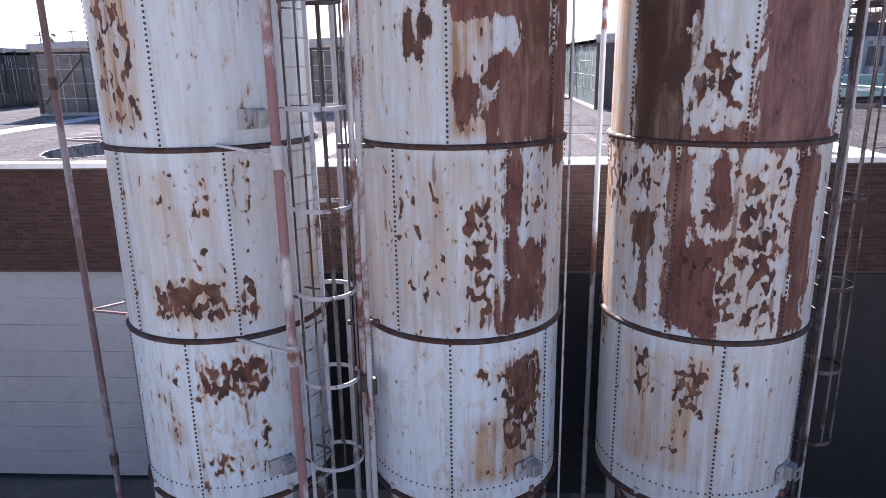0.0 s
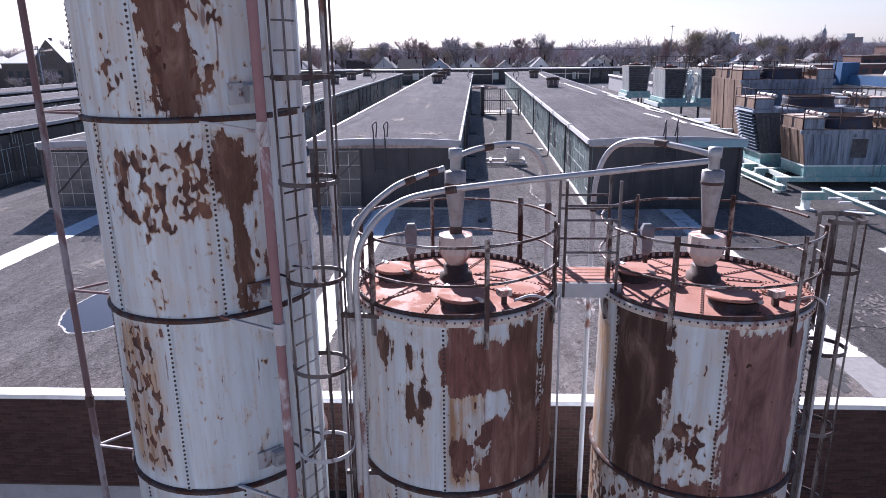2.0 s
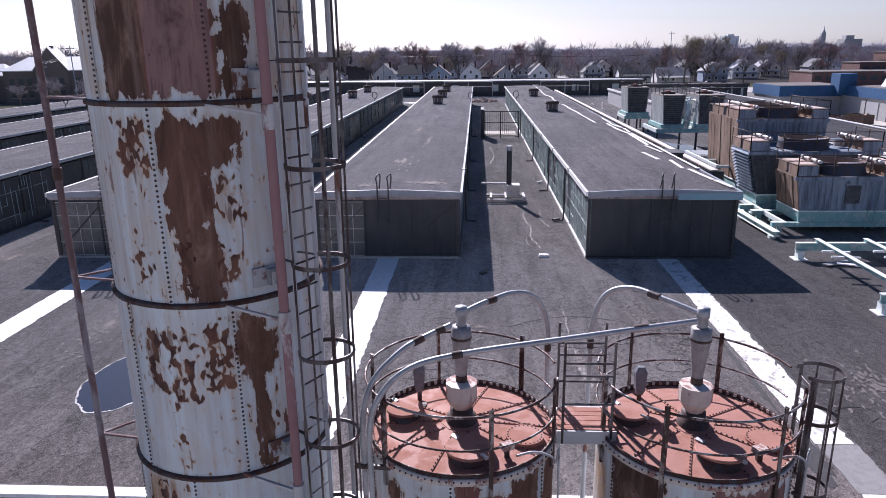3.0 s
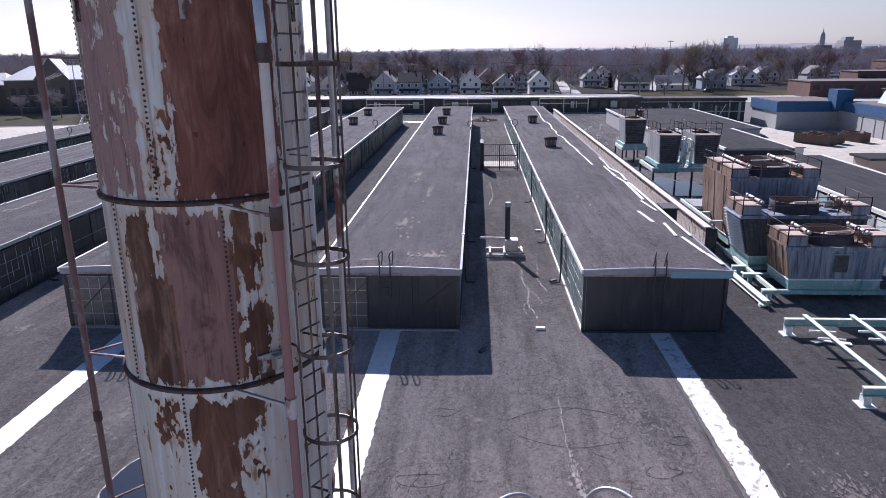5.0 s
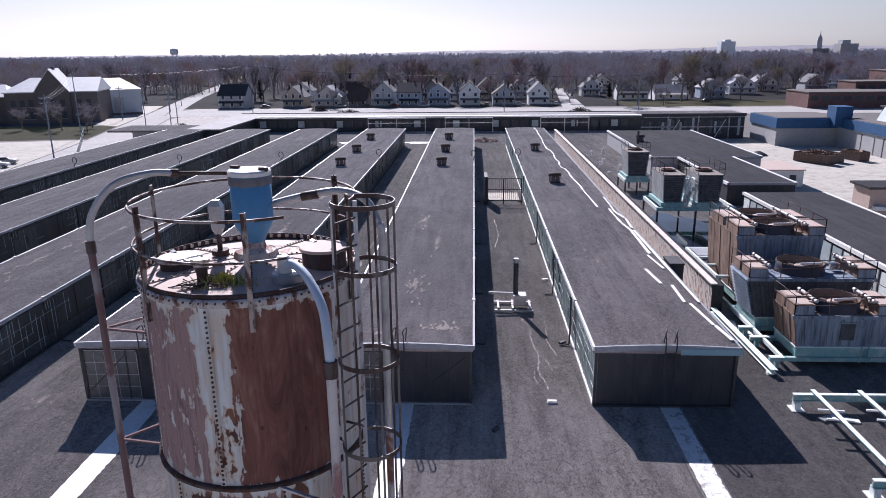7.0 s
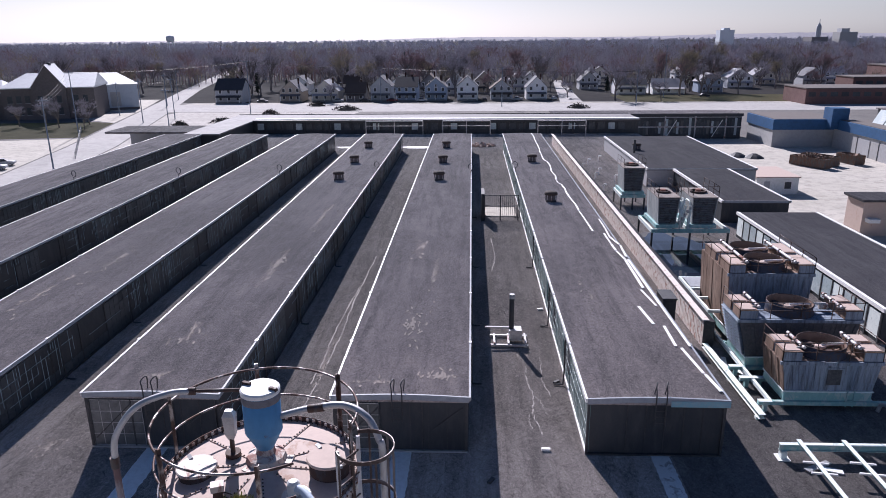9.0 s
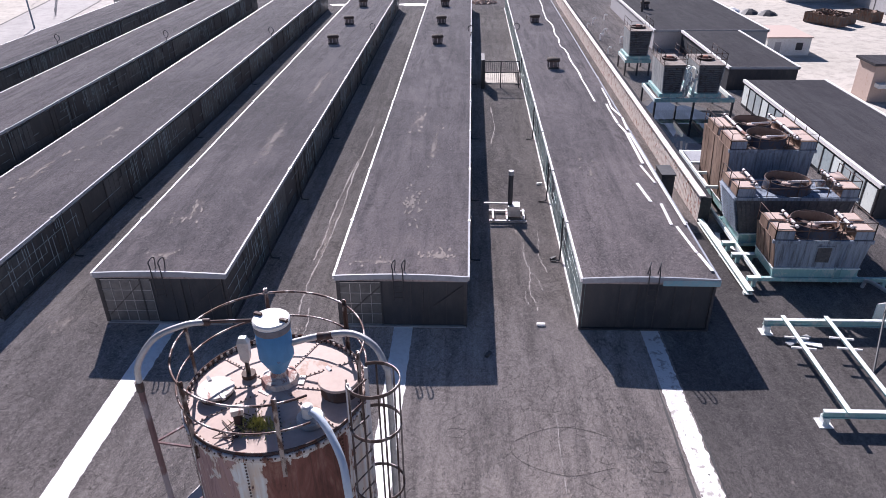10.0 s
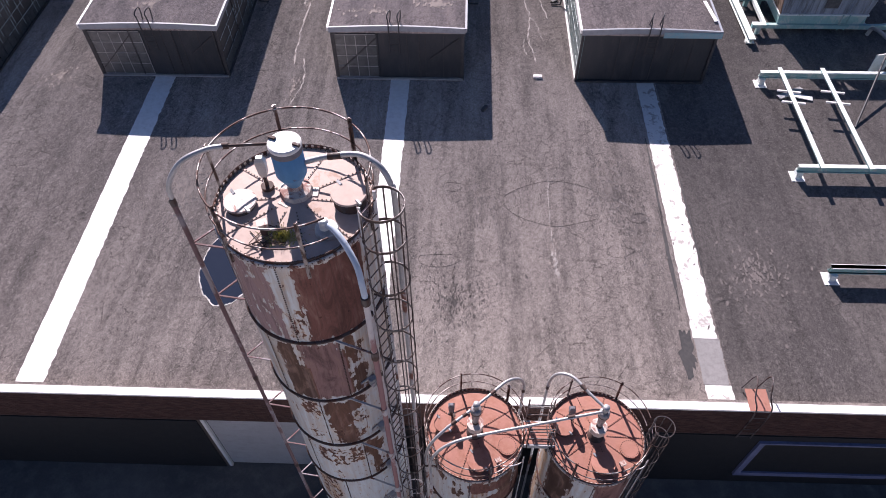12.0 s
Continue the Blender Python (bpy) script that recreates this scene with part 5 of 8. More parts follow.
def gauge_box(cx, cy, a, z):
    """A square inspection box on the shell."""
    m = Matrix.Translation(on_circle(cx, cy, SILO_R + 0.03, a, z)) @ Euler((0, 0, radians(a))).to_matrix().to_4x4()
    t = thing("inspection_box", "small square white inspection box bolted to the silo", "box", "inspection boxes")
    t.matrix_basis = m
    part("plate", Shape().block(pose(-0.03, 0.01, 0), 0.34, 0.03, 0.24), SEAM, t)
    part("housing", Shape().block(pose(0.06, -0.05, 0), 0.17, 0.10, 0.2), GALV, t)
    part("frame", Shape().box(-0.02, 0.14, -0.155, -0.14, -0.085, -0.06).box(-0.02, 0.14, -0.155, -0.14, 0.06, 0.085)
         .box(-0.02, 0.005, -0.155, -0.14, -0.06, 0.06).box(0.115, 0.14, -0.155, -0.14, -0.06, 0.06), GALV, t)
    return t


def caged_ladder(label, cx, cy, a, lx, hx, top, bottom, hoops, metal, cage_r=0.37, rx_grey=False):
    """A ladder on stand-offs at angle a, lx out from the axis, in a safety cage centred hx out."""
    t = thing("caged_ladder", label, "ladder")
    mid = on_circle(cx, cy, lx, a, 0)
    out = Vector((math.sin(radians(a)), -math.cos(radians(a)), 0))
    side = Vector((out.y * -1, out.x, 0))
    for k in (-0.2, 0.2):
        p = mid + side * k
        part("rail", Shape().bar((p.x, p.y, bottom), (p.x, p.y, top), 0.05, 0.02), LADDER_GREY if rx_grey else metal, t)
    z = bottom + 0.2
    while z < top - 0.1:
        p, q = mid - side * 0.2, mid + side * 0.2
        part("rung", Shape().tube([(p.x, p.y, z), (q.x, q.y, z)], 0.013, 6), LADDER_GREY if rx_grey and z < 11 else metal, t)
        z += 0.33
    c = on_circle(cx, cy, hx, a, 0)
    for z in hoops:
        s = Shape()
        n = 28
        pts = []
        for i in range(n + 1):
            b = radians(a + 180 + 38 + (360 - 76) * i / n)
            pts.append(Vector((c.x + cage_r * math.sin(b), c.y - cage_r * math.cos(b), z)))
        pts = [mid - side * 0.2 + Vector((0, 0, z))] + pts + [mid + side * 0.2 + Vector((0, 0, z))] if (pts[0] - mid).dot(side) < 0 else \
              [mid + side * 0.2 + Vector((0, 0, z))] + pts + [mid - side * 0.2 + Vector((0, 0, z))]
        v = []
        for p in pts:
            o = (Vector((p.x, p.y, 0)) - Vector((c.x, c.y, 0))).normalized() * 0.006
            v += [p - o - Vector((0, 0, .027)), p + o - Vector((0, 0, .027)), p + o + Vector((0, 0, .027)), p - o + Vector((0, 0, .027))]
        s.add(v, [(4 * i + j, 4 * i + (j + 1) % 4, 4 * i + 4 + (j + 1) % 4, 4 * i + 4 + j) for i in range(len(pts) - 1) for j in range(4)])
        part("hoop", s, LADDER_GREY if z < 9.0 and rx_grey else metal, t)
    for k in (-120, -75, -30, 30, 75, 120):
        b = radians(a + k)
        p = Vector((c.x + (cage_r - 0.012) * math.sin(b), c.y - (cage_r - 0.012) * math.cos(b), 0))
        part("cage_bar", Shape().bar((p.x, p.y, hoops[-1]), (p.x, p.y, hoops[0]), 0.026, 0.010), metal, t)
    for k in range(int((top - bottom) / 2.4)):
        z = bottom + 1.2 + 2.4 * k
        for j in (-0.2, 0.2):
            p = mid + side * j + Vector((0, 0, z))
            q = Vector((cx, cy, z)) + (p - Vector((cx, cy, z))).normalized() * SILO_R
            part("bracket", Shape().bar(p, q, 0.04, 0.012), metal, t)
    return t


LADDER_GREY = rusty("ladder_steel", (0.50, 0.50, 0.53), (0.10, 0.05, 0.04), (0.2, 0.1, 0.08), 0.42, 0.8, 0.2)
LADDER_RUST = rusty("ladder_rusted", (0.13, 0.115, 0.118), (0.050, 0.034, 0.032), (0.085, 0.058, 0.054), 0.50, 1.0, 0.3, 0.42)
SHROUD_PALE = stained("dull_cyclone_sheet", (0.30, 0.29, 0.31), (0.38, 0.36, 0.37), (0.22, 0.20, 0.20), 3, 0.5, 60, 0.3)
SHROUD_GREY = stained("dull_grey_casting", (0.16, 0.16, 0.19), (0.22, 0.22, 0.25), (0.12, 0.12, 0.13), 3, 0.6, 60)
TX, TY, _ = SILOS[0]
MX, MY, _ = SILOS[1]
RX, RY, _ = SILOS[2]
TALL_TOP, SHORT_TOP = tops[0], tops[1]

silo_objects = [o for o in scene.objects if o.type == "EMPTY" and o.name.startswith("silo")]
railing(silo_objects[0], TX, TY, TALL_TOP, (17, 77, 137, 197, 257, 317), (75, 395))
railing(silo_objects[1], MX, MY, SHORT_TOP, (17, 70, 137, 197, 257, 312), (100, 440))
railing(silo_objects[2], RX, RY, SHORT_TOP, (-32, 32, 62, 148, 208, 282), (97, 423))
for o, (cx, cy, n), z in zip(silo_objects, SILOS, tops):
    roof_seams(o, cx, cy, z)

for cx, cy, a, z in ((TX, TY, 42, 8.08), (TX, TY, 41, 3.4), (TX, TY, 45, 12.82), (TX, TY, 45, 10.42), (TX, TY, 44, 15.2),
                     (MX, MY, 40, 3.4), (RX, RY, 44, 3.36)):
    gauge_box(cx, cy, a, z)

# ladders and cages
caged_ladder("grey steel ladder with a rusted safety cage up the tall silo", TX, TY, 60, 1.62, 1.90, 20.75, 2.2,
             [20.8, 20.05, 18.9, 17.75, 16.6, 15.4, 14.2, 13.0, 11.8, 10.6, 9.4, 8.2, 7.0, 5.9, 4.7, 3.5], LADDER_RUST, 0.36, True)
caged_ladder("rusted steel ladder with a safety cage on a short silo", RX, RY, 87, 1.48, 1.66, 11.15, 2.2,
             [11.12, 10.45, 9.3, 8.1, 6.9, 5.7, 4.5, 3.4], LADDER_RUST, 0.30)

# fill pipes of the tall silo
t = thing("fill_pipe", "white and faded red fill pipe up the tall silo", "pipe")
FX, FY = TX + 1.98 * math.sin(radians(41)), TY - 1.98 * math.cos(radians(41))
part("tube", Shape().tube([(FX, FY, 0.9), (FX, FY, 19.0)], 0.058, 14), PURPLE_PIPE, t)
for z in (5.28, 7.72, 10.1, 12.45, 14.85, 17.25):
    part("coupling", Shape().drum(FX, FY, z - 0.17, z + 0.10, 0.075, 14), RUST_DARK if z > 15 else GALV_RUST, t)
    for a in (22, 52):
        p = on_circle(TX, TY, SILO_R + 0.02, a, z + 0.08)
        part("strut", Shape().bar(p, (FX, FY, z - 0.02), 0.04, 0.03), GALV_RUST, t)
part("coupling", Shape().drum(FX, FY, 18.92, 19.12, 0.08, 14), RUST_DARK, t)

t = thing("vent_duct", "pale blue flexible duct from the roof vent down the silo side", "duct")
path = arc([(-3.03, 8.48, 20.0), (-2.86, 8.36, 20.0), (-2.66, 8.14, 19.9), (-2.46, 7.87, 19.66), (FX - 0.02, FY + 0.03, 19.35), (FX, FY, 19.05)], 6)
part("hose", Shape().tube(path, 0.054, 14), rusty("pale_blue_duct", (0.52, 0.60, 0.70), (0.40, 0.46, 0.55), (0.30, 0.30, 0.32), 0.4, 1.0), t)
part("outlet", Shape().drum(-3.03, 8.48, 19.82, 20.09, 0.085, 16, 0.03), WHITE_PAINT, t)
part("base", Shape().drum(-3.0, 8.48, 19.78, 19.89, 0.2, 20, 0.02), GALV, t)

t = thing("vent_pipe", "long curved galvanised pipe beside the tall silo on rusted brackets", "pipe")
PX, PY = -5.56, 8.8
path = [(PX + 0.55, PY - 0.25, 1.05), (PX + 0.25, PY - 0.1, 1.25), (PX + 0.03, PY, 1.75), (PX, PY, 2.6)]
part("foot", Shape().tube(arc(path, 5), 0.05, 12), POLE_RUST, t)
part("tube", Shape().tube([(PX, PY, 2.6), (PX, PY, 20.1)] , 0.045, 12), POLE_RUST, t)
path = [(PX, PY, 20.1), (PX + 0.06, PY + 0.02, 20.5), (PX + 0.32, PY + 0.15, 20.86), (PX + 0.7, PY + 0.33, 20.97), (-4.55, 9.24, 20.955)]
part("bend", Shape().tube(arc(path, 6), 0.045, 12), GALV, t)
part("spigot", Shape().tube([(-4.55, 9.24, 20.955), (-3.9, 9.32, 20.94)], 0.026, 10), RUST_DARK, t, "thin dark spigot into the drum")
part("sleeve", Shape().tube([(-4.62, 9.23, 20.957), (-4.52, 9.244, 20.954)], 0.055, 12), RUST_DARK, t)
for z in (3.0, 20.1, 14.0, 8.5):
    part("joint", Shape().drum(PX, PY, z - 0.08, z + 0.08, 0.06, 12), RUST_DARK, t)
for k in range(7):
    z = 5.38 + 2.4 * k if k < 6 else 19.0
    for a in (-72, -104):
        q = on_circle(TX, TY, SILO_R + 0.02, a, z - 0.02)
        part("strut", Shape().bar((PX, PY, z), q, 0.03, 0.03), POLE_RUST, t)

t = thing("vent_pipe", "curved galvanised pipe from the drum over the silo rim", "pipe")
path = [(-3.42, 9.34, 20.52), (-3.0, 9.38, 20.62), (-2.5, 9.36, 20.70), (-2.15, 9.2, 20.62), (-1.97, 9.06, 20.36), (-1.92, 9.03, 20.0), (-1.92, 9.03, 17.5)]
part("bend", Shape().tube(arc(path, 7), 0.05, 12), GALV, t)
part("tube", Shape().tube([(-1.92, 9.03, 17.5), (-1.92, 9.03, 2.0)], 0.05, 10), GALV_RUST, t)
part("sleeve", Shape().tube([(-3.0, 9.38, 20.62), (-2.78, 9.375, 20.655)], 0.06, 12), RUST_DARK, t)

# drum on the tall silo
t = thing("filter_drum", "blue painted filter drum with a white clamped lid", "drum", at=(-3.64, 9.32, TALL_TOP + 0.15))
part("skirt", Shape().lathe(0, 0, [(0.31, -0.11), (0.27, 0.02), (0.14, 0.06), (0.11, 0.2)], 10, smooth=False), CREAM, t, "cream flared skirt")
part("cone", Shape().lathe(0, 0, [(0.11, 0.12), (0.262, 0.42)], 28), BLUE_PAINT, t)
part("drum", Shape().lathe(0, 0, [(0.262, 0.42), (0.262, 1.02), (0.0, 1.02)], 28, smooth=True), BLUE_PAINT, t)
lid = part("lid", Shape().drum(0, 0, 1.02, 1.09, 0.275, 28, 0.02), WHITE_PAINT, t)
for a in (70, 250):
    p = on_circle(0, 0, 0.22, a, 1.10)
    part("clamp", Shape().block(Matrix.Translation(p) @ Euler((0, 0, radians(a))).to_matrix().to_4x4(), 0.05, 0.12, 0.05), RUST_DARK, lid)
part("clamp_band", Shape().lathe(0, 0, [(0.266, 0.90), (0.272, 0.92), (0.272, 0.99), (0.266, 1.01)], 28), SHROUD_GREY, t, "grey clamp band under the lid")
for a in (-150, -30, 90):
    p = on_circle(0, 0, 0.30, a, -0.08)
    part("foot_bracket", Shape().block(Matrix.Translation(p) @ Euler((0, 0, radians(a))).to_matrix().to_4x4(), 0.2, 0.16, 0.05), CREAM, t)

manway("round steel roof hatch with a pale clamped lid", -4.54, 9.02, TALL_TOP + 0.04, 0.25, 0.09, CREAM, RUST_DARK)
manway("wide dark rusted roof hatch", -2.70, 9.15, TALL_TOP + 0.04, 0.28, 0.2, RUST_PALE, RUST_DARK)
level_box(-4.15, 9.4, TALL_TOP + 0.1, GALV)
t = thing("junction_box", "small pale box on the silo roof", "box", at=(-4.02, 8.42, TALL_TOP + 0.05))
part("housing", Shape().block(pose(0, 0, 0.22, 0, 0, 20), 0.17, 0.14, 0.09), CREAM, t)
part("stand", Shape().block(pose(0, 0, 0.08), 0.10, 0.10, 0.24), RUST_DARK, t)

# moss and dry stalks on the roof
rng = random.Random(4)
s = Shape()
for i in range(420):
    a, d = rng.uniform(0, 6.283), abs(rng.gauss(0, 0.16))
    x, y = -3.72 + d * math.cos(a) * 1.2, 8.36 + d * math.sin(a) * 0.7
    z = TALL_TOP + 0.035
    h = rng.uniform(0.04, 0.13) * (1.2 - d)
    b = rng.uniform(0, 6.283)
    w = 0.012
    tip = (x + rng.uniform(-.06, .06), y + rng.uniform(-.06, .06), z + h)
    s.add([(x - w * math.cos(b), y - w * math.sin(b), z), (x + w * math.cos(b), y + w * math.sin(b), z), tip], [(0, 1, 2)])
solid("moss", s, stained("moss", (0.34, 0.33, 0.10), (0.42, 0.39, 0.14), (0.22, 0.23, 0.07), 6, 0.9, 80), "yellow-green moss clump on the silo roof", "moss", kind="stuff")
for k in range(5):
    pts = [(-4.0 + rng.uniform(-.3, .35), 8.3 + rng.uniform(-.25, .3), TALL_TOP + 0.05 + 0.02 * (j % 2)) for j in range(5)]
    solid("loose_cable", Shape().tube(arc(pts, 4), 0.008, 5), RUST_DARK, "thin dark loose cable lying on the silo roof", "cable", group="loose cables")


# cyclones, tubes and fittings on the short silos
def cyclone(label, x, y, z):
    t = thing("cyclone", label, "cyclone", "cyclones", at=(x, y, z))
    part("base", Shape().lathe(0, 0, [(0.24, 0.04), (0.22, 0.18), (0.17, 0.19), (0.17, 0.30), (0.12, 0.31)], 24), RUST_DARK, t)
    part("hopper", Shape().lathe(0, 0, [(0.12, 0.30), (0.235, 0.48), (0.235, 0.72), (0.09, 0.74)], 10, smooth=False), CREAM, t)
    part("foot_flange", Shape().lathe(0, 0, [(0.31, 0.045), (0.30, 0.09), (0.23, 0.10)], 10, smooth=False), RUST_RED, t)
    part("neck", Shape().lathe(0, 0, [(0.085, 0.70), (0.085, 0.84)], 16), RUST_DARK, t)
    part("body", Shape().lathe(0, 0, [(0.075, 0.82), (0.135, 1.36), (0.142, 1.40), (0.142, 1.58), (0.08, 1.60)], 24), SHROUD_PALE, t)
    part("collar", Shape().lathe(0, 0, [(0.07, 1.58), (0.07, 1.74), (0.088, 1.75), (0.088, 1.88), (0.0, 1.89)], 20), GALV, t)
    part("band", Shape().lathe(0, 0, [(0.144, 1.40), (0.152, 1.42), (0.144, 1.44)], 24), RUST_DARK, t)
    return t


cyclone("galvanised cyclone over a cream hopper on a silo roof", MX, MY, SHORT_TOP)
cyclone("galvanised cyclone over a rust-streaked cream hopper", RX, RY, SHORT_TOP)


def bent_tube(label, path, sleeves, r=0.04, drop=None):
    t = thing("conveying_tube", label, "pipe", "conveying tubes")
    pts = arc(path, 7)
    part("tube", Shape().tube(pts, r, 12), GALV, t)
    for a, b in sleeves:
        part("sleeve", Shape().tube([a, b], r + 0.012, 12), RUST_DARK, t)
    if drop:
        part("riser", Shape().tube(drop, r, 12), GALV_RUST, t)
    return t


bent_tube("bright galvanised tube arching from the ground to a cyclone",
          [(-1.62, 8.32, 10.0), (-1.62, 8.32, 10.7), (-1.48, 8.42, 11.25), (-1.1, 8.68, 11.6), (-0.75, 8.92, 11.72), (MX - 0.15, MY - 0.07, 11.78)],
          [((-0.95, 8.78, 11.66), (-0.83, 8.87, 11.695)), ((-0.66, 8.98, 11.74), (-0.55, 9.05, 11.76))], drop=[(-1.62, 8.32, 10.0), (-1.62, 8.32, 0.9)])
bent_tube("long galvanised tube arching across both short silos to the far cyclone",
          [(-1.50, 8.12, 10.0), (-1.50, 8.12, 10.6), (-1.40, 8.16, 11.08), (-1.05, 8.3, 11.46), (-0.4, 8.48, 11.62), (1.3, 8.82, 11.75), (RX - 0.1, RY - 0.05, 11.86)],
          [((-0.42, 8.475, 11.617), (-0.28, 8.505, 11.63)), ((2.05, 8.99, 11.80), (2.25, 9.03, 11.815))], drop=[(-1.50, 8.12, 10.0), (-1.50, 8.12, 0.9)])
bent_tube("galvanised return tube arching down behind a silo",
          [(MX, MY, 11.93), (MX + 0.35, MY + 0.28, 12.0), (0.48, 9.88, 12.0), (0.82, 10.05, 11.84), (1.0, 10.12, 11.4), (1.02, 10.13, 10.7)],
          [((0.06, 9.5, 12.0), (0.18, 9.6, 12.0)), ((1.02, 10.13, 10.95), (1.02, 10.13, 11.1))], drop=[(1.02, 10.13, 10.7), (1.02, 10.13, 0.9)])
bent_tube("galvanised return tube arching down behind a silo",
          [(RX, RY, 11.93), (RX - 0.4, RY + 0.4, 12.0), (2.25, 10.05, 12.02), (1.9, 10.22, 11.86), (1.72, 10.25, 11.4), (1.70, 10.25, 10.7)],
          [((2.56, 9.68, 12.01), (2.44, 9.82, 12.02)), ((1.70, 10.25, 10.95), (1.70, 10.25, 11.1))], drop=[(1.70, 10.25, 10.7), (1.70, 10.25, 0.9)])
for z, a, b in ((10.05, (-1.75, 8.3), (-1.1, 8.25)), (7.72, (-1.8, 8.35), (-1.2, 8.35)), (5.4, (-1.8, 8.35), (-1.2, 8.4)), (4.6, (-1.7, 8.25), (-1.42, 8.1))):
    solid("pipe_clamp", Shape().bar((*a, z), (*b, z), 0.05, 0.06 if z > 5 else 0.24), RUST_DARK, "rusted bracket holding the conveying tubes to the silo", "bracket", group="pipe clamps")

for cx, cy, extra in ((MX, MY, 0), (RX, RY, 1)):
    manway("round rust-red steel roof hatch with clamps", cx - 0.86, cy + 0.2, SHORT_TOP + 0.04, 0.25, 0.12, RUST_RED, RUST_DARK)
    manway("round rusted roof hatch, lid ajar" if extra else "round rusted roof hatch", cx + 0.12, cy - 0.82, SHORT_TOP + 0.04, 0.3, 0.10, RUST_RED, RUST_DARK, -6 if extra else 0)
    level_box(cx - 0.66, cy + 0.52, SHORT_TOP + 0.02, SHROUD_GREY)
    t = thing("junction_box", "small pale box on the silo roof", "box", at=(cx + 0.63, cy - 0.82, SHORT_TOP + 0.05))
    part("housing", Shape().block(pose(0, 0, 0.14, 0, 0, 25), 0.16, 0.13, 0.08), CREAM, t)
    part("stand", Shape().block(pose(0, 0, 0.05), 0.07, 0.07, 0.14), RUST_DARK, t)
    ringb = Shape()
    for i in range(24):
        p = on_circle(cx + 0.9, cy - 0.35, 0.24, i * 15, SHORT_TOP + 0.085)
        ringb.rivet(p, (0, 0, 1), 0.012, 0.01)
    t = thing("cover_plate", "round bolted cover plate on the silo roof", "cover")
    part("plate", Shape().drum(cx + 0.9, cy - 0.35, SHORT_TOP + 0.01, SHORT_TOP + 0.085, 0.27, 28), RUST_RED, t)
    tagged(part("bolts", ringb, RUST_DARK, t), kind="stuff")
    pts = [(cx + 0.75, cy - 0.95, SHORT_TOP + 0.12), (cx + 0.95, cy - 0.98, SHORT_TOP + 0.2), (cx + 1.15, cy - 0.9, SHORT_TOP + 0.12), (cx + 1.3, cy - 0.75, SHORT_TOP - 0.1), (cx + 1.36, cy - 0.65, SHORT_TOP - 0.6), (cx + 1.37, cy - 0.65, 2.0)]
    solid("conduit", Shape().tube(arc(pts, 5), 0.017, 6), GALV_RUST, "thin conduit running over the silo rim and down", "conduit", group="conduits")

# walkway between the short silos
t = thing("walkway", "small steel walkway with railings between the short silos", "walkway")
for i in range(5):
    part("plank", Shape().box(1.06, 1.86, 8.88 + 0.13 * i, 8.995 + 0.13 * i, 10.27, 10.31), RUST_RED, t)
for y in (8.84, 9.53):
    part("edge_beam", Shape().box(1.04, 1.88, y, y + 0.03, 10.1, 10.3), GALV_RUST, t)
    for z in (10.72, 11.15, 11.34):
        part("rail", Shape().tube([(1.12, y + 0.015, z), (1.8, y + 0.015, z)], 0.017, 8), LADDER_RUST, t)
    for x in (1.12, 1.8):
        part("post", Shape().bar((x, y + 0.015, 10.1), (x, y + 0.015, 11.66), 0.035), LADDER_RUST, t)

# ---- cooling towers and deck things ----
WOOD_GREY = stained("weathered_grey_boards", (0.20, 0.25, 0.33), (0.32, 0.37, 0.44), (0.05, 0.05, 0.06), 2.2, 0.85, 30, 0, 0.2, (1, 1, 0.10))
WOOD_TAN = stained("weathered_tan_boards", (0.22, 0.14, 0.10), (0.35, 0.24, 0.18), (0.08, 0.05, 0.04), 1.5, 0.85, 30, 0, 0.2, (1, 1, 0.2))
LOUVRE = stained("dark_louvre_slat", (0.06, 0.062, 0.07), (0.10, 0.10, 0.11), (0.15, 0.145, 0.145), 2, 0.7, 40)
SHROUD_BLUE = rusty("navy_fan_shroud", (0.034, 0.043, 0.072), (0.095, 0.06, 0.05), (0.04, 0.042, 0.055), 0.46, 1.4)
DECK_RUST = rusty("rusty_plank_deck", (0.24, 0.165, 0.13), (0.12, 0.065, 0.048), (0.34, 0.25, 0.20), 0.48, 1.3)


def rail_run(parent, pts, z, posts=True):
    for h in (0.5, 1.0):
        part("rail", Shape().tube([(x, y, z + h) for x, y in pts], 0.022, 6), RUST_DARK, parent)
    if posts:
        for (xa, ya), (xb, yb) in zip(pts, pts[1:]):
            n = max(1, int(math.hypot(xb - xa, yb - ya) / 1.4))
            for i in range(n + 1):
                x, y = xa + (xb - xa) * i / n, ya + (yb - ya) * i / n
                part("rail_post", Shape().bar((x, y, z), (x, y, z + 1.0), 0.04), RUST_DARK, parent)


def flared_wall(parent, name, p0, p1, q0, q1, mat, n):
    """Upright boards between a lower edge p0-p1 and an upper edge q0-q1."""
    p0, p1, q0, q1 = map(Vector, (p0, p1, q0, q1))
    out = (p1 - p0).cross(q0 - p0).normalized() * 0.03
    r = random.Random(n)
    for i in range(n):
        a, b = (i + 0.03) / n, (i + 0.95) / n
        k = out * r.uniform(0.3, 1.4)
        v = [p0.lerp(p1, a) + k, p0.lerp(p1, b) + k, q0.lerp(q1, b) + k, q0.lerp(q1, a) + k]
        v += [x - k - out for x in v]
        part(name, Shape().add(v, [(0, 1, 2, 3), (0, 4, 5, 1), (1, 5, 6, 2), (2, 6, 7, 3), (3, 7, 4, 0), (7, 6, 5, 4)]), mat, parent)


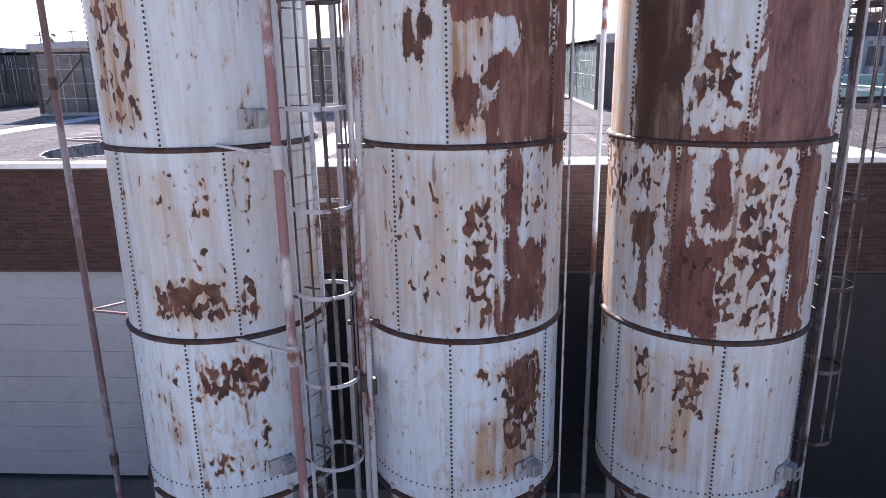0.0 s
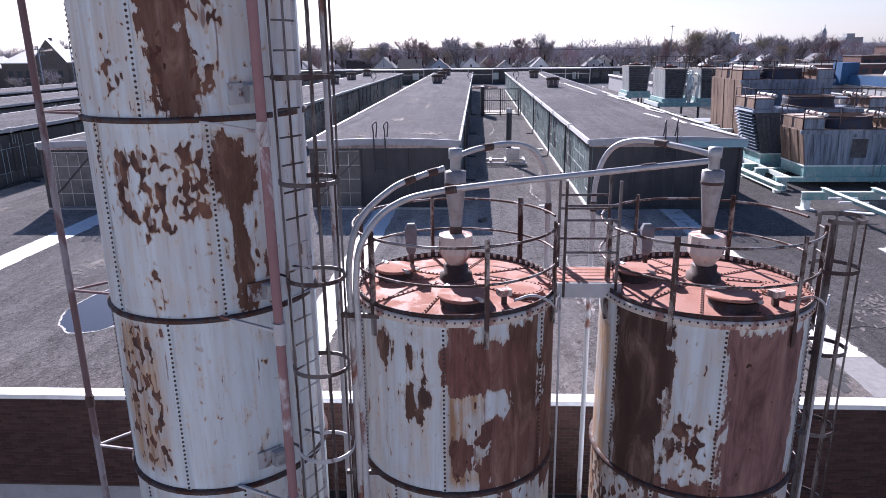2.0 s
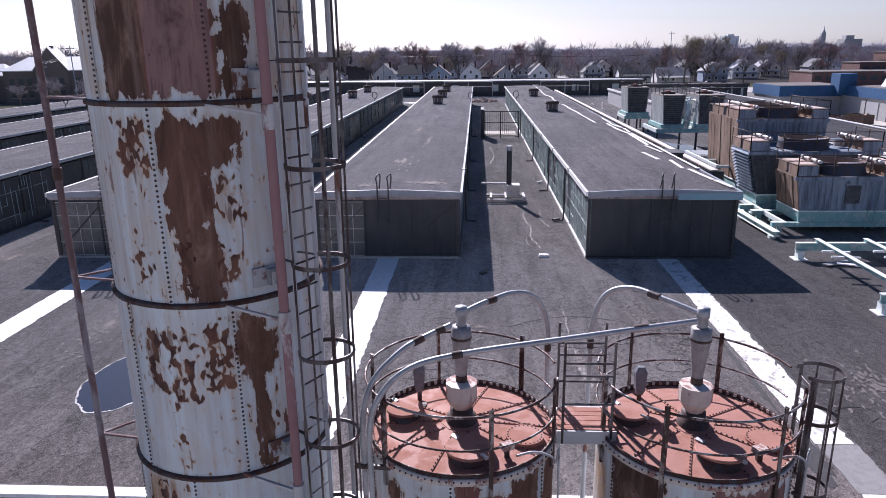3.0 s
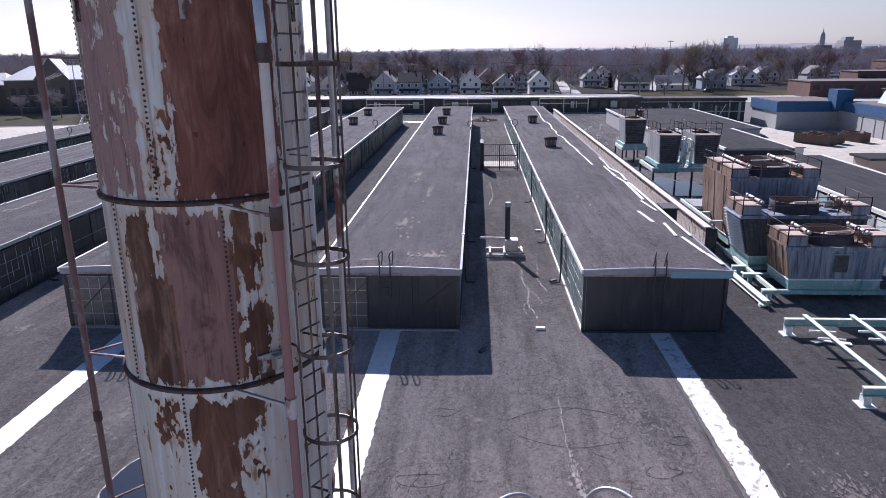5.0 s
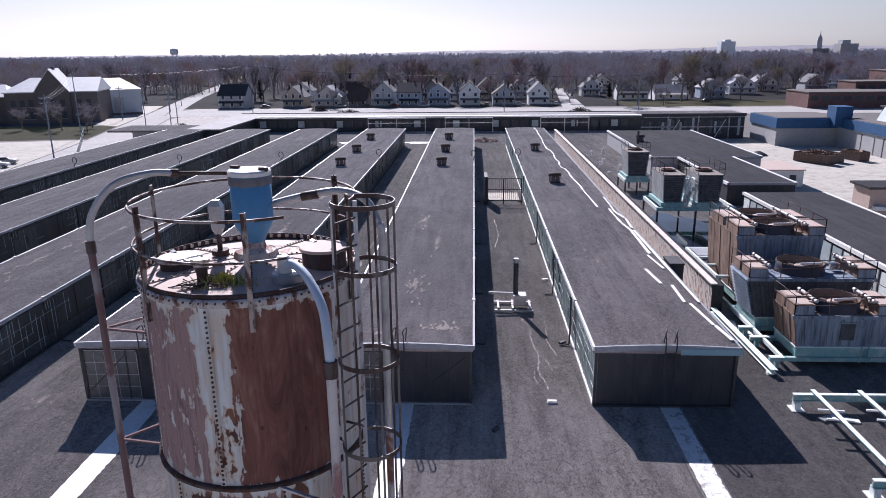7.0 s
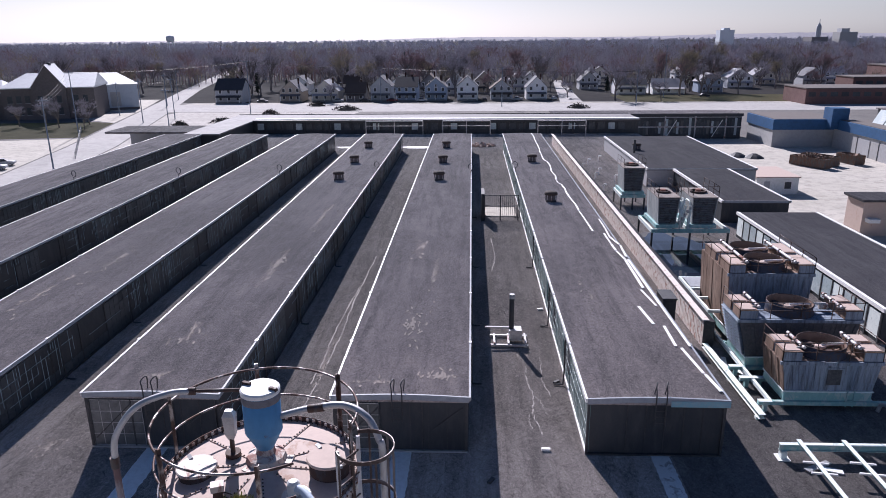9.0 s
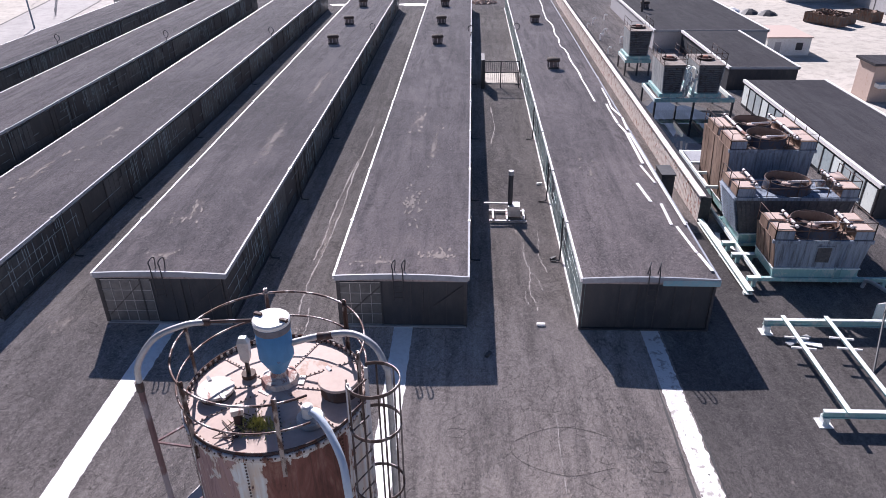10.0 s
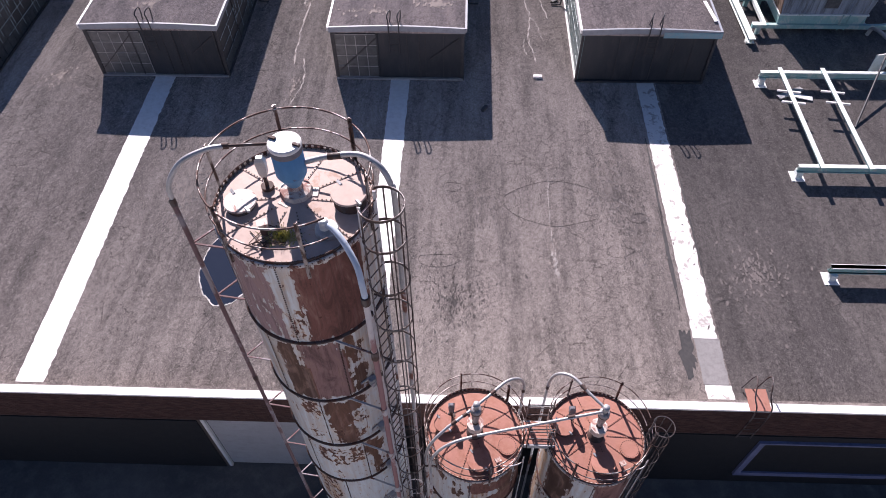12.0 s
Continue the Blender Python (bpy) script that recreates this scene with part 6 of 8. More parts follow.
def cooling_tower(label, x0, x1, y0, y1, z0, z1, flare, fans, wood, side, hatch=True, boards=22):
    """A wooden cooling tower: teal basin, flared boarded body, plank deck with fan shrouds, motors and rails."""
    t = thing("cooling_tower", label, "cooling tower", "cooling towers")
    part("basin", Shape().box(x0, x1, y0, y1, z0, z0 + 0.5), TEAL, t, "teal painted basin")
    part("basin_rim", Shape().box(x0 - 0.06, x1 + 0.06, y0 - 0.06, y1 + 0.06, z0 + 0.5, z0 + 0.56), PALE_TEAL, t)
    b, c = z0 + 0.56, z1
    f = flare
    part("core", Shape().add([(x0 + .15, y0 + .12, b), (x1 - .15, y0 + .12, b), (x1 - .15, y1 - .12, b), (x0 + .15, y1 - .12, b),
                              (x0 - f + .1, y0 + .12, c), (x1 + f - .1, y0 + .12, c), (x1 + f - .1, y1 - .12, c), (x0 - f + .1, y1 - .12, c)],
                             [(0, 1, 5, 4), (1, 2, 6, 5), (2, 3, 7, 6), (3, 0, 4, 7), (4, 5, 6, 7)]), LOUVRE, t)
    flared_wall(t, "board", (x0, y0 + .06, b), (x1, y0 + .06, b), (x0 - f, y0 + .06, c), (x1 + f, y0 + .06, c), wood, boards)
    if side == "boards":
        flared_wall(t, "board", (x0, y1, b), (x0, y0, b), (x0 - f, y1, c), (x0 - f, y0, c), WOOD_TAN, 9)
    else:
        for i in range(13):
            k = (i + .5) / 13
            x = x0 - f * k - 0.02
            z = b + (c - b) * k
            part("louvre", Shape().add([(x - .12, y0 + .15, z - .06), (x - .12, y1 - .15, z - .06), (x + .08, y1 - .15, z + .05), (x + .08, y0 + .15, z + .05),
                                        (x - .12, y0 + .15, z - .04), (x - .12, y1 - .15, z - .04), (x + .08, y1 - .15, z + .07), (x + .08, y0 + .15, z + .07)],
                                       [(0, 1, 2, 3), (7, 6, 5, 4), (0, 4, 5, 1), (3, 2, 6, 7), (0, 3, 7, 4), (1, 5, 6, 2)]), WOOD_GREY, t)
    part("top_beam", Shape().box(x0 - f - .08, x1 + f + .08, y0 - .02, y0 + .12, c - .16, c + .02), WOOD_GREY, t)
    n = 12
    for i in range(n):
        ya, yb = y0 + .13 + (y1 - y0 - .26) * i / n, y0 + .13 + (y1 - y0 - .26) * (i + .94) / n
        part("deck_plank", Shape().box(x0 - f, x1 + f, ya, yb, c, c + .05), DECK_RUST if wood is WOOD_GREY else WOOD_GREY, t)
    if hatch:
        xm = (x0 + x1) / 2 + .2
        part("hatch", Shape().box(xm - .35, xm + .35, y0 + .0, y0 + .03, b + .35, b + 1.25), LOUVRE, t, "dark access opening")
        part("hatch_frame", Shape().box(xm - .43, xm + .43, y0 - .03, y0 + .02, b + 1.25, b + 1.33), WOOD_GREY, t)
    for fx, fy, r in fans:
        sh = part("fan_shroud", Shape().lathe(fx, fy, [(r + .14, c + .05), (r + .05, c + .35), (r + .08, c + .60), (r + .03, c + .62)], 32), SHROUD_BLUE, t, "dull navy fan shroud")
        part("lining", Shape().lathe(fx, fy, [(r + .03, c + .62), (r, c + .35), (r + .06, c + .06)], 32), DECK_RUST, sh, "rust-brown inside of the shroud")
        part("rim", Shape().ring(fx, fy, c + .62, r + .055, .03, 32, 6), RUST_DARK, sh)
        part("fan_hub", Shape().drum(fx, fy, c + .05, c + .42, .28, 16, .05), RUST_PALE, t)
        for k in range(4):
            q = on_circle(fx, fy, r - .1, 30 + 90 * k, c + .3)
            part("fan_blade", Shape().bar((fx, fy, c + .3), q, .28, .03), RUST_DARK, t)
        part("drive_shaft", Shape().tube([(fx, fy, c + .45), (fx + r + .9, fy + .05, c + .5)], .07, 8), CAPWHITE, t)
        part("motor", Shape().tube([(fx + r + .55, fy + .05, c + .32), (fx + r + 1.0, fy + .05, c + .32)], .19, 12), CREAM, t)
    # distribution boxes along both sides, tan outside and grey in front, with flanged headers
    k = max(2, int((y1 - y0) / 2.6))
    for xa, xb in ((x0 - f, x0 - f + 1.0), (x1 + f - 1.0, x1 + f)):
        for i in range(k):
            ya, yb = y0 + .06 + (y1 - y0 - .1) * i / k, y0 + .06 + (y1 - y0 - .1) * (i + .8) / k
            bx = part("side_box", Shape().box(xa, xb, ya, yb, c + .05, c + .58), WOOD_TAN, t, "tan boarded distribution box")
            part("front_plate", Shape().box(xa + .04, xb - .02, ya - .02, ya, c + .06, c + .55), WOOD_GREY, bx)
            part("lid", Shape().box(xa + .1, xb - .1, ya + .1, yb - .06, c + .58, c + .61), RUST_PALE, bx)
        xh = xb + .12 if xa < x0 else xa - .12
        part("header_pipe", Shape().tube([(xh, y0 + .25, c + .70), (xh, y1 - .3, c + .70)], .09, 12), GALV_RUST, t, "rust-streaked pale header pipe")
        for i in range(3):
            y = y0 + .5 + (y1 - y0 - 1.1) * i / 2
            part("flange", Shape().tube([(xh, y - .04, c + .70), (xh, y + .04, c + .70)], .13, 12), RUST_DARK, t)
            part("branch", Shape().tube(arc([(xh, y, c + .66), (xh - .12, y, c + .62), (xh - .3 if xa < x0 else xh + .3, y, c + .60)], 4), .07, 8), CREAM, t)
    rj = random.Random(int(x0 * 7))
    for i in range(7):
        part("debris", Shape().block(pose(rj.uniform(x0, x1), rj.uniform(y0 + .3, y1 - .3), c + .10 + .02 * (i % 3), 0, 0, rj.uniform(0, 180)), rj.uniform(.4, 1.1), rj.uniform(.1, .3), .06), (RUST_DARK, WOOD_TAN, RUST_PALE)[i % 3], t)
    rail_run(t, [(x0 - f, y1), (x0 - f, y0 + .05), (x1 + f, y0 + .05), (x1 + f, y1)], c + .05)
    part("step_ladder", Shape().bar((x1 - 1.3, y0 - .1, z0 - .3), (x1 - 1.3, y0 - .1, z0 + .6), .05).bar((x1 - .95, y0 - .1, z0 - .3), (x1 - .95, y0 - .1, z0 + .6), .05)
         .bar((x1 - 1.3, y0 - .1, z0 + .05), (x1 - .95, y0 - .1, z0 + .05), .05), TEAL, t)
    return t


cooling_tower("grey boarded cooling tower on a teal basin, rusty fan deck", 15.68, 20.2, 33.75, 36.3, 7.2, 9.4, 0.28, [(17.85, 35.0, 1.15)], WOOD_GREY, "boards", True, 30)
cooling_tower("dark weathered cooling tower with a louvred side", 15.2, 20.85, 37.75, 40.6, 7.2, 10.05, 0.6, [(17.9, 39.1, 1.2)], LOUVRE, "louvres", False, 26)
cooling_tower("large boarded cooling tower with rusty fans and rails", 15.55, 20.3, 41.9, 47.2, 7.2, 11.38, 0.22, [(17.9, 43.2, 1.15), (17.9, 45.8, 1.15)], WOOD_GREY, "boards", True, 28)


BLADE = rusty("weathered_louvre_blade", (0.17, 0.18, 0.20), (0.07, 0.06, 0.06), (0.12, 0.10, 0.09), 0.45, 1.5)


TOWER_SIDE = stained("streaked_tower_panel", (0.30, 0.32, 0.33), (0.42, 0.43, 0.43), (0.13, 0.13, 0.135), 2.2, 0.85, 30, 0, 0.15, (1, 1, 0.12))
TOWER_TOP = stained("grimy_tower_top", (0.34, 0.31, 0.29), (0.24, 0.20, 0.18), (0.14, 0.10, 0.085), 1.5, 0.9, 20)


def louvred_tower(label, x0, x1, y0, y1, z0, z1, f):
    """A tall box tower with louvred ends, solid pale sides and a railed top."""
    t = thing("cooling_tower", label, "cooling tower", "louvred cooling towers")
    part("core", Shape().add([(x0 + .06, y0 + .12, z0), (x1 - .06, y0 + .12, z0), (x1 - .06, y1, z0), (x0 + .06, y1, z0),
                              (x0 - f + .06, y0 - f + .12, z1), (x1 + f - .06, y0 - f + .12, z1), (x1 + f - .06, y1, z1), (x0 - f + .06, y1, z1)],
                             [(0, 1, 5, 4), (1, 2, 6, 5), (2, 3, 7, 6), (3, 0, 4, 7), (4, 5, 6, 7)]), LOUVRE, t)
    for i in range(14):
        k = (i + .4) / 14
        z, xa, xb, y = z0 + (z1 - z0) * k, x0 - f * k + .1, x1 + f * k - .1, y0 - f * k
        part("louvre", Shape().add([(xa, y - .02, z - .02), (xb, y - .02, z - .02), (xb, y + .10, z + .03), (xa, y + .10, z + .03), (xa, y - .02, z + .01), (xb, y - .02, z + .01), (xb, y + .10, z + .06), (xa, y + .10, z + .06)],
                                   [(3, 2, 1, 0), (4, 5, 6, 7), (0, 1, 5, 4), (2, 3, 7, 6), (1, 2, 6, 5), (3, 0, 4, 7)]), BLADE, t)
    for sx, xx, ff in ((-1, x0, -f), (1, x1, f)):
        v = [(xx, y0, z0), (xx, y1, z0), (xx + ff, y1, z1), (xx + ff, y0 - f, z1)]
        v += [(a + .08 * sx * -1, b, c) for a, b, c in v]
        part("side_wall", Shape().add(v, [(0, 1, 2, 3), (7, 6, 5, 4), (0, 3, 7, 4), (1, 0, 4, 5), (2, 1, 5, 6), (3, 2, 6, 7)]), TOWER_SIDE, t)
    part("top", Shape().box(x0 - f, x1 + f, y0 - f, y1, z1, z1 + .1), TOWER_TOP, t)
    part("fan_ring", Shape().ring((x0 + x1) / 2, (y0 + y1) / 2, z1 + .2, (x1 - x0) * .36, .1, 28, 6), RUST_DARK, t)
    part("fan_hub", Shape().drum((x0 + x1) / 2, (y0 + y1) / 2, z1 + .1, z1 + .4, .25, 14, .03), RUST_RED, t)
    rail_run(t, [(x0 - f, y1), (x0 - f, y0 - f), (x1 + f, y0 - f), (x1 + f, y1)], z1 + .1)
    part("basin", Shape().box(x0 - .25, x1 + .25, y0 - .25, y1 + .2, z0 - .35, z0), TEAL, t, "teal painted basin")
    return t


louvred_tower("tall louvred cooling tower with pale metal sides", 16.5, 18.1, 62.9, 67.0, 8.95, 11.4, 0.2)
louvred_tower("tall louvred cooling tower with pale metal sides", 19.6, 21.5, 62.9, 67.0, 8.95, 11.4, 0.2)
louvred_tower("tall louvred cooling tower with pale metal sides", 16.6, 18.6, 78.2, 81.5, 8.7, 11.3, 0.2)
for xa, xb, ya, yb, zt in ((15.8, 22.9, 62.3, 67.6, 8.6), (16.2, 19.0, 77.8, 82.0, 8.35)):
    t = thing("tower_platform", "teal steel platform carrying louvred towers", "platform", "tower platforms")
    for y in (ya, yb - .2):
        part("beam", Shape().box(xa, xb, y, y + .2, zt - .34, zt), TEAL, t)
    for i in range(5):
        x = xa + (xb - xa - .2) * i / 4
        part("cross_beam", Shape().box(x, x + .2, ya + .2, yb - .2, zt - .33, zt - .004), PALE_TEAL, t)
        for y in (ya + .02, yb - .18) if i % 2 == 0 else ():
            part("leg", Shape().box(x + .02, x + .18, y, y + .16, DECK_Z, zt - .34), MUNTIN, t)
t = thing("pipework", "tangle of pale green pipes and valves between the towers", "pipes")
rp = random.Random(8)
for i in range(11):
    x = 18.35 + rp.uniform(0, 1.0)
    pts = [(x, 62.8 + rp.uniform(0, 1), 8.5), (x, 62.9, 9.4 + rp.uniform(0, .8)), (x + rp.uniform(-.4, .4), 63.2, 10.6 + rp.uniform(0, .7)), (x + rp.uniform(-.6, .6), 64.2, 11.0)]
    part("pipe", Shape().tube(arc(pts, 5), .07, 8), PALE_TEAL, t)
for i in range(5):
    part("valve", Shape().drum(18.4 + .22 * i, 62.7, 9.0 + .35 * i, 9.3 + .35 * i, .13, 10), GALV, t)

# beam grillages that once carried further towers
def grillage(label, x0, x1, y0, y1, z, rails, feet, mat=PALE_TEAL):
    t = thing("steel_grillage", label, "steel frame", "empty tower frames")
    for y in (y0, y1):
        w = part("cross_beam", Shape().box(x0, x1, y - .03, y + .03, z - .30, z - .02), TEAL, t)
        part("top_flange", Shape().box(x0, x1, y - .10, y + .10, z - .02, z + .012), PALE_TEAL, w, "chalky white top flange")
        part("bottom_flange", Shape().box(x0, x1, y - .10, y + .10, z - .33, z - .30), TEAL, w)
    for x in rails:
        w = part("rail_beam", Shape().box(x - .03, x + .03, y0 - .3, y1 + .1, z + .012, z + .16), TEAL, t)
        part("top_flange", Shape().box(x - .10, x + .10, y0 - .3, y1 + .1, z + .16, z + .185), mat, w, "chalky white top flange")
        for k in (1.5, 2.3):
            part("stub", Shape().bar((x - .5, y1 - k, z + .05), (x + .55, y1 - k - .15, z + .05), .08), CAPWHITE, t)
    for x, y in feet:
        part("foot", Shape().box(x - .13, x + .13, y - .16, y + .16, DECK_Z, z - .33), PALE_TEAL, t)
        part("pad", Shape().box(x - .28, x + .28, y - .3, y + .3, DECK_Z, DECK_Z + .04), STRIP, t)
    return t


grillage("chalky teal steel beam frame standing on the roof deck", 13.72, 21.5, 22.95, 29.45, 7.33, (14.6, 16.65), ((13.9, 23.0), (13.9, 29.4), (20.6, 23.0), (20.6, 29.4)))
grillage("chalky teal steel beam frame standing on the roof deck", 13.4, 21.5, 17.5, 17.52, 7.33, (), ((13.6, 17.45), (20.6, 17.5)))
t = thing("steel_beam", "long pale green steel beam on low feet beside the hall", "beam")
part("web", Shape().bar((14.22, 32.6, 6.87), (14.05, 41.2, 6.87), .05, .22), TEAL, t)
part("flange", Shape().bar((14.22, 32.6, 6.985), (14.05, 41.2, 6.985), .34, .03), PALE_TEAL, t, "chalky white flange")
part("flange", Shape().bar((14.22, 32.6, 6.75), (14.05, 41.2, 6.75), .34, .03), PALE_TEAL, t)
for y in (32.9, 37, 40.8):
    part("foot", Shape().box(14.0, 14.3, y - .12, y + .12, DECK_Z, 6.74), PALE_TEAL, t)
t = thing("tower_bearer", "teal bearer beams under the near cooling towers", "beam")
for xa, xb, y in ((14.4, 22.2, 33.6), (14.4, 16.0, 36.2), (14.3, 22.2, 37.6), (15.0, 22.2, 41.0), (15.0, 22.2, 46.8)):
    part("beam", Shape().box(xa, xb, y, y + .2, 6.98, 7.2), TEAL, t)
    part("top_flange", Shape().box(xa, xb, y - .05, y + .25, 7.2, 7.215) if xb < 17 else Shape().box(xa, 15.1, y - .05, y + .25, 7.2, 7.215), PALE_TEAL, t)
    for x in (xa + .3, xb - .6):
        part("foot", Shape().box(x, x + .2, y, y + .2, DECK_Z, 6.98), TEAL, t)
for x in (15.0, 16.4, 20.2):
    part("side_beam", Shape().box(x, x + .16, 33.8, 46.8, 6.99, 7.19), PALE_TEAL, t)
t = thing("catwalk", "pale green steel catwalk frame beside the screen wall", "catwalk")
for x in (14.66, 16.55):
    part("beam", Shape().box(x, x + .16, 43.0, 49.6, 8.3, 8.52), PALE_TEAL, t)
for y in (43.0, 45.4, 47.2, 49.44):
    part("cross_beam", Shape().box(14.82, 16.55, y, y + .16, 8.32, 8.5), PALE_TEAL, t)
for x in (14.74, 16.63):
    for y in (43.3, 49.2):
        part("post", Shape().box(x - .05, x + .05, y - .05, y + .05, DECK_Z, 8.3), MUNTIN, t)
part("plate", Shape().box(14.9, 16.5, 47.4, 49.4, 8.5, 8.53), GALV, t)
part("side_plate", Shape().box(16.72, 16.76, 46.6, 49.6, 8.3, 9.3), PALE_TEAL, t)
part("side_plate", Shape().box(16.72, 16.76, 43.2, 44.6, 8.3, 8.9), PALE_TEAL, t)
solid("vent_box", Shape().box(11.75, 12.6, 43.0, 44.6, DECK_Z, 9.2).box(11.7, 12.65, 42.95, 44.65, 9.2, 9.3), MUNTIN, "dark sheet metal vent box beside the hall", "vent")

# rubble of broken panels and pipes near the towers
for k, (x, y, l, a) in enumerate(((22.8, 34.6, 2.2, 10), (23.4, 33.8, 1.6, -30), (22.3, 33.0, 1.2, 60), (14.6, 39.2, 1.7, 75), (14.5, 38.4, 1.2, 20), (15.0, 38.0, 1.4, 110), (15.2, 28.7, 1.6, 30), (15.6, 28.4, 1.1, -15))):
    solid("scrap_board", Shape().block(pose(x, y, DECK_Z + .05 + .03 * (k % 3), 0, 3, a), l, .3, .05), STRIP if k % 2 else GALV, "loose pale board lying on the roof deck", "board", group="loose boards")
t = thing("bent_pipe", "thick bent white pipe lying beside the towers", "pipe")
part("tube", Shape().tube(arc([(20.5, 33.5, 6.75), (20.6, 33.3, 7.25), (20.8, 31.8, 7.5), (21.7, 29.8, 7.35), (22.6, 27.6, 7.0), (23.0, 26.6, 6.75)], 6), .10, 10), GALV, t)
part("end_plate", Shape().block(pose(20.0, 30.6, 7.12, 0, 0, 15), .9, .06, 1.0), CAPWHITE, t)
part("stay", Shape().tube([(20.75, 31.8, 8.15), (17.54, 26.27, 6.62)], .05, 8), MUNTIN, t)

# exhaust unit in the lane between the halls
t = thing("exhaust_unit", "dark exhaust stack on a skid in the lane between halls", "exhaust")
part("flue", Shape().tube([(1.9, 42.0, 6.9), (1.9, 42.0, 9.7)], .16, 14), MUNTIN, t, "black stack pipe")
part("stack_ring", Shape().tube([(1.9, 42.0, 9.62), (1.9, 42.0, 9.9)], .175, 14), GALV, t)
part("housing", Shape().box(1.75, 2.55, 41.6, 42.4, 6.85, 7.55), GALV, t)
part("boom", Shape().bar((0.2, 42.0, 7.62), (2.0, 42.0, 7.58), .12), GALV, t)
for y in (41.2, 42.7):
    part("skid", Shape().bar((.55, y, 6.72), (2.95, y - .1, 6.72), .14), GALV, t)
for x in (.8, 1.7, 2.8):
    part("cross_piece", Shape().bar((x, 41.2, 6.83), (x, 42.7, 6.83), .12), GALV_RUST, t)
t = thing("lane_gate", "dark steel gate frame across the lane", "gate")
for x in (.7, 2.4, 4.3):
    part("post", Shape().bar((x, 73, DECK_Z), (x, 73, 9.4), .12), MUNTIN, t)
for z in (7.0, 8.2, 9.35):
    part("rail", Shape().bar((.7, 73, z), (4.3, 73, z), .08), MUNTIN, t)
for i in range(16):
    part("bar", Shape().bar((.85 + .22 * i, 73, 7.0), (.85 + .22 * i, 73, 9.35), .03), MUNTIN, t)
part("side_panel", Shape().box(.35, .7, 72.5, 75.5, DECK_Z, 9.6), MUNTIN, t)
solid("concrete_pad", Shape().box(.7, 4.2, 74.5, 78.5, DECK_Z, DECK_Z + .12), CONCRETE, "pale concrete pad behind the gate", "pad")
heap = Shape()
rj = random.Random(44)
for i in range(90):
    d = rj.random() ** .6
    a = rj.uniform(0, 6.28)
    heap.block(pose(1.0 + 2.6 * d * math.cos(a), 126 + 1.6 * d * math.sin(a), DECK_Z + .1 + .6 * (1 - d) * rj.random(), rj.uniform(-40, 40), rj.uniform(-40, 40), rj.uniform(0, 180)), rj.uniform(.2, .7), rj.uniform(.15, .4), .2)
solid("rubble_heap", heap, RUST_PALE, "heap of reddish rubble at the lane's end", "rubble", kind="stuff")
for k, (x, y) in enumerate(((2.9, 29.7), (4.3, 47.5), (4.2, 36.5), (.2, 27.2))):
    solid("scrap_block", Shape().block(pose(x, y, DECK_Z + .06, 0, 0, 20 * k), .42, .16, .12), STRIP if k < 2 else MUNTIN, "small pale block lying on the deck", "block", group="loose blocks")
# thin wires sprawled on the deck
rw = random.Random(21)
WIRE = stained("thin_dark_wire", (0.05, 0.05, 0.05), (0.07, 0.065, 0.06), (0.1, 0.09, 0.08), 1, 0.6, 40)
for k, (x, y, r) in enumerate(((3.4, 21.0, 2.8), (-1.6, 18.0, .9), (5.6, 18.6, .7), (6.6, 20.4, .5), (-1.2, 22.0, .6), (9.4, 16.0, .8))):
    pts = [(x + r * rw.uniform(.6, 1) * math.cos(a), y + r * rw.uniform(.5, 1) * .6 * math.sin(a), DECK_Z + .012) for a in [j * .9 + k for j in range(7)]]
    solid("loose_wire", Shape().tube(arc(pts, 6), .007, 4), WIRE, "thin dark wire lying on the roof deck", "wire", group="loose wires")
# ladder head at the parapet
t = thing("roof_ladder", "rusted ladder head with looped rails over the parapet", "ladder")
for x in (9.05, 9.55):
    part("loop", Shape().tube(arc([(x, WALL_Y - .18, 5.2), (x, WALL_Y - .18, 7.2), (x - .12, WALL_Y + .1, 7.75), (x, WALL_Y + .6, 8.0), (x + .12, WALL_Y + .95, 7.6), (x, WALL_Y + 1.0, 6.7)], 5), .025, 6), LADDER_RUST, t)
part("step_plate", Shape().box(8.95, 9.65, WALL_Y - .06, WALL_Y + .75, 7.09, 7.12), RUST_RED, t)
for i in range(6):
    part("rung", Shape().tube([(9.05, WALL_Y - .18, 5.3 + .3 * i), (9.55, WALL_Y - .18, 5.3 + .3 * i)], .014, 6), LADDER_RUST, t)

# ---- yards, streets and neighbourhood ----
ASPHALT_PALE = stained("sun_bleached_asphalt", (0.40, 0.382, 0.37), (0.47, 0.448, 0.435), (0.31, 0.295, 0.285), 0.25, 0.95, 6)
DIRT = stained("pale_dry_dirt", (0.42, 0.39, 0.365), (0.52, 0.485, 0.455), (0.24, 0.22, 0.20), 0.3, 0.95, 6)
GRASS = stained("winter_grass", (0.20, 0.175, 0.085), (0.25, 0.215, 0.11), (0.16, 0.15, 0.075), 0.2, 0.95, 8, matt=True)
LITTER = stained("leaf_litter", (0.095, 0.085, 0.082), (0.13, 0.115, 0.105), (0.07, 0.065, 0.065), 0.05, 0.95, 4, matt=True)
BARK = stained("bare_bark", (0.21, 0.19, 0.195), (0.26, 0.235, 0.235), (0.16, 0.145, 0.15), 0.3, 0.95, 10, matt=True)
TWIG = stained("bare_twigs", (0.45, 0.425, 0.475), (0.52, 0.49, 0.53), (0.37, 0.35, 0.40), 0.08, 0.95, 6, matt=True)
TWIG_RED = stained("reddish_twigs", (0.38, 0.26, 0.27), (0.42, 0.30, 0.30), (0.32, 0.22, 0.23), 0.1, 0.95, 6, matt=True)
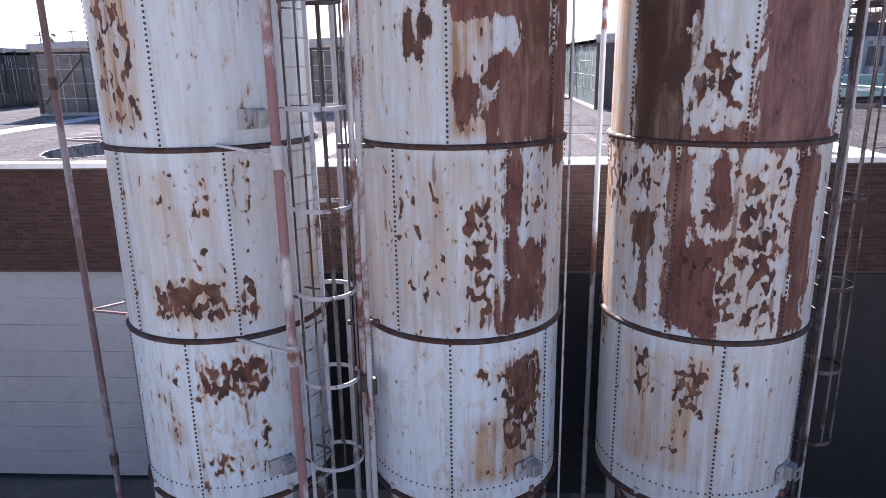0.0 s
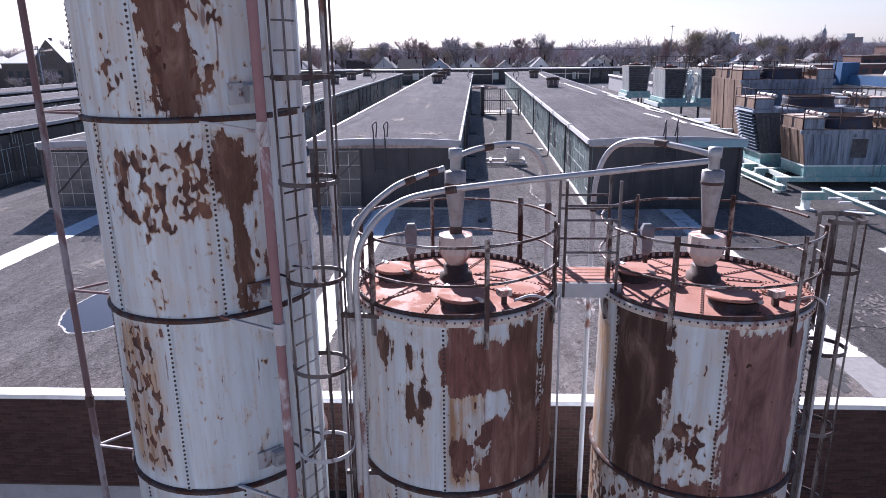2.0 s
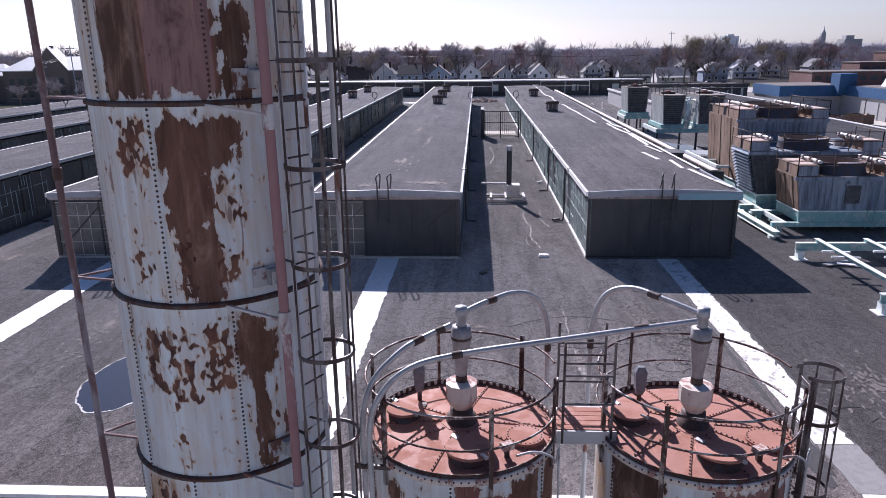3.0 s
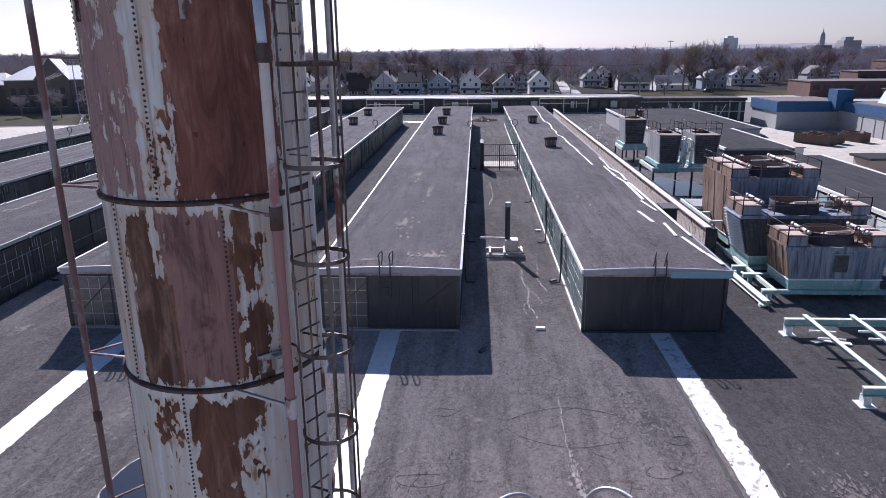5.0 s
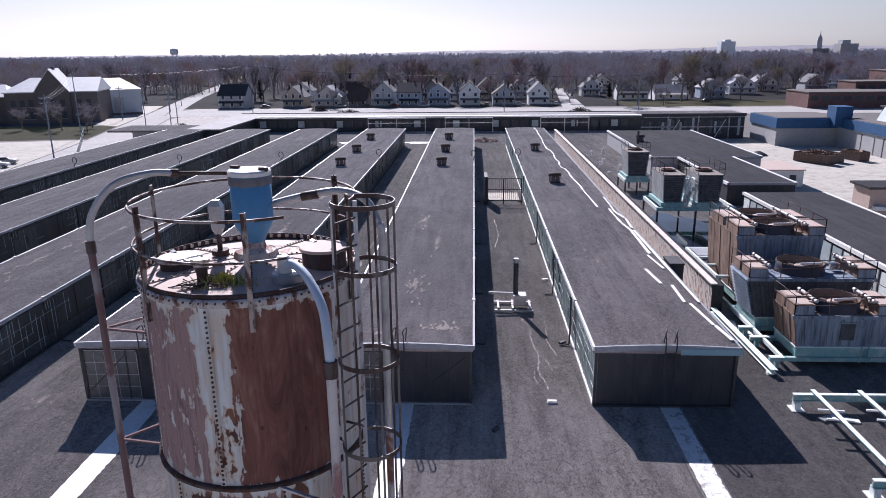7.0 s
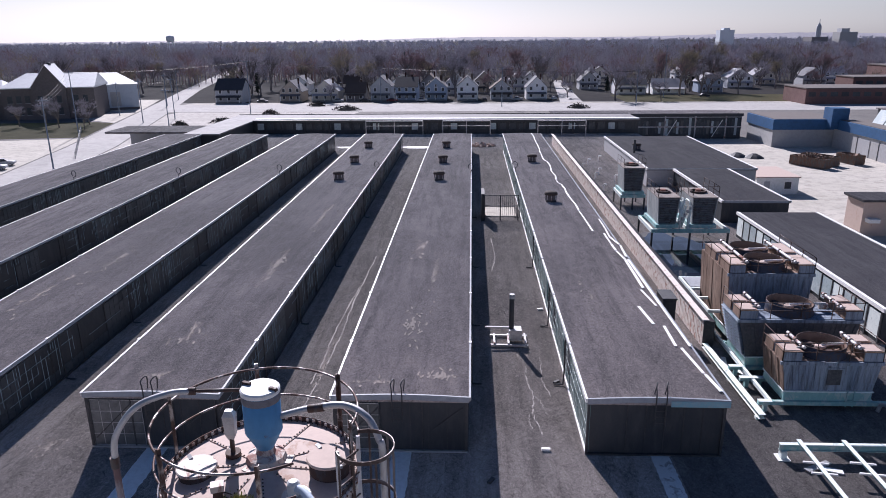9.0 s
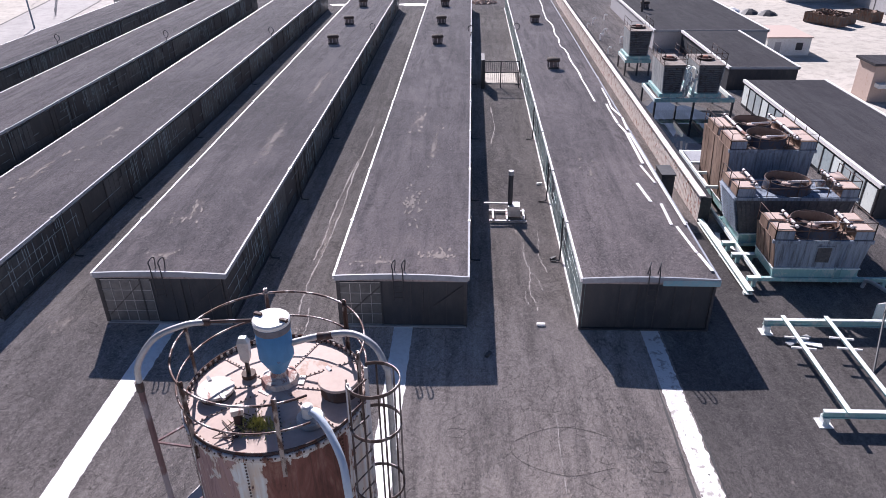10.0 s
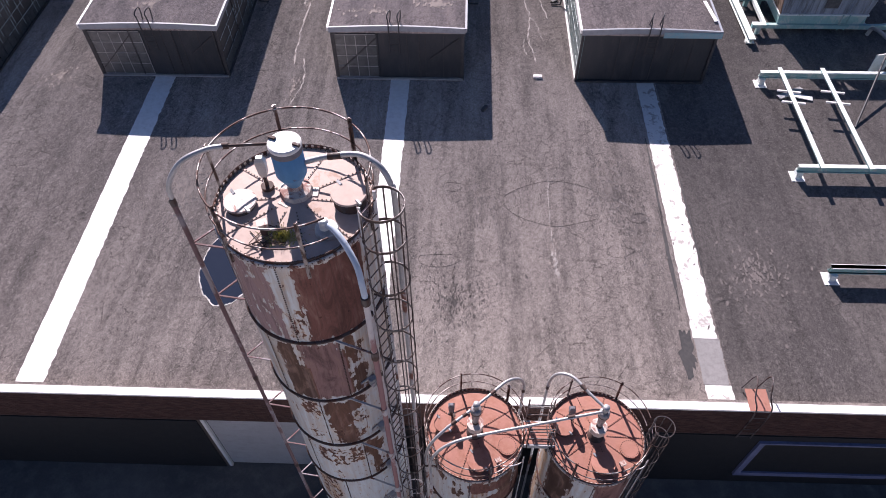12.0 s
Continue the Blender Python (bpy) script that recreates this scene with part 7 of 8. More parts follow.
TWIG_TAN = stained("budding_twigs", (0.44, 0.38, 0.28), (0.48, 0.42, 0.32), (0.36, 0.31, 0.23), 0.1, 0.95, 6, matt=True)
NEEDLE = stained("dark_conifer", (0.022, 0.030, 0.026), (0.035, 0.045, 0.036), (0.05, 0.055, 0.045), 0.5, 0.95, 6)


def plate(name, pts, z, mat, label, cat):
    return solid(name, Shape().add([(x, y, z) for x, y in pts], [tuple(range(len(pts)))]), mat, label, cat, kind="structure")


G = GROUND
# out of view; added pale so sunlight bounces onto the shaded silo fronts
plate("yard_front", [(-90, -120), (90, -120), (90, 5.0), (-90, 5.0)], G + .012, CONCRETE, "unseen pale yard added to bounce light onto the silos", "yard")
plate("yard_east", [(33.2, 40), (200, 40), (200, 178), (33.2, 178)], G + .012, CONCRETE, "pale concrete yard east of the halls", "yard")
plate("land_far", [(-5000, 283), (5000, 283), (5000, 8500), (-5000, 8500)], G + .004, LITTER, "brown leafless land under the woods", "ground")
plate("road", [(-115, 246), (260, 246), (260, 275), (-118, 275)], G + .016, ASPHALT_PALE, "wide sun-bleached road behind the works", "road")
plate("pavement", [(-112, 276.2), (260, 276.2), (260, 278.2), (-112, 278.2)], G + .03, CONCRETE, "pale pavement along the road", "pavement")
plate("verge", [(60, 279), (260, 279), (260, 312), (60, 312)], G + .02, GRASS, "dry winter grass verge", "grass")
plate("street", [(-86, 100), (-76, 100), (-88, 166), (-107, 238), (-140, 356), (-235, 760), (-247, 760), (-149, 356), (-122, 253), (-100, 166)], G + .02, ASPHALT_PALE, "pale street running past the works", "road")
plate("dirt_lot", [(-75.5, 100), (-57, 100), (-57, 158), (-40, 245), (-105, 245), (-106.5, 238), (-87.5, 166)], G + .017, DIRT, "rough pale dirt lot beside the works", "ground")
plate("street_verge", [(-123, 253), (-112, 245.5), (-40, 275.5), (-40, 281), (-114, 281)], G + .015, DIRT, "rough pale dirt beside the road", "ground")
plate("parking_lot", [(-190, 90), (-86.5, 90), (-86.5, 100), (-100.5, 166), (-104, 180), (-190, 160)], G + .024, CONCRETE, "pale parking lot west of the works", "parking lot")
plate("lawn", [(-200, 166), (-105, 182), (-113, 214), (-120, 217), (-200, 210)], G + .026, GRASS, "yellowed winter lawn in front of the school", "lawn")
plate("side_street", [(34, 276), (43, 276), (52, 420), (47, 420)], G + .022, ASPHALT_PALE, "narrow side street between houses", "road")
plate("school_apron", [(-113.5, 215), (-123, 254), (-136, 300), (-165, 300), (-150, 240), (-120, 219)], G + .018, CONCRETE, "pale paved apron beside the school", "pavement")

# blue and white works buildings to the east
WALL_GREY = stained("pale_grey_render", (0.42, 0.42, 0.43), (0.47, 0.46, 0.46), (0.36, 0.35, 0.35), 0.4, 0.85, 20)
BLUE_BAND = stained("blue_fascia_band", (0.030, 0.10, 0.23), (0.038, 0.12, 0.27), (0.027, 0.08, 0.17), 0.6, 0.6, 30)
t = thing("workshop", "pale grey workshop with a broad blue fascia band", "building")
part("wall", Shape().box(68.7, 84, 163, 178, G, 5.4), WALL_GREY, t)
part("fascia_band", Shape().box(68.4, 84.2, 162.7, 178.3, 4.6, 6.9), BLUE_BAND, t)
part("roof", Shape().box(68.9, 83.8, 163.1, 177.8, 6.9, 7.0), PATCH, t)
part("parapet_tower", Shape().box(80.3, 84, 160.5, 164.5, 5.0, 9.6), BLUE_BAND, t)
part("wing_wall", Shape().box(82.2, 100, 90, 162.6, G, 5.0), WALL_GREY, t)
part("wing_band", Shape().box(81.9, 100, 89.7, 160.4, 4.9, 7.0), BLUE_BAND, t)
part("wing_roof", Shape().box(82.4, 99.8, 90, 160.2, 7.0, 7.1), PATCH, t)
for i in range(8):
    y = 152 - 8.2 * i
    d = part("door", Shape().box(82.1, 82.2, y - 4.6, y, G, 4.2), BEIGE, t, "pale closed roller door")
    part("door_frame", Shape().box(82.05, 82.2, y, y + .25, G, 4.4), MUNTIN, d)
for i in range(14):
    part("monitor_pane", Shape().add([(86.2, 155 - 4.4 * i, 7.1), (86.2, 151 - 4.4 * i, 7.1), (87.6, 151 - 4.4 * i, 9.9), (87.6, 155 - 4.4 * i, 9.9),
                                      (86.4, 155 - 4.4 * i, 7.1), (86.4, 151 - 4.4 * i, 7.1), (87.8, 151 - 4.4 * i, 9.9), (87.8, 155 - 4.4 * i, 9.9)],
                                     [(0, 1, 2, 3), (7, 6, 5, 4), (0, 3, 7, 4), (1, 5, 6, 2), (3, 2, 6, 7), (0, 4, 5, 1)]), GLASS_LIT, t)
part("monitor_roof", Shape().box(87.6, 98, 92, 157, 9.9, 10.1), ROOFING, t)
part("monitor_wall", Shape().box(88, 97.8, 92.2, 156.8, 7.1, 9.9), FACADE_DARK, t)
t = thing("gatehouse", "small white building with a flat brown roof", "building")
part("wall", Shape().box(45.8, 52.5, 113, 122, G, 3.3), WHITE_PAINT, t)
part("roof", Shape().box(45.6, 52.7, 112.8, 122.2, 3.3, 3.5), RUST_PALE, t)
part("window", Shape().box(50.3, 51.3, 112.9, 113.0, 1.5, 2.6), MUNTIN, t)
part("door", Shape().box(47.0, 47.9, 112.92, 113.0, G, 2.7), BEIGE, t)
t = thing("kiosk", "small corrugated kiosk with a hood", "shed")
part("wall", Shape().box(49.2, 53.5, 88, 92, G, 5.2), RUST_PALE, t)
part("roof", Shape().box(48.8, 54, 87.6, 92.4, 5.2, 5.5), ROOFING_DARK, t)
part("hood", Shape().box(49.6, 51.0, 87.0, 88.0, 2.6, 3.1), WHITE_PAINT, t)


def dumpster(x, y, turn, l, mat):
    t = thing("dumpster", "rusty open ribbed dumpster full of scrap", "dumpster", "dumpsters", at=(x, y, G))
    t.rotation_euler = (0, 0, radians(turn))
    w, h = 2.4, 1.9
    for a in ((-l / 2, l / 2, -w / 2, -w / 2 + .08), (-l / 2, l / 2, w / 2 - .08, w / 2), (-l / 2, -l / 2 + .08, -w / 2 + .08, w / 2 - .08), (l / 2 - .08, l / 2, -w / 2 + .08, w / 2 - .08)):
        part("side", Shape().box(*a, .2, h), mat, t)
    part("floor", Shape().box(-l / 2, l / 2, -w / 2, w / 2, .1, .2), mat, t)
    for i in range(int(l / .7)):
        for s in (-1, 1):
            xx = -l / 2 + .35 + .7 * i
            part("rib", Shape().box(xx - .06, xx + .06, s * w / 2 - .06, s * w / 2 + .06, .2, h), mat, t)
    r = random.Random(int(x))
    load = Shape()
    for i in range(26):
        load.block(pose(r.uniform(-l / 2 + .5, l / 2 - .5), r.uniform(-.8, .8), r.uniform(1.2, 1.9), r.uniform(-30, 30), r.uniform(-30, 30), r.uniform(0, 180)), r.uniform(.5, 1.6), r.uniform(.2, .5), .12)
    tagged(part("scrap", load, WOOD_TAN, t), kind="stuff")
    return t


DUMP = rusty("dumpster_steel", (0.12, 0.10, 0.09), (0.10, 0.055, 0.04), (0.19, 0.12, 0.09), 0.5, 1.0)
dumpster(66.0, 138.0, -60, 7.5, DUMP)
dumpster(69.0, 140.5, -60, 7.0, DUMP)
dumpster(75.5, 141.5, -75, 5.0, DUMP)
for k, (x, y) in enumerate(((50, 150), (53, 151.5), (56, 149.5), (47, 152), (59, 148))):
    solid("rubble", Shape().lathe(x, y, [(2.2, G), (1.4, G + .5), (.5, G + .9), (0, G + .95)], 9, smooth=False), STRIP if k % 2 else MUNTIN, "small heap of pale rubble in the yard", "rubble", group="rubble heaps")

# brick school with white roofs
t = thing("school", "dark brick building with steep snow-white roofs", "building")
DARK_BRICK = stained("dark_brick", (0.15, 0.135, 0.14), (0.18, 0.16, 0.16), (0.12, 0.108, 0.112), 0.6, 0.9, 12)
ROOF_WHITE = stained("white_sheet_roof", (0.75, 0.76, 0.78), (0.68, 0.69, 0.72), (0.60, 0.60, 0.62), 0.3, 0.6, 12)
SIDING_BLUE = stained("pale_blue_siding", (0.50, 0.56, 0.63), (0.55, 0.60, 0.66), (0.46, 0.51, 0.57), 0.3, 0.8, 12)


def gabled(parent, x0, x1, y0, y1, zb, ze, zr, wall, roof, along="y", over=.4):
    """Walls with gable ends and a pitched roof with thickness; ridge along y or x."""
    if along == "y":
        xm = (x0 + x1) / 2
        part("wall", Shape().add([(x0, y0, zb), (x1, y0, zb), (x1, y0, ze), (xm, y0, zr), (x0, y0, ze), (x0, y1, zb), (x1, y1, zb), (x1, y1, ze), (xm, y1, zr), (x0, y1, ze)],
                                 [(0, 1, 2, 3, 4), (9, 8, 7, 6, 5), (1, 6, 7, 2), (0, 4, 9, 5)]), wall, parent)
        k = (zr - ze) / (xm - x0)
        for s in (-1, 1):
            xe = xm + s * (xm - x0 + over)
            zo = zr - k * (xm - x0 + over)
            v = [(xm, y0 - over, zr), (xm, y1 + over, zr), (xe, y1 + over, zo), (xe, y0 - over, zo)]
            part("roof", Shape().add(v + [(a, b, c + .2) for a, b, c in v], [(0, 1, 2, 3), (7, 6, 5, 4), (0, 3, 7, 4), (1, 0, 4, 5), (2, 1, 5, 6), (3, 2, 6, 7)]), roof, parent)
    else:
        ym = (y0 + y1) / 2
        part("wall", Shape().add([(x0, y0, zb), (x0, y1, zb), (x0, y1, ze), (x0, ym, zr), (x0, y0, ze), (x1, y0, zb), (x1, y1, zb), (x1, y1, ze), (x1, ym, zr), (x1, y0, ze)],
                                 [(0, 4, 3, 2, 1), (5, 6, 7, 8, 9), (0, 5, 9, 4), (1, 2, 7, 6)]), wall, parent)
        k = (zr - ze) / (ym - y0)
        for s in (-1, 1):
            ye = ym + s * (ym - y0 + over)
            zo = zr - k * (ym - y0 + over)
            v = [(x0 - over, ym, zr), (x1 + over, ym, zr), (x1 + over, ye, zo), (x0 - over, ye, zo)]
            part("roof", Shape().add(v + [(a, b, c + .2) for a, b, c in v], [(0, 1, 2, 3), (7, 6, 5, 4), (0, 3, 7, 4), (1, 0, 4, 5), (2, 1, 5, 6), (3, 2, 6, 7)]), roof, parent)


def hipped(parent, x0, x1, y0, y1, ze, zr, left, right, roof, over=.5):
    """A hipped roof with thickness; left and right: how far the ridge stops short of each end."""
    x0, x1, y0, y1 = x0 - over, x1 + over, y0 - over, y1 + over
    ym = (y0 + y1) / 2
    v = [(x0, y0, ze), (x1, y0, ze), (x1, y1, ze), (x0, y1, ze), (x0 + left, ym, zr), (x1 - right, ym, zr), (x0, y0, ze - .3), (x1, y0, ze - .3), (x1, y1, ze - .3), (x0, y1, ze - .3)]
    part("roof", Shape().add(v, [(0, 1, 5, 4), (1, 2, 5), (2, 3, 4, 5), (3, 0, 4), (6, 7, 1, 0), (7, 8, 2, 1), (8, 9, 3, 2), (9, 6, 0, 3), (9, 8, 7, 6)]), roof, parent)


t.location = (-153.3, 222.2, 0)
t.rotation_euler = (0, 0, radians(16.7))
part("wall", Shape().box(0, 27.8, 0, 21, G, 10.9), DARK_BRICK, t)
hipped(t, 0, 27.8, 0, 21, 10.9, 15.1, 6, 0.6, ROOF_WHITE)
gabled(t, 9.5, 19.5, -1.2, 10.5, G, 11.2, 18.0, DARK_BRICK, ROOF_WHITE, "y", .4)
part("vent_cap", Shape().box(14.1, 14.9, 3, 5, 17.8, 18.6), MUNTIN, t)
part("wing_wall", Shape().box(-26, -0.1, 4, 22, G, 9.4), DARK_BRICK, t)
hipped(t, -26, -0.6, 4, 22, 9.4, 13.0, 5, 3, ROOF_WHITE)
part("porch", Shape().box(-14, -8, 0.5, 4, G, 6.2), DARK_BRICK, t)
part("porch_roof", Shape().box(-14.4, -7.6, 0, 4, 6.2, 6.6), ROOF_WHITE, t)
for z in (2.2, 6.0):
    for x in (1.6, 4.2, 6.8, 21.4, 24.2):
        f = part("window", Shape().box(x, x + 1.5, -.06, 0, z, z + 2.3), GLASS_DIM, t)
        part("sill", Shape().box(x - .1, x + 1.6, -.14, -.06, z - .15, z), WALL_GREY, f)
    for x in (11.0, 13.8, 16.6):
        f = part("window", Shape().box(x, x + 1.5, -1.26, -1.2, z, z + 2.3), GLASS_DIM, t)
        part("sill", Shape().box(x - .1, x + 1.6, -1.34, -1.26, z - .15, z), WALL_GREY, f)
t = thing("gymnasium", "tall pale blue sided hall with a white hipped roof", "building", at=(-138.4, 252.0, 0))
t.rotation_euler = (0, 0, radians(32.4))
part("wall", Shape().box(0, 14.6, 0, 21, G, 10.0), SIDING_BLUE, t)
part("plinth", Shape().box(-.05, 14.65, -.05, 21.05, G, 1.5), DARK_BRICK, t)
part("panel", Shape().box(5.0, 8.4, -.05, 0, 2.0, 7.2), WALL_GREY, t)
hipped(t, 0, 14.6, 0, 21, 10.0, 13.9, 1, 6, ROOF_WHITE)

# brick works beyond the road
FAR_BRICK = stained("old_factory_brick", (0.17, 0.095, 0.09), (0.21, 0.12, 0.112), (0.13, 0.075, 0.072), 0.3, 0.9, 6)
t = thing("brick_factory", "long red brick factory with window bands", "building")
for x0, x1, y0, y1, z1 in ((123, 235, 266, 285, 6.2), (150, 172, 286, 300, 9.0), (173, 240, 288, 320, 12.6)):
    part("wall", Shape().box(x0, x1, y0, y1, G, z1), FAR_BRICK, t)
    part("roof", Shape().box(x0 - .2, x1 + .2, y0 - .2, y1 + .2, z1, z1 + .35), PATCH, t)
    for i in range(int((x1 - x0) / 4)):
        part("window", Shape().box(x0 + 1 + 4 * i, x0 + 3.6 + 4 * i, y0 - .08, y0, z1 - 2.8, z1 - 1.2), GLASS_DIM if i % 3 else MUNTIN, t)

# houses
HOUSE_WALLS = [stained("house_siding_" + n, c, tuple(v * .93 for v in c), tuple(v * .82 for v in c), 0.5, 0.85, 12) for n, c in
               (("white", (.90, .90, .91)), ("grey", (.50, .51, .54)), ("cream", (.68, .64, .57)), ("blue", (.36, .43, .55)), ("dark", (.25, .24, .25)), ("tan", (.52, .45, .38)))]
HOUSE_ROOFS = [stained("shingle_" + n, c, tuple(v * 1.15 for v in c), tuple(v * .8 for v in c), 0.8, 0.9, 14) for n, c in
               (("charcoal", (.055, .055, .065)), ("grey", (.15, .15, .165)), ("brown", (.10, .075, .065)), ("pale", (.34, .34, .37)))]
HOUSE_TONE = ("white", "grey", "cream", "blue", "dark", "tan")


def house(x, y, w, d, ze, zr, wall, roof, along, storeys):
    t = thing("house", f"{HOUSE_TONE[wall]} timber house with a pitched roof and porch", "house", "houses along the road")
    gabled(t, x - w / 2, x + w / 2, y, y + d, G, ze, zr, HOUSE_WALLS[wall], HOUSE_ROOFS[roof], along)
    trim = HOUSE_WALLS[0]
    for s in range(storeys):
        z = 1.8 + 2.7 * s
        for k in ((-.28, .28) if w < 9 else (-.32, 0, .32)):
            f = part("window", Shape().box(x + k * w - .65, x + k * w + .65, y - .07, y, z - .1, z + 1.5), trim, t)
            part("pane", Shape().box(x + k * w - .5, x + k * w + .5, y - .1, y - .07, z, z + 1.35), MUNTIN, f)
    if along == "y":
        f = part("window", Shape().box(x - .5, x + .5, y - .07, y, ze + .1, ze + 1.3), trim, t)
        part("pane", Shape().box(x - .36, x + .36, y - .1, y - .07, ze + .2, ze + 1.2), MUNTIN, f)
    part("porch_roof", Shape().add([(x - w * .46, y, 3.6), (x + w * .46, y, 3.6), (x + w * .46, y - 2.2, 3.0), (x - w * .46, y - 2.2, 3.0), (x - w * .46, y, 3.75), (x + w * .46, y, 3.75), (x + w * .46, y - 2.2, 3.15), (x - w * .46, y - 2.2, 3.15)],
                                   [(0, 1, 2, 3), (7, 6, 5, 4), (3, 2, 6, 7), (0, 3, 7, 4), (1, 5, 6, 2)]), HOUSE_ROOFS[roof], t)
    for k in (-.43, 0, .43):
        part("porch_post", Shape().box(x + k * w - .1, x + k * w + .1, y - 2.1, y - 1.9, G, 3.05), trim, t)
    part("porch_floor", Shape().box(x - w * .46, x + w * .46, y - 2.2, y, G, 1.1), HOUSE_WALLS[4], t)
    part("chimney", Shape().box(x + w * .18, x + w * .18 + .6, y + d * .55, y + d * .55 + .6, ze, zr + .9), BRICK, t)
    return t


rh = random.Random(5)
for x, y, w, wall, roof, along, zr in ((-99, 281, 11, 1, 0, "x", 10.0), (-75, 286, 9, 5, 1, "y", 9.0), (-61, 287, 11, 2, 3, "y", 9.0), (-48.5, 287, 8, 4, 2, "x", 8.0), (-38, 288, 8.5, 1, 1, "y", 10.5), (-27.5, 288, 9, 3, 0, "x", 9.8),
                                        (-15.5, 289, 9, 3, 1, "y", 9.6), (-2.5, 289, 8.5, 0, 1, "y", 10.2), (11.5, 290, 9, 1, 2, "y", 8.8), (26.0, 291, 8.5, 0, 1, "y", 9.8), (69.5, 314, 13, 0, 1, "x", 8.4), (86, 314, 14, 0, 3, "x", 7.0), (107, 322, 10, 3, 3, "y", 9.0),
                                        (-8, 318, 9, 1, 1, "y", 10), (-33, 318, 9, 0, 0, "y", 9.5), (-20, 322, 9, 4, 2, "y", 9.6), (5, 326, 9, 5, 0, "y", 10.2), (20, 330, 9, 1, 3, "y", 9), (56, 345, 9, 1, 1, "y", 9.0), (62, 372, 9, 0, 3, "y", 9.2), (70, 395, 10, 2, 1, "y", 9.4),
                                        (-80, 322, 9, 0, 1, "y", 9.0), (-58, 325, 10, 2, 2, "x", 9.0), (130, 350, 12, 0, 3, "y", 9.6), (150, 372, 11, 2, 3, "y", 9.6), (170, 360, 11, 1, 1, "y", 9.4), (190, 380, 12, 0, 3, "x", 9.0), (118, 402, 10, 0, 1, "y", 9.2),
                                        (210, 345, 11, 2, 1, "y", 9.0), (30, 356, 9, 0, 1, "y", 9.0)):
    house(x, y, w, rh.uniform(9, 12), zr - rh.uniform(3.4, 4.2), zr, wall, roof, along, 2 if zr > 8.5 else 1)

# parked cars, simple at that distance but with wheels and glass
CAR_PAINT = [stained("car_paint_" + n, c, c, tuple(v * .8 for v in c), 1, .35, 40) for n, c in (("silver", (.42, .43, .45)), ("dark", (.05, .05, .06)), ("white", (.62, .62, .63)), ("red", (.25, .05, .05)))]


def car(x, y, turn, paint):
    t = thing("car", f"{('silver', 'dark', 'white', 'red')[paint]} parked saloon car", "car", "parked cars", at=(x, y, G + .03))
    t.rotation_euler = (0, 0, radians(turn))
    sec = [(-2.2, .45, .75), (-2.1, .35, .95), (-1.3, .32, 1.0), (1.3, .32, 1.02), (2.05, .35, .9), (2.2, .45, .7)]
    s = Shape()
    v = [(px, sy * .88, z) for px, z0, z1 in sec for sy in (-1, 1) for z in (z0, z1)]
    for i in range(len(sec) - 1):
        o, n = 4 * i, 4 * i + 4
        s.add(v, [(o, n, n + 1, o + 1), (o + 3, n + 3, n + 2, o + 2), (o + 1, n + 1, n + 3, o + 3), (o + 2, n + 2, n, o)])
    s.add(v, [(0, 1, 3, 2), (20, 22, 23, 21)])
    part("body", s, CAR_PAINT[paint], t)
    k = Shape().add([(-1.5, -.8, .98), (1.0, -.8, .98), (1.0, .8, .98), (-1.5, .8, .98), (-1.0, -.66, 1.45), (.35, -.66, 1.45), (.35, .66, 1.45), (-1.0, .66, 1.45)],
                    [(0, 1, 5, 4), (1, 2, 6, 5), (2, 3, 7, 6), (3, 0, 4, 7)])
    part("glasshouse", k, MUNTIN, t)
    part("roof", Shape().box(-1.0, .36, -.67, .67, 1.44, 1.49), CAR_PAINT[paint], t)
    for px in (-1.35, 1.35):
        for sy in (-.8, .8):
            w = part("wheel", Shape().tube([(px, sy - .11, .32), (px, sy + .11, .32)], .32, 14), LOUVRE, t)
            part("rim", Shape().tube([(px, sy - .12, .32), (px, sy + .12, .32)], .18, 10), GALV, w)
    return t


for x, y, a, c in ((-98.5, 139.5, 20, 0), (-97.0, 134.5, 20, 2), (-95.5, 129.5, 20, 1), (-94.0, 125.0, 20, 0), (-92.5, 120.5, 20, 2), (-44, 284, 0, 1), (-21, 285, 0, 2), (4.5, 286, 90, 1), (18, 288, 0, 0), (-55, 284, 0, 0), (-86, 283, 10, 1), (33, 290, 90, 2), (45, 330, 85, 0), (-33, 284.5, 0, 3), (97, 300, 0, 1)):
    car(x, y, a, c)

# heaps of brush and dirt on the lot
rs = random.Random(77)
for x, y, w in ((-78, 214, 4.5), (-62, 205, 3.5), (-52, 222, 4.0), (-70, 238, 3.0), (-88, 205, 2.5), (-46, 252, 5.5), (38, 256, 4.5), (-60, 268, 4.0)):
    s = Shape()
    for i in range(260):
        d, a = rs.random() ** .6, rs.uniform(0, 6.283)
        h = 1.7 * (1 - d * d) * rs.uniform(.5, 1)
        p = Vector((x + w * d * math.cos(a), y + w * .5 * d * math.sin(a), G + h))
        q = p + Vector((rs.uniform(-1, 1), rs.uniform(-1, 1), rs.uniform(-.2, .7))).normalized() * .9
        k = Vector((rs.uniform(-1, 1), rs.uniform(-1, 1), rs.uniform(-1, 1))).normalized() * .16
        s.add([p - k, p + k, q], [(0, 1, 2)])
    s.lathe(x, y, [(w * .7, G - .05), (w * .45, G + .6), (w * .2, G + 1.1), (0, G + 1.2)], 11, smooth=False)
    solid("brush_heap", s, LITTER, "low heap of brown brush and dirt on the lot", "brush", group="brush heaps")

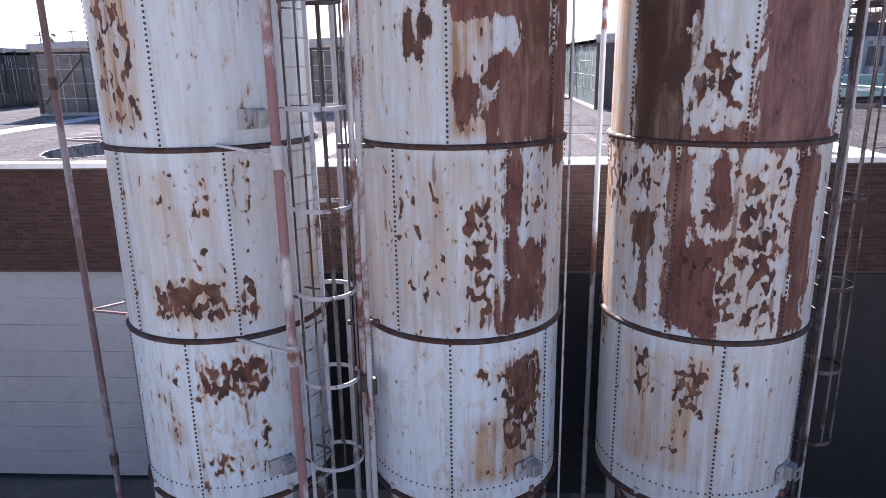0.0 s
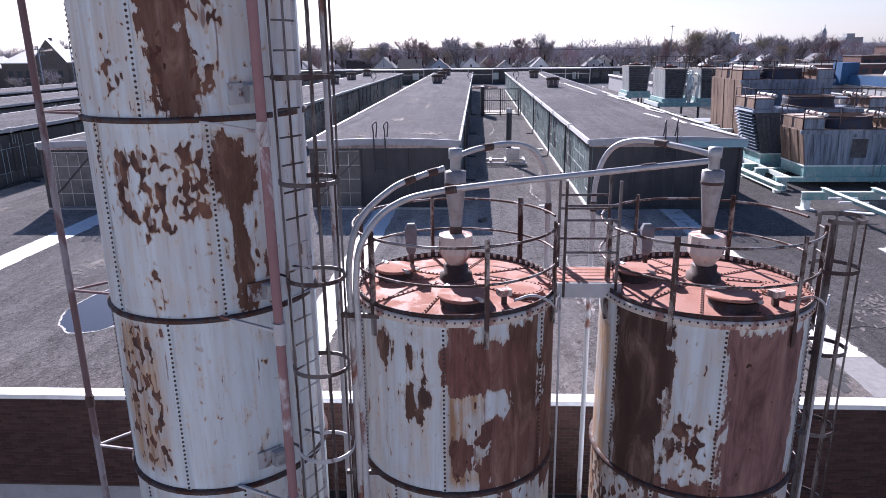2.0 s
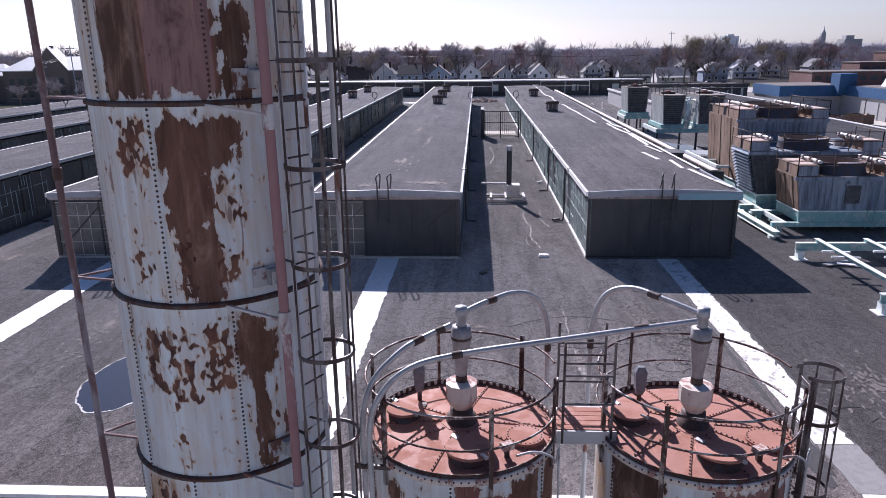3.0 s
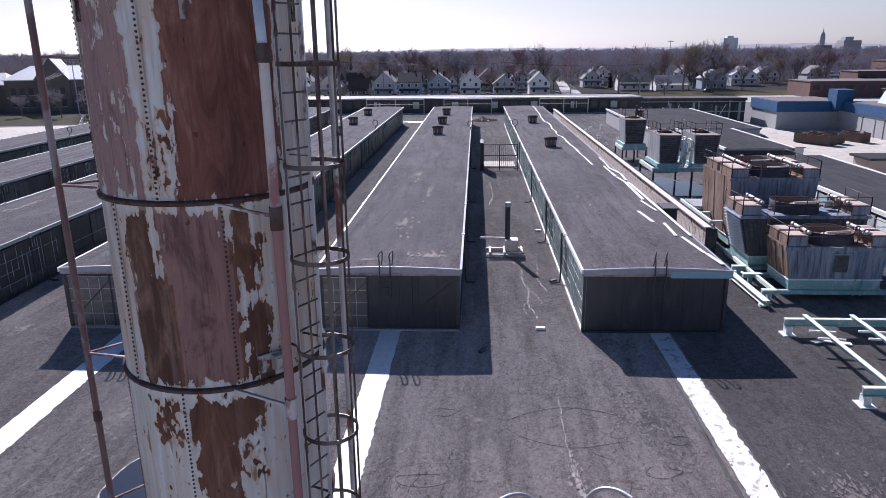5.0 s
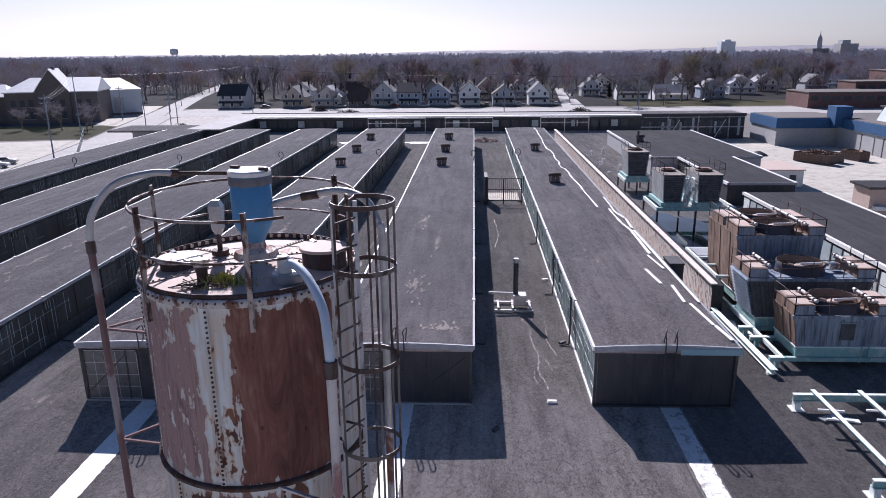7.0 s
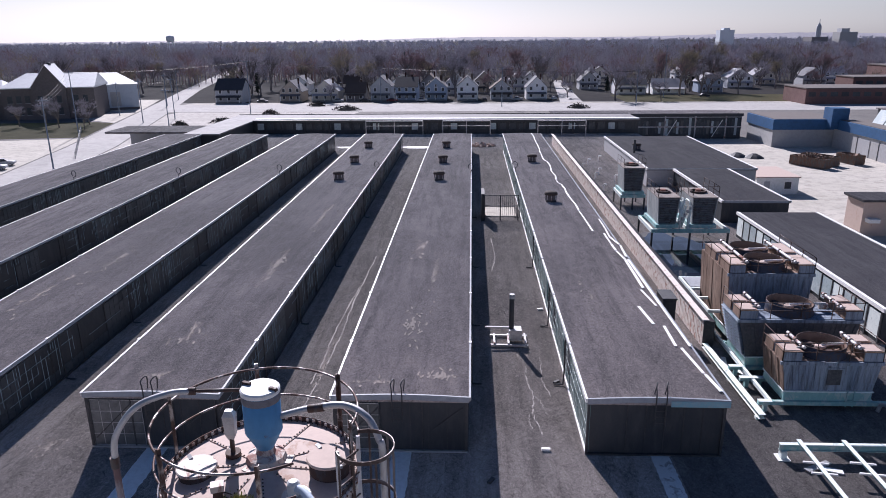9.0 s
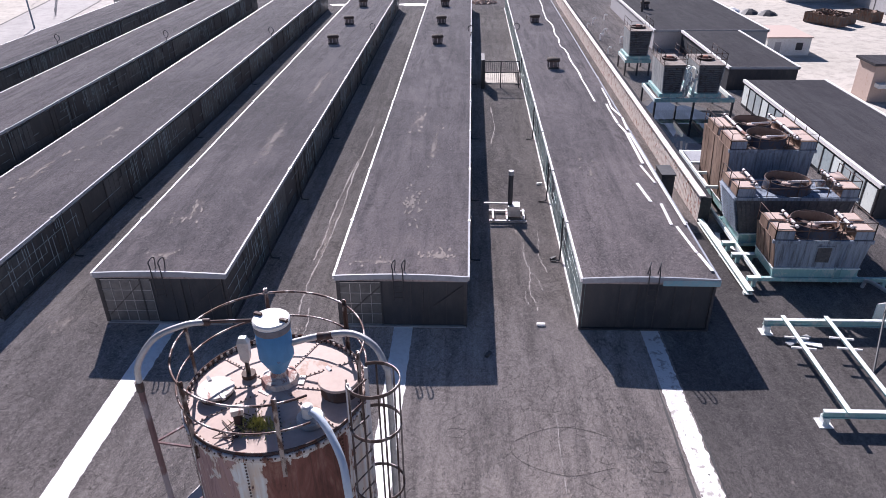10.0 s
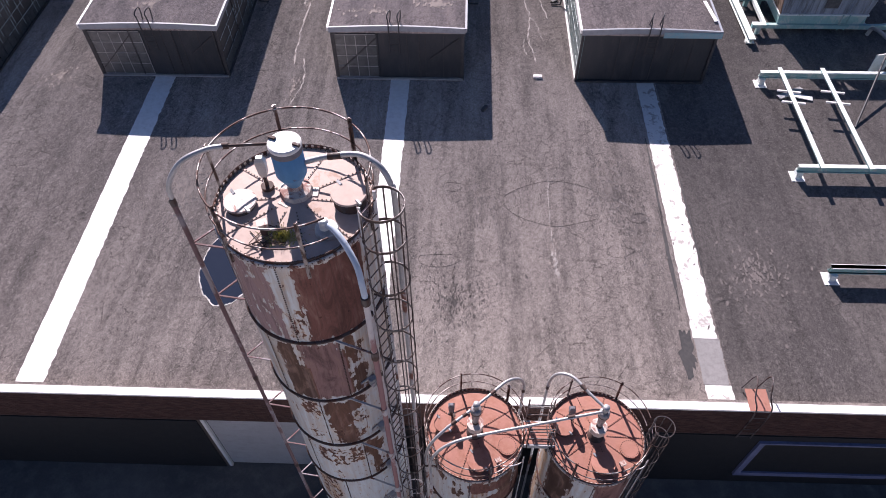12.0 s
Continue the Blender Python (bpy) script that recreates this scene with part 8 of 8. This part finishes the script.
# utility poles and lamps
def utility_pole(x, y, h, arms=1):
    t = thing("utility_pole", "tall weathered wooden utility pole with a crossarm", "pole", "utility poles")
    part("pole", Shape().tube([(x, y, G - .2), (x, y, h)], [.17, .11], 8), WOOD_GREY, t)
    for i in range(arms):
        part("crossarm", Shape().box(x - 1.2, x + 1.2, y - .06, y + .06, h - .8 - i, h - .65 - i), WOOD_GREY, t)
        for k in (-1.0, -.4, .4, 1.0):
            part("insulator", Shape().tube([(x + k, y, h - .65 - i), (x + k, y, h - .45 - i)], .06, 6), GALV, t)
    return t


POLES = [(-77.5, 240, 19, 1), (-37.5, 283.5, 15, 2), (10.5, 262, 15, 1), (-108.5, 186, 18, 1), (-85.5, 135.5, 15, 2), (-104, 215, 14, 1), (-98, 225, 14, 1), (-91, 204, 12, 1), (79.5, 298, 22, 1), (-120, 270, 13, 1), (-128, 300, 13, 1), (60, 262, 14, 1), (-122, 236, 12, 1)]
for p in POLES:
    utility_pole(*p)
for (xa, ya, ha), (xb, yb, hb) in (((-77.5, 240, 18.2), (-37.5, 283.5, 14)), ((-37.5, 283.5, 14), (10.5, 262, 14.2)), ((-77.5, 240, 18.2), (-108.5, 186, 17.2)), ((-108.5, 186, 17.2), (-85.5, 135.5, 14)), ((10.5, 262, 14.2), (60, 262, 13.2)), ((-104, 215, 13.2), (-98, 225, 13.2))):
    for k in (-.9, 0, .9):
        pts = [(xa + (xb - xa) * i / 10 + k, ya + (yb - ya) * i / 10, ha + (hb - ha) * i / 10 - 4 * .8 * (i / 10) * (1 - i / 10)) for i in range(11)]
        solid("power_line", Shape().tube(pts, .022, 4), MUNTIN, "thin sagging power line between poles", "cable", group="power lines")

# fence by the parking lot
t = thing("fence", "low wire fence along the parking lot", "fence")
for i in range(26):
    x, y = -88 - 1.0 * i, 148 + 1.9 * i
    part("post", Shape().bar((x, y, G), (x, y, G + 1.6), .09), GALV, t)
for z in (.5, 1.0, 1.55):
    part("wire", Shape().bar((-88, 148, G + z), (-113, 195.5, G + z), .03), GALV, t)

# ---- trees ----
def bare_tree_shapes(seed, h, spread, levels=4):
    """Trunk and limbs, and the fine twigs, of one leafless tree."""
    r = random.Random(seed)
    limbs, twigs = Shape(), Shape()

    def grow(p, d, length, rad, level):
        q = p + d * length
        mid = p.lerp(q, .5) + Vector((r.uniform(-1, 1), r.uniform(-1, 1), 0)) * length * .06
        limbs.tube([p, mid, q], [rad, rad * .8, rad * .62], 6 if level < 2 else 4, caps=False)
        if level >= levels:
            for _ in range(9):
                a = Vector((r.gauss(0, 1), r.gauss(0, 1), r.gauss(.5, .8))).normalized()
                s = p.lerp(q, r.uniform(.2, 1))
                e = s + (d * .5 + a).normalized() * length * r.uniform(.6, 1.2)
                w = a.cross(d).normalized() * .035
                twigs.add([s - w, s + w, e], [(0, 1, 2)])
            return
        for i in range(r.choice((3, 3, 4)) if level else 5):
            k = r.uniform(.45, 1.0) if level else r.uniform(.5, 1.05)
            a = Vector((r.gauss(0, 1), r.gauss(0, 1), 0)).normalized()
            nd = (d * r.uniform(.55, 1.0) + a * spread * r.uniform(.5, 1.0) + Vector((0, 0, .25))).normalized()
            grow(p.lerp(q, min(k, 1)), nd, length * r.uniform(.58, .8), rad * .55, level + 1)

    grow(Vector((0, 0, -.2)), Vector((r.uniform(-.05, .05), r.uniform(-.05, .05), 1)), h * .36, h * .022, 0)
    return limbs, twigs


VARIANTS = []
for k, (h, sp) in enumerate(((13, .8), (15, .7), (11, .95), (17, .62), (14, .85), (12, .75))):
    limbs, twigs = bare_tree_shapes(100 + k, h, sp)
    VARIANTS.append((limbs.mesh("trunk", BARK), [twigs.mesh("crown", m) for m in (TWIG, TWIG_RED, TWIG_TAN)]))


def tree(x, y, k, tint=0, size=1.0, turn=0.0):
    t = thing("tree", ("leafless grey-brown street tree", "leafless tree with reddish twigs", "leafless tree with tan budding twigs")[tint], "tree", "bare trees", at=(x, y, G))
    t.rotation_euler = (0, 0, turn)
    t.scale = (size, size, size)
    for nm, me in (("trunk", VARIANTS[k][0]), ("crown", VARIANTS[k][1][tint])):
        o = new(nm, me)
        o.parent = t
    return t


rt = random.Random(17)
for x, y, k, tint, s in ((-7.5, 300, 3, 0, 1.05), (-57, 279, 2, 0, .8), (-105, 330, 3, 0, 1.1), (-112, 326, 3, 0, 1.1), (-117, 332, 1, 0, 1.2), (-98, 300, 4, 0, .8), (57, 285, 4, 0, 1.2), (88, 305, 1, 2, 1.25), (30, 345, 0, 1, 1.1), (-30, 330, 3, 1, 1.1),
                         (-24, 345, 1, 1, 1.1), (-131, 208, 4, 0, .8), (-124, 203, 0, 0, .75), (-138, 206, 2, 0, .8), (-114, 199, 4, 0, .65), (-145, 203, 2, 0, .75), (-119, 211, 5, 0, .75), (-152, 206, 0, 0, .8), (75, 284, 2, 0, .8), (66, 290, 5, 0, .8), (12, 300, 5, 0, .7), (40, 300, 2, 0, .7), (100, 330, 3, 0, 1.1)):
    tree(x, y, k, tint, s * 1.2 if y > 250 else s, rt.uniform(0, 6.28))
for i in range(170):
    x, y = rt.uniform(-230, 260), rt.uniform(302, 430)
    if 36 < x < 50 or -150 < x < -112:
        continue
    tree(x, y, rt.randrange(6), rt.choice((0, 0, 0, 0, 1, 2)), rt.uniform(.85, 1.5), rt.uniform(0, 6.28))

# conifers
def conifer(x, y, h, w):
    t = thing("conifer", "dark green conifer with drooping boughs", "tree", "conifers", at=(x, y, G))
    part("trunk", Shape().tube([(0, 0, 0), (0, 0, h)], [.22, .03], 6), BARK, t)
    r = random.Random(int(x * 3 + y))
    s = Shape()
    for i in range(420):
        k = r.random() ** .7
        z = h * (.1 + .88 * k)
        rad = w * (1 - k) * r.uniform(.75, 1.1) + .12
        a = r.uniform(0, 6.283)
        tip = Vector((rad * math.cos(a), rad * math.sin(a), z - rad * .35))
        base = Vector((0, 0, z))
        side = Vector((-math.sin(a), math.cos(a), 0)) * (.16 + rad * .16)
        m = base.lerp(tip, .55)
        s.add([base, m - side, tip, m + side + Vector((0, 0, .1))], [(0, 1, 2), (0, 2, 3)])
    part("crown", s, NEEDLE, t)
    return t


for x, y, h, w in ((-105, 318, 14, 2.6), (-99.5, 322, 15, 2.4), (-80, 300, 9, 3.0), (-64, 360, 16, 2.8), (-72, 380, 14, 3), (104, 342, 20, 4.2), (107, 336, 17, 4), (130, 420, 18, 4), (-50, 520, 16, 3.5), (12, 540, 14, 3), (62, 330, 8, 2)):
    conifer(x, y, h, w)

# far woods: too many to count
def woods(name, n, near, far, half, mat, seed, fan):
    """Leafless crowns, each a dome of thin upswept twigs over a trunk."""
    r = random.Random(seed)
    s = Shape()
    for i in range(n):
        y = near + (far - near) * r.random() ** 1.5
        x = r.uniform(-half, half) * y
        h = r.uniform(10, 17) * (1.3 if r.random() < .12 else 1)
        wide = h * r.uniform(.32, .5)
        k = max(1.0, y / 800)
        for j in range(fan):
            a, e = r.uniform(0, 6.283), r.random() ** .5
            up = r.random() ** .7
            c = Vector((x + wide * e * math.cos(a) * (1 - .45 * up * up), y + wide * e * math.sin(a) * (1 - .45 * up * up), G + h * (.30 + .64 * up * (1 - .25 * e))))
            d = Vector((math.cos(a) * e + r.uniform(-.5, .5), math.sin(a) * e, r.uniform(.3, 1.1))).normalized() * h * r.uniform(.09, .20)
            w = Vector((r.uniform(-1, 1), .3, r.uniform(-.3, .3))).normalized() * h * .011 * k
            s.add([c - d * .5 - w, c - d * .5 + w, c + d], [(0, 1, 2)])
        s.add([(x - .22 * k, y, G), (x + .22 * k, y, G), (x + .08 * k, y, G + h * .75), (x - .08 * k, y, G + h * .75)], [(0, 1, 2, 3)])
    return solid(name, s, mat, "leafless winter woods beyond the houses", "woods", kind="stuff")


woods("woods", 2600, 400, 1100, .85, TWIG, 31, 60)
woods("woods", 520, 380, 1000, .85, TWIG_RED, 32, 60)
woods("woods", 250, 380, 1000, .85, TWIG_TAN, 33, 60)
# farthest crowns: distance haze is mixed into the twig colour
TWIG_HAZED = stained("haze_pale_far_twigs", (0.56, 0.56, 0.65), (0.62, 0.61, 0.69), (0.50, 0.50, 0.58), 0.02, 0.95, 2, matt=True)
woods("woods", 4600, 1000, 3800, .80, TWIG_HAZED, 34, 30)
# far hill line under the sky
hill = Shape()
rr = random.Random(3)
n = 260
v = []
for i in range(n + 1):
    x = -4600 + 9200 * i / n
    zt = 16 + 6 * math.sin(i * .045 + 1) + 5 * math.sin(i * .11) + (14 if i > 150 else 0) * min(1, (i - 150) / 40 if i > 150 else 0) + rr.uniform(-1.5, 1.5)
    v += [(x, 4300, G), (x, 4500, zt)]
hill.add(v, [(2 * i, 2 * i + 2, 2 * i + 3, 2 * i + 1) for i in range(n)])
# the hills' blue-grey has the distance haze in it
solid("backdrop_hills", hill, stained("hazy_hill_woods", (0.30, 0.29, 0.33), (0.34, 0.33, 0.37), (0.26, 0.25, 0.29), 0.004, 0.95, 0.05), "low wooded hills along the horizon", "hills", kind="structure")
# landmarks far off
FAR_PALE = stained("pale_blue_white_paint", (0.78, 0.82, 0.86), (0.74, 0.78, 0.83), (0.66, 0.70, 0.75), 0.05, 0.85, 1)
t = thing("water_tower", "pale water tower on legs above the woods", "water tower")
part("tank", Shape().lathe(-641, 1500, [(0, 20.5), (6, 21), (8.5, 24), (8.5, 31), (6.5, 33), (0, 34)], 20), FAR_PALE, t)
for a in range(0, 360, 60):
    p = on_circle(-641, 1500, 7.0, a, G)
    part("leg", Shape().bar(p, (p.x, p.y, 22), 1.1), FAR_PALE, t)
t = thing("apartment_tower", "pale flat-roofed tower block above the trees", "building")
part("wall", Shape().box(405, 428, 1195, 1215, G, 33), FAR_PALE, t)
part("penthouse", Shape().box(411, 421, 1197, 1210, 33, 36), FAR_PALE, t)
t = thing("church", "dark church with a domed spire above the trees", "church")
part("nave", Shape().box(690, 722, 1490, 1530, G, 20), HOUSE_WALLS[4], t)
part("spire", Shape().lathe(706, 1500, [(5, 18), (5, 34), (4.5, 40), (3, 44), (1, 47), (.5, 54), (0, 54)], 12), HOUSE_WALLS[1], t)
t = thing("office_block", "dark stepped office block on the horizon", "building")
part("block", Shape().box(745, 780, 1490, 1520, G, 29), WALL_GREY, t)
part("top_block", Shape().box(748, 764, 1492, 1510, 29, 36), HOUSE_WALLS[1], t)

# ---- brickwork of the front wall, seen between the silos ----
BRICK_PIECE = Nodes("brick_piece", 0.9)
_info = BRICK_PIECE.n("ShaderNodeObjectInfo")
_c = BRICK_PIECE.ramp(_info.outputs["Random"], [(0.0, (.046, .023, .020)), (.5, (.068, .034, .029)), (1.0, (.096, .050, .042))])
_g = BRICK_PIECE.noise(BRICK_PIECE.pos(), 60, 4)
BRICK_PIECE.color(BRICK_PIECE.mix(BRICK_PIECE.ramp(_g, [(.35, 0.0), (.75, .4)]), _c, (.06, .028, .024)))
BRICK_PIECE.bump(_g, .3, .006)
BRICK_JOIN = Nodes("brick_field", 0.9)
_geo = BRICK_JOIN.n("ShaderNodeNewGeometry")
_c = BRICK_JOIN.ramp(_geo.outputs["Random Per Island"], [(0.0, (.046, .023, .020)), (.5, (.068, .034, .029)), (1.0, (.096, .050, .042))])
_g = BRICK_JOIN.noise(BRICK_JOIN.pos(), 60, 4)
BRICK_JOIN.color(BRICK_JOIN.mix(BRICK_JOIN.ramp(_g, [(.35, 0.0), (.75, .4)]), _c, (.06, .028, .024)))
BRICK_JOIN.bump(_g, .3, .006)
COURSE, LENGTH, JOINT = 0.0715, 0.21, 0.011
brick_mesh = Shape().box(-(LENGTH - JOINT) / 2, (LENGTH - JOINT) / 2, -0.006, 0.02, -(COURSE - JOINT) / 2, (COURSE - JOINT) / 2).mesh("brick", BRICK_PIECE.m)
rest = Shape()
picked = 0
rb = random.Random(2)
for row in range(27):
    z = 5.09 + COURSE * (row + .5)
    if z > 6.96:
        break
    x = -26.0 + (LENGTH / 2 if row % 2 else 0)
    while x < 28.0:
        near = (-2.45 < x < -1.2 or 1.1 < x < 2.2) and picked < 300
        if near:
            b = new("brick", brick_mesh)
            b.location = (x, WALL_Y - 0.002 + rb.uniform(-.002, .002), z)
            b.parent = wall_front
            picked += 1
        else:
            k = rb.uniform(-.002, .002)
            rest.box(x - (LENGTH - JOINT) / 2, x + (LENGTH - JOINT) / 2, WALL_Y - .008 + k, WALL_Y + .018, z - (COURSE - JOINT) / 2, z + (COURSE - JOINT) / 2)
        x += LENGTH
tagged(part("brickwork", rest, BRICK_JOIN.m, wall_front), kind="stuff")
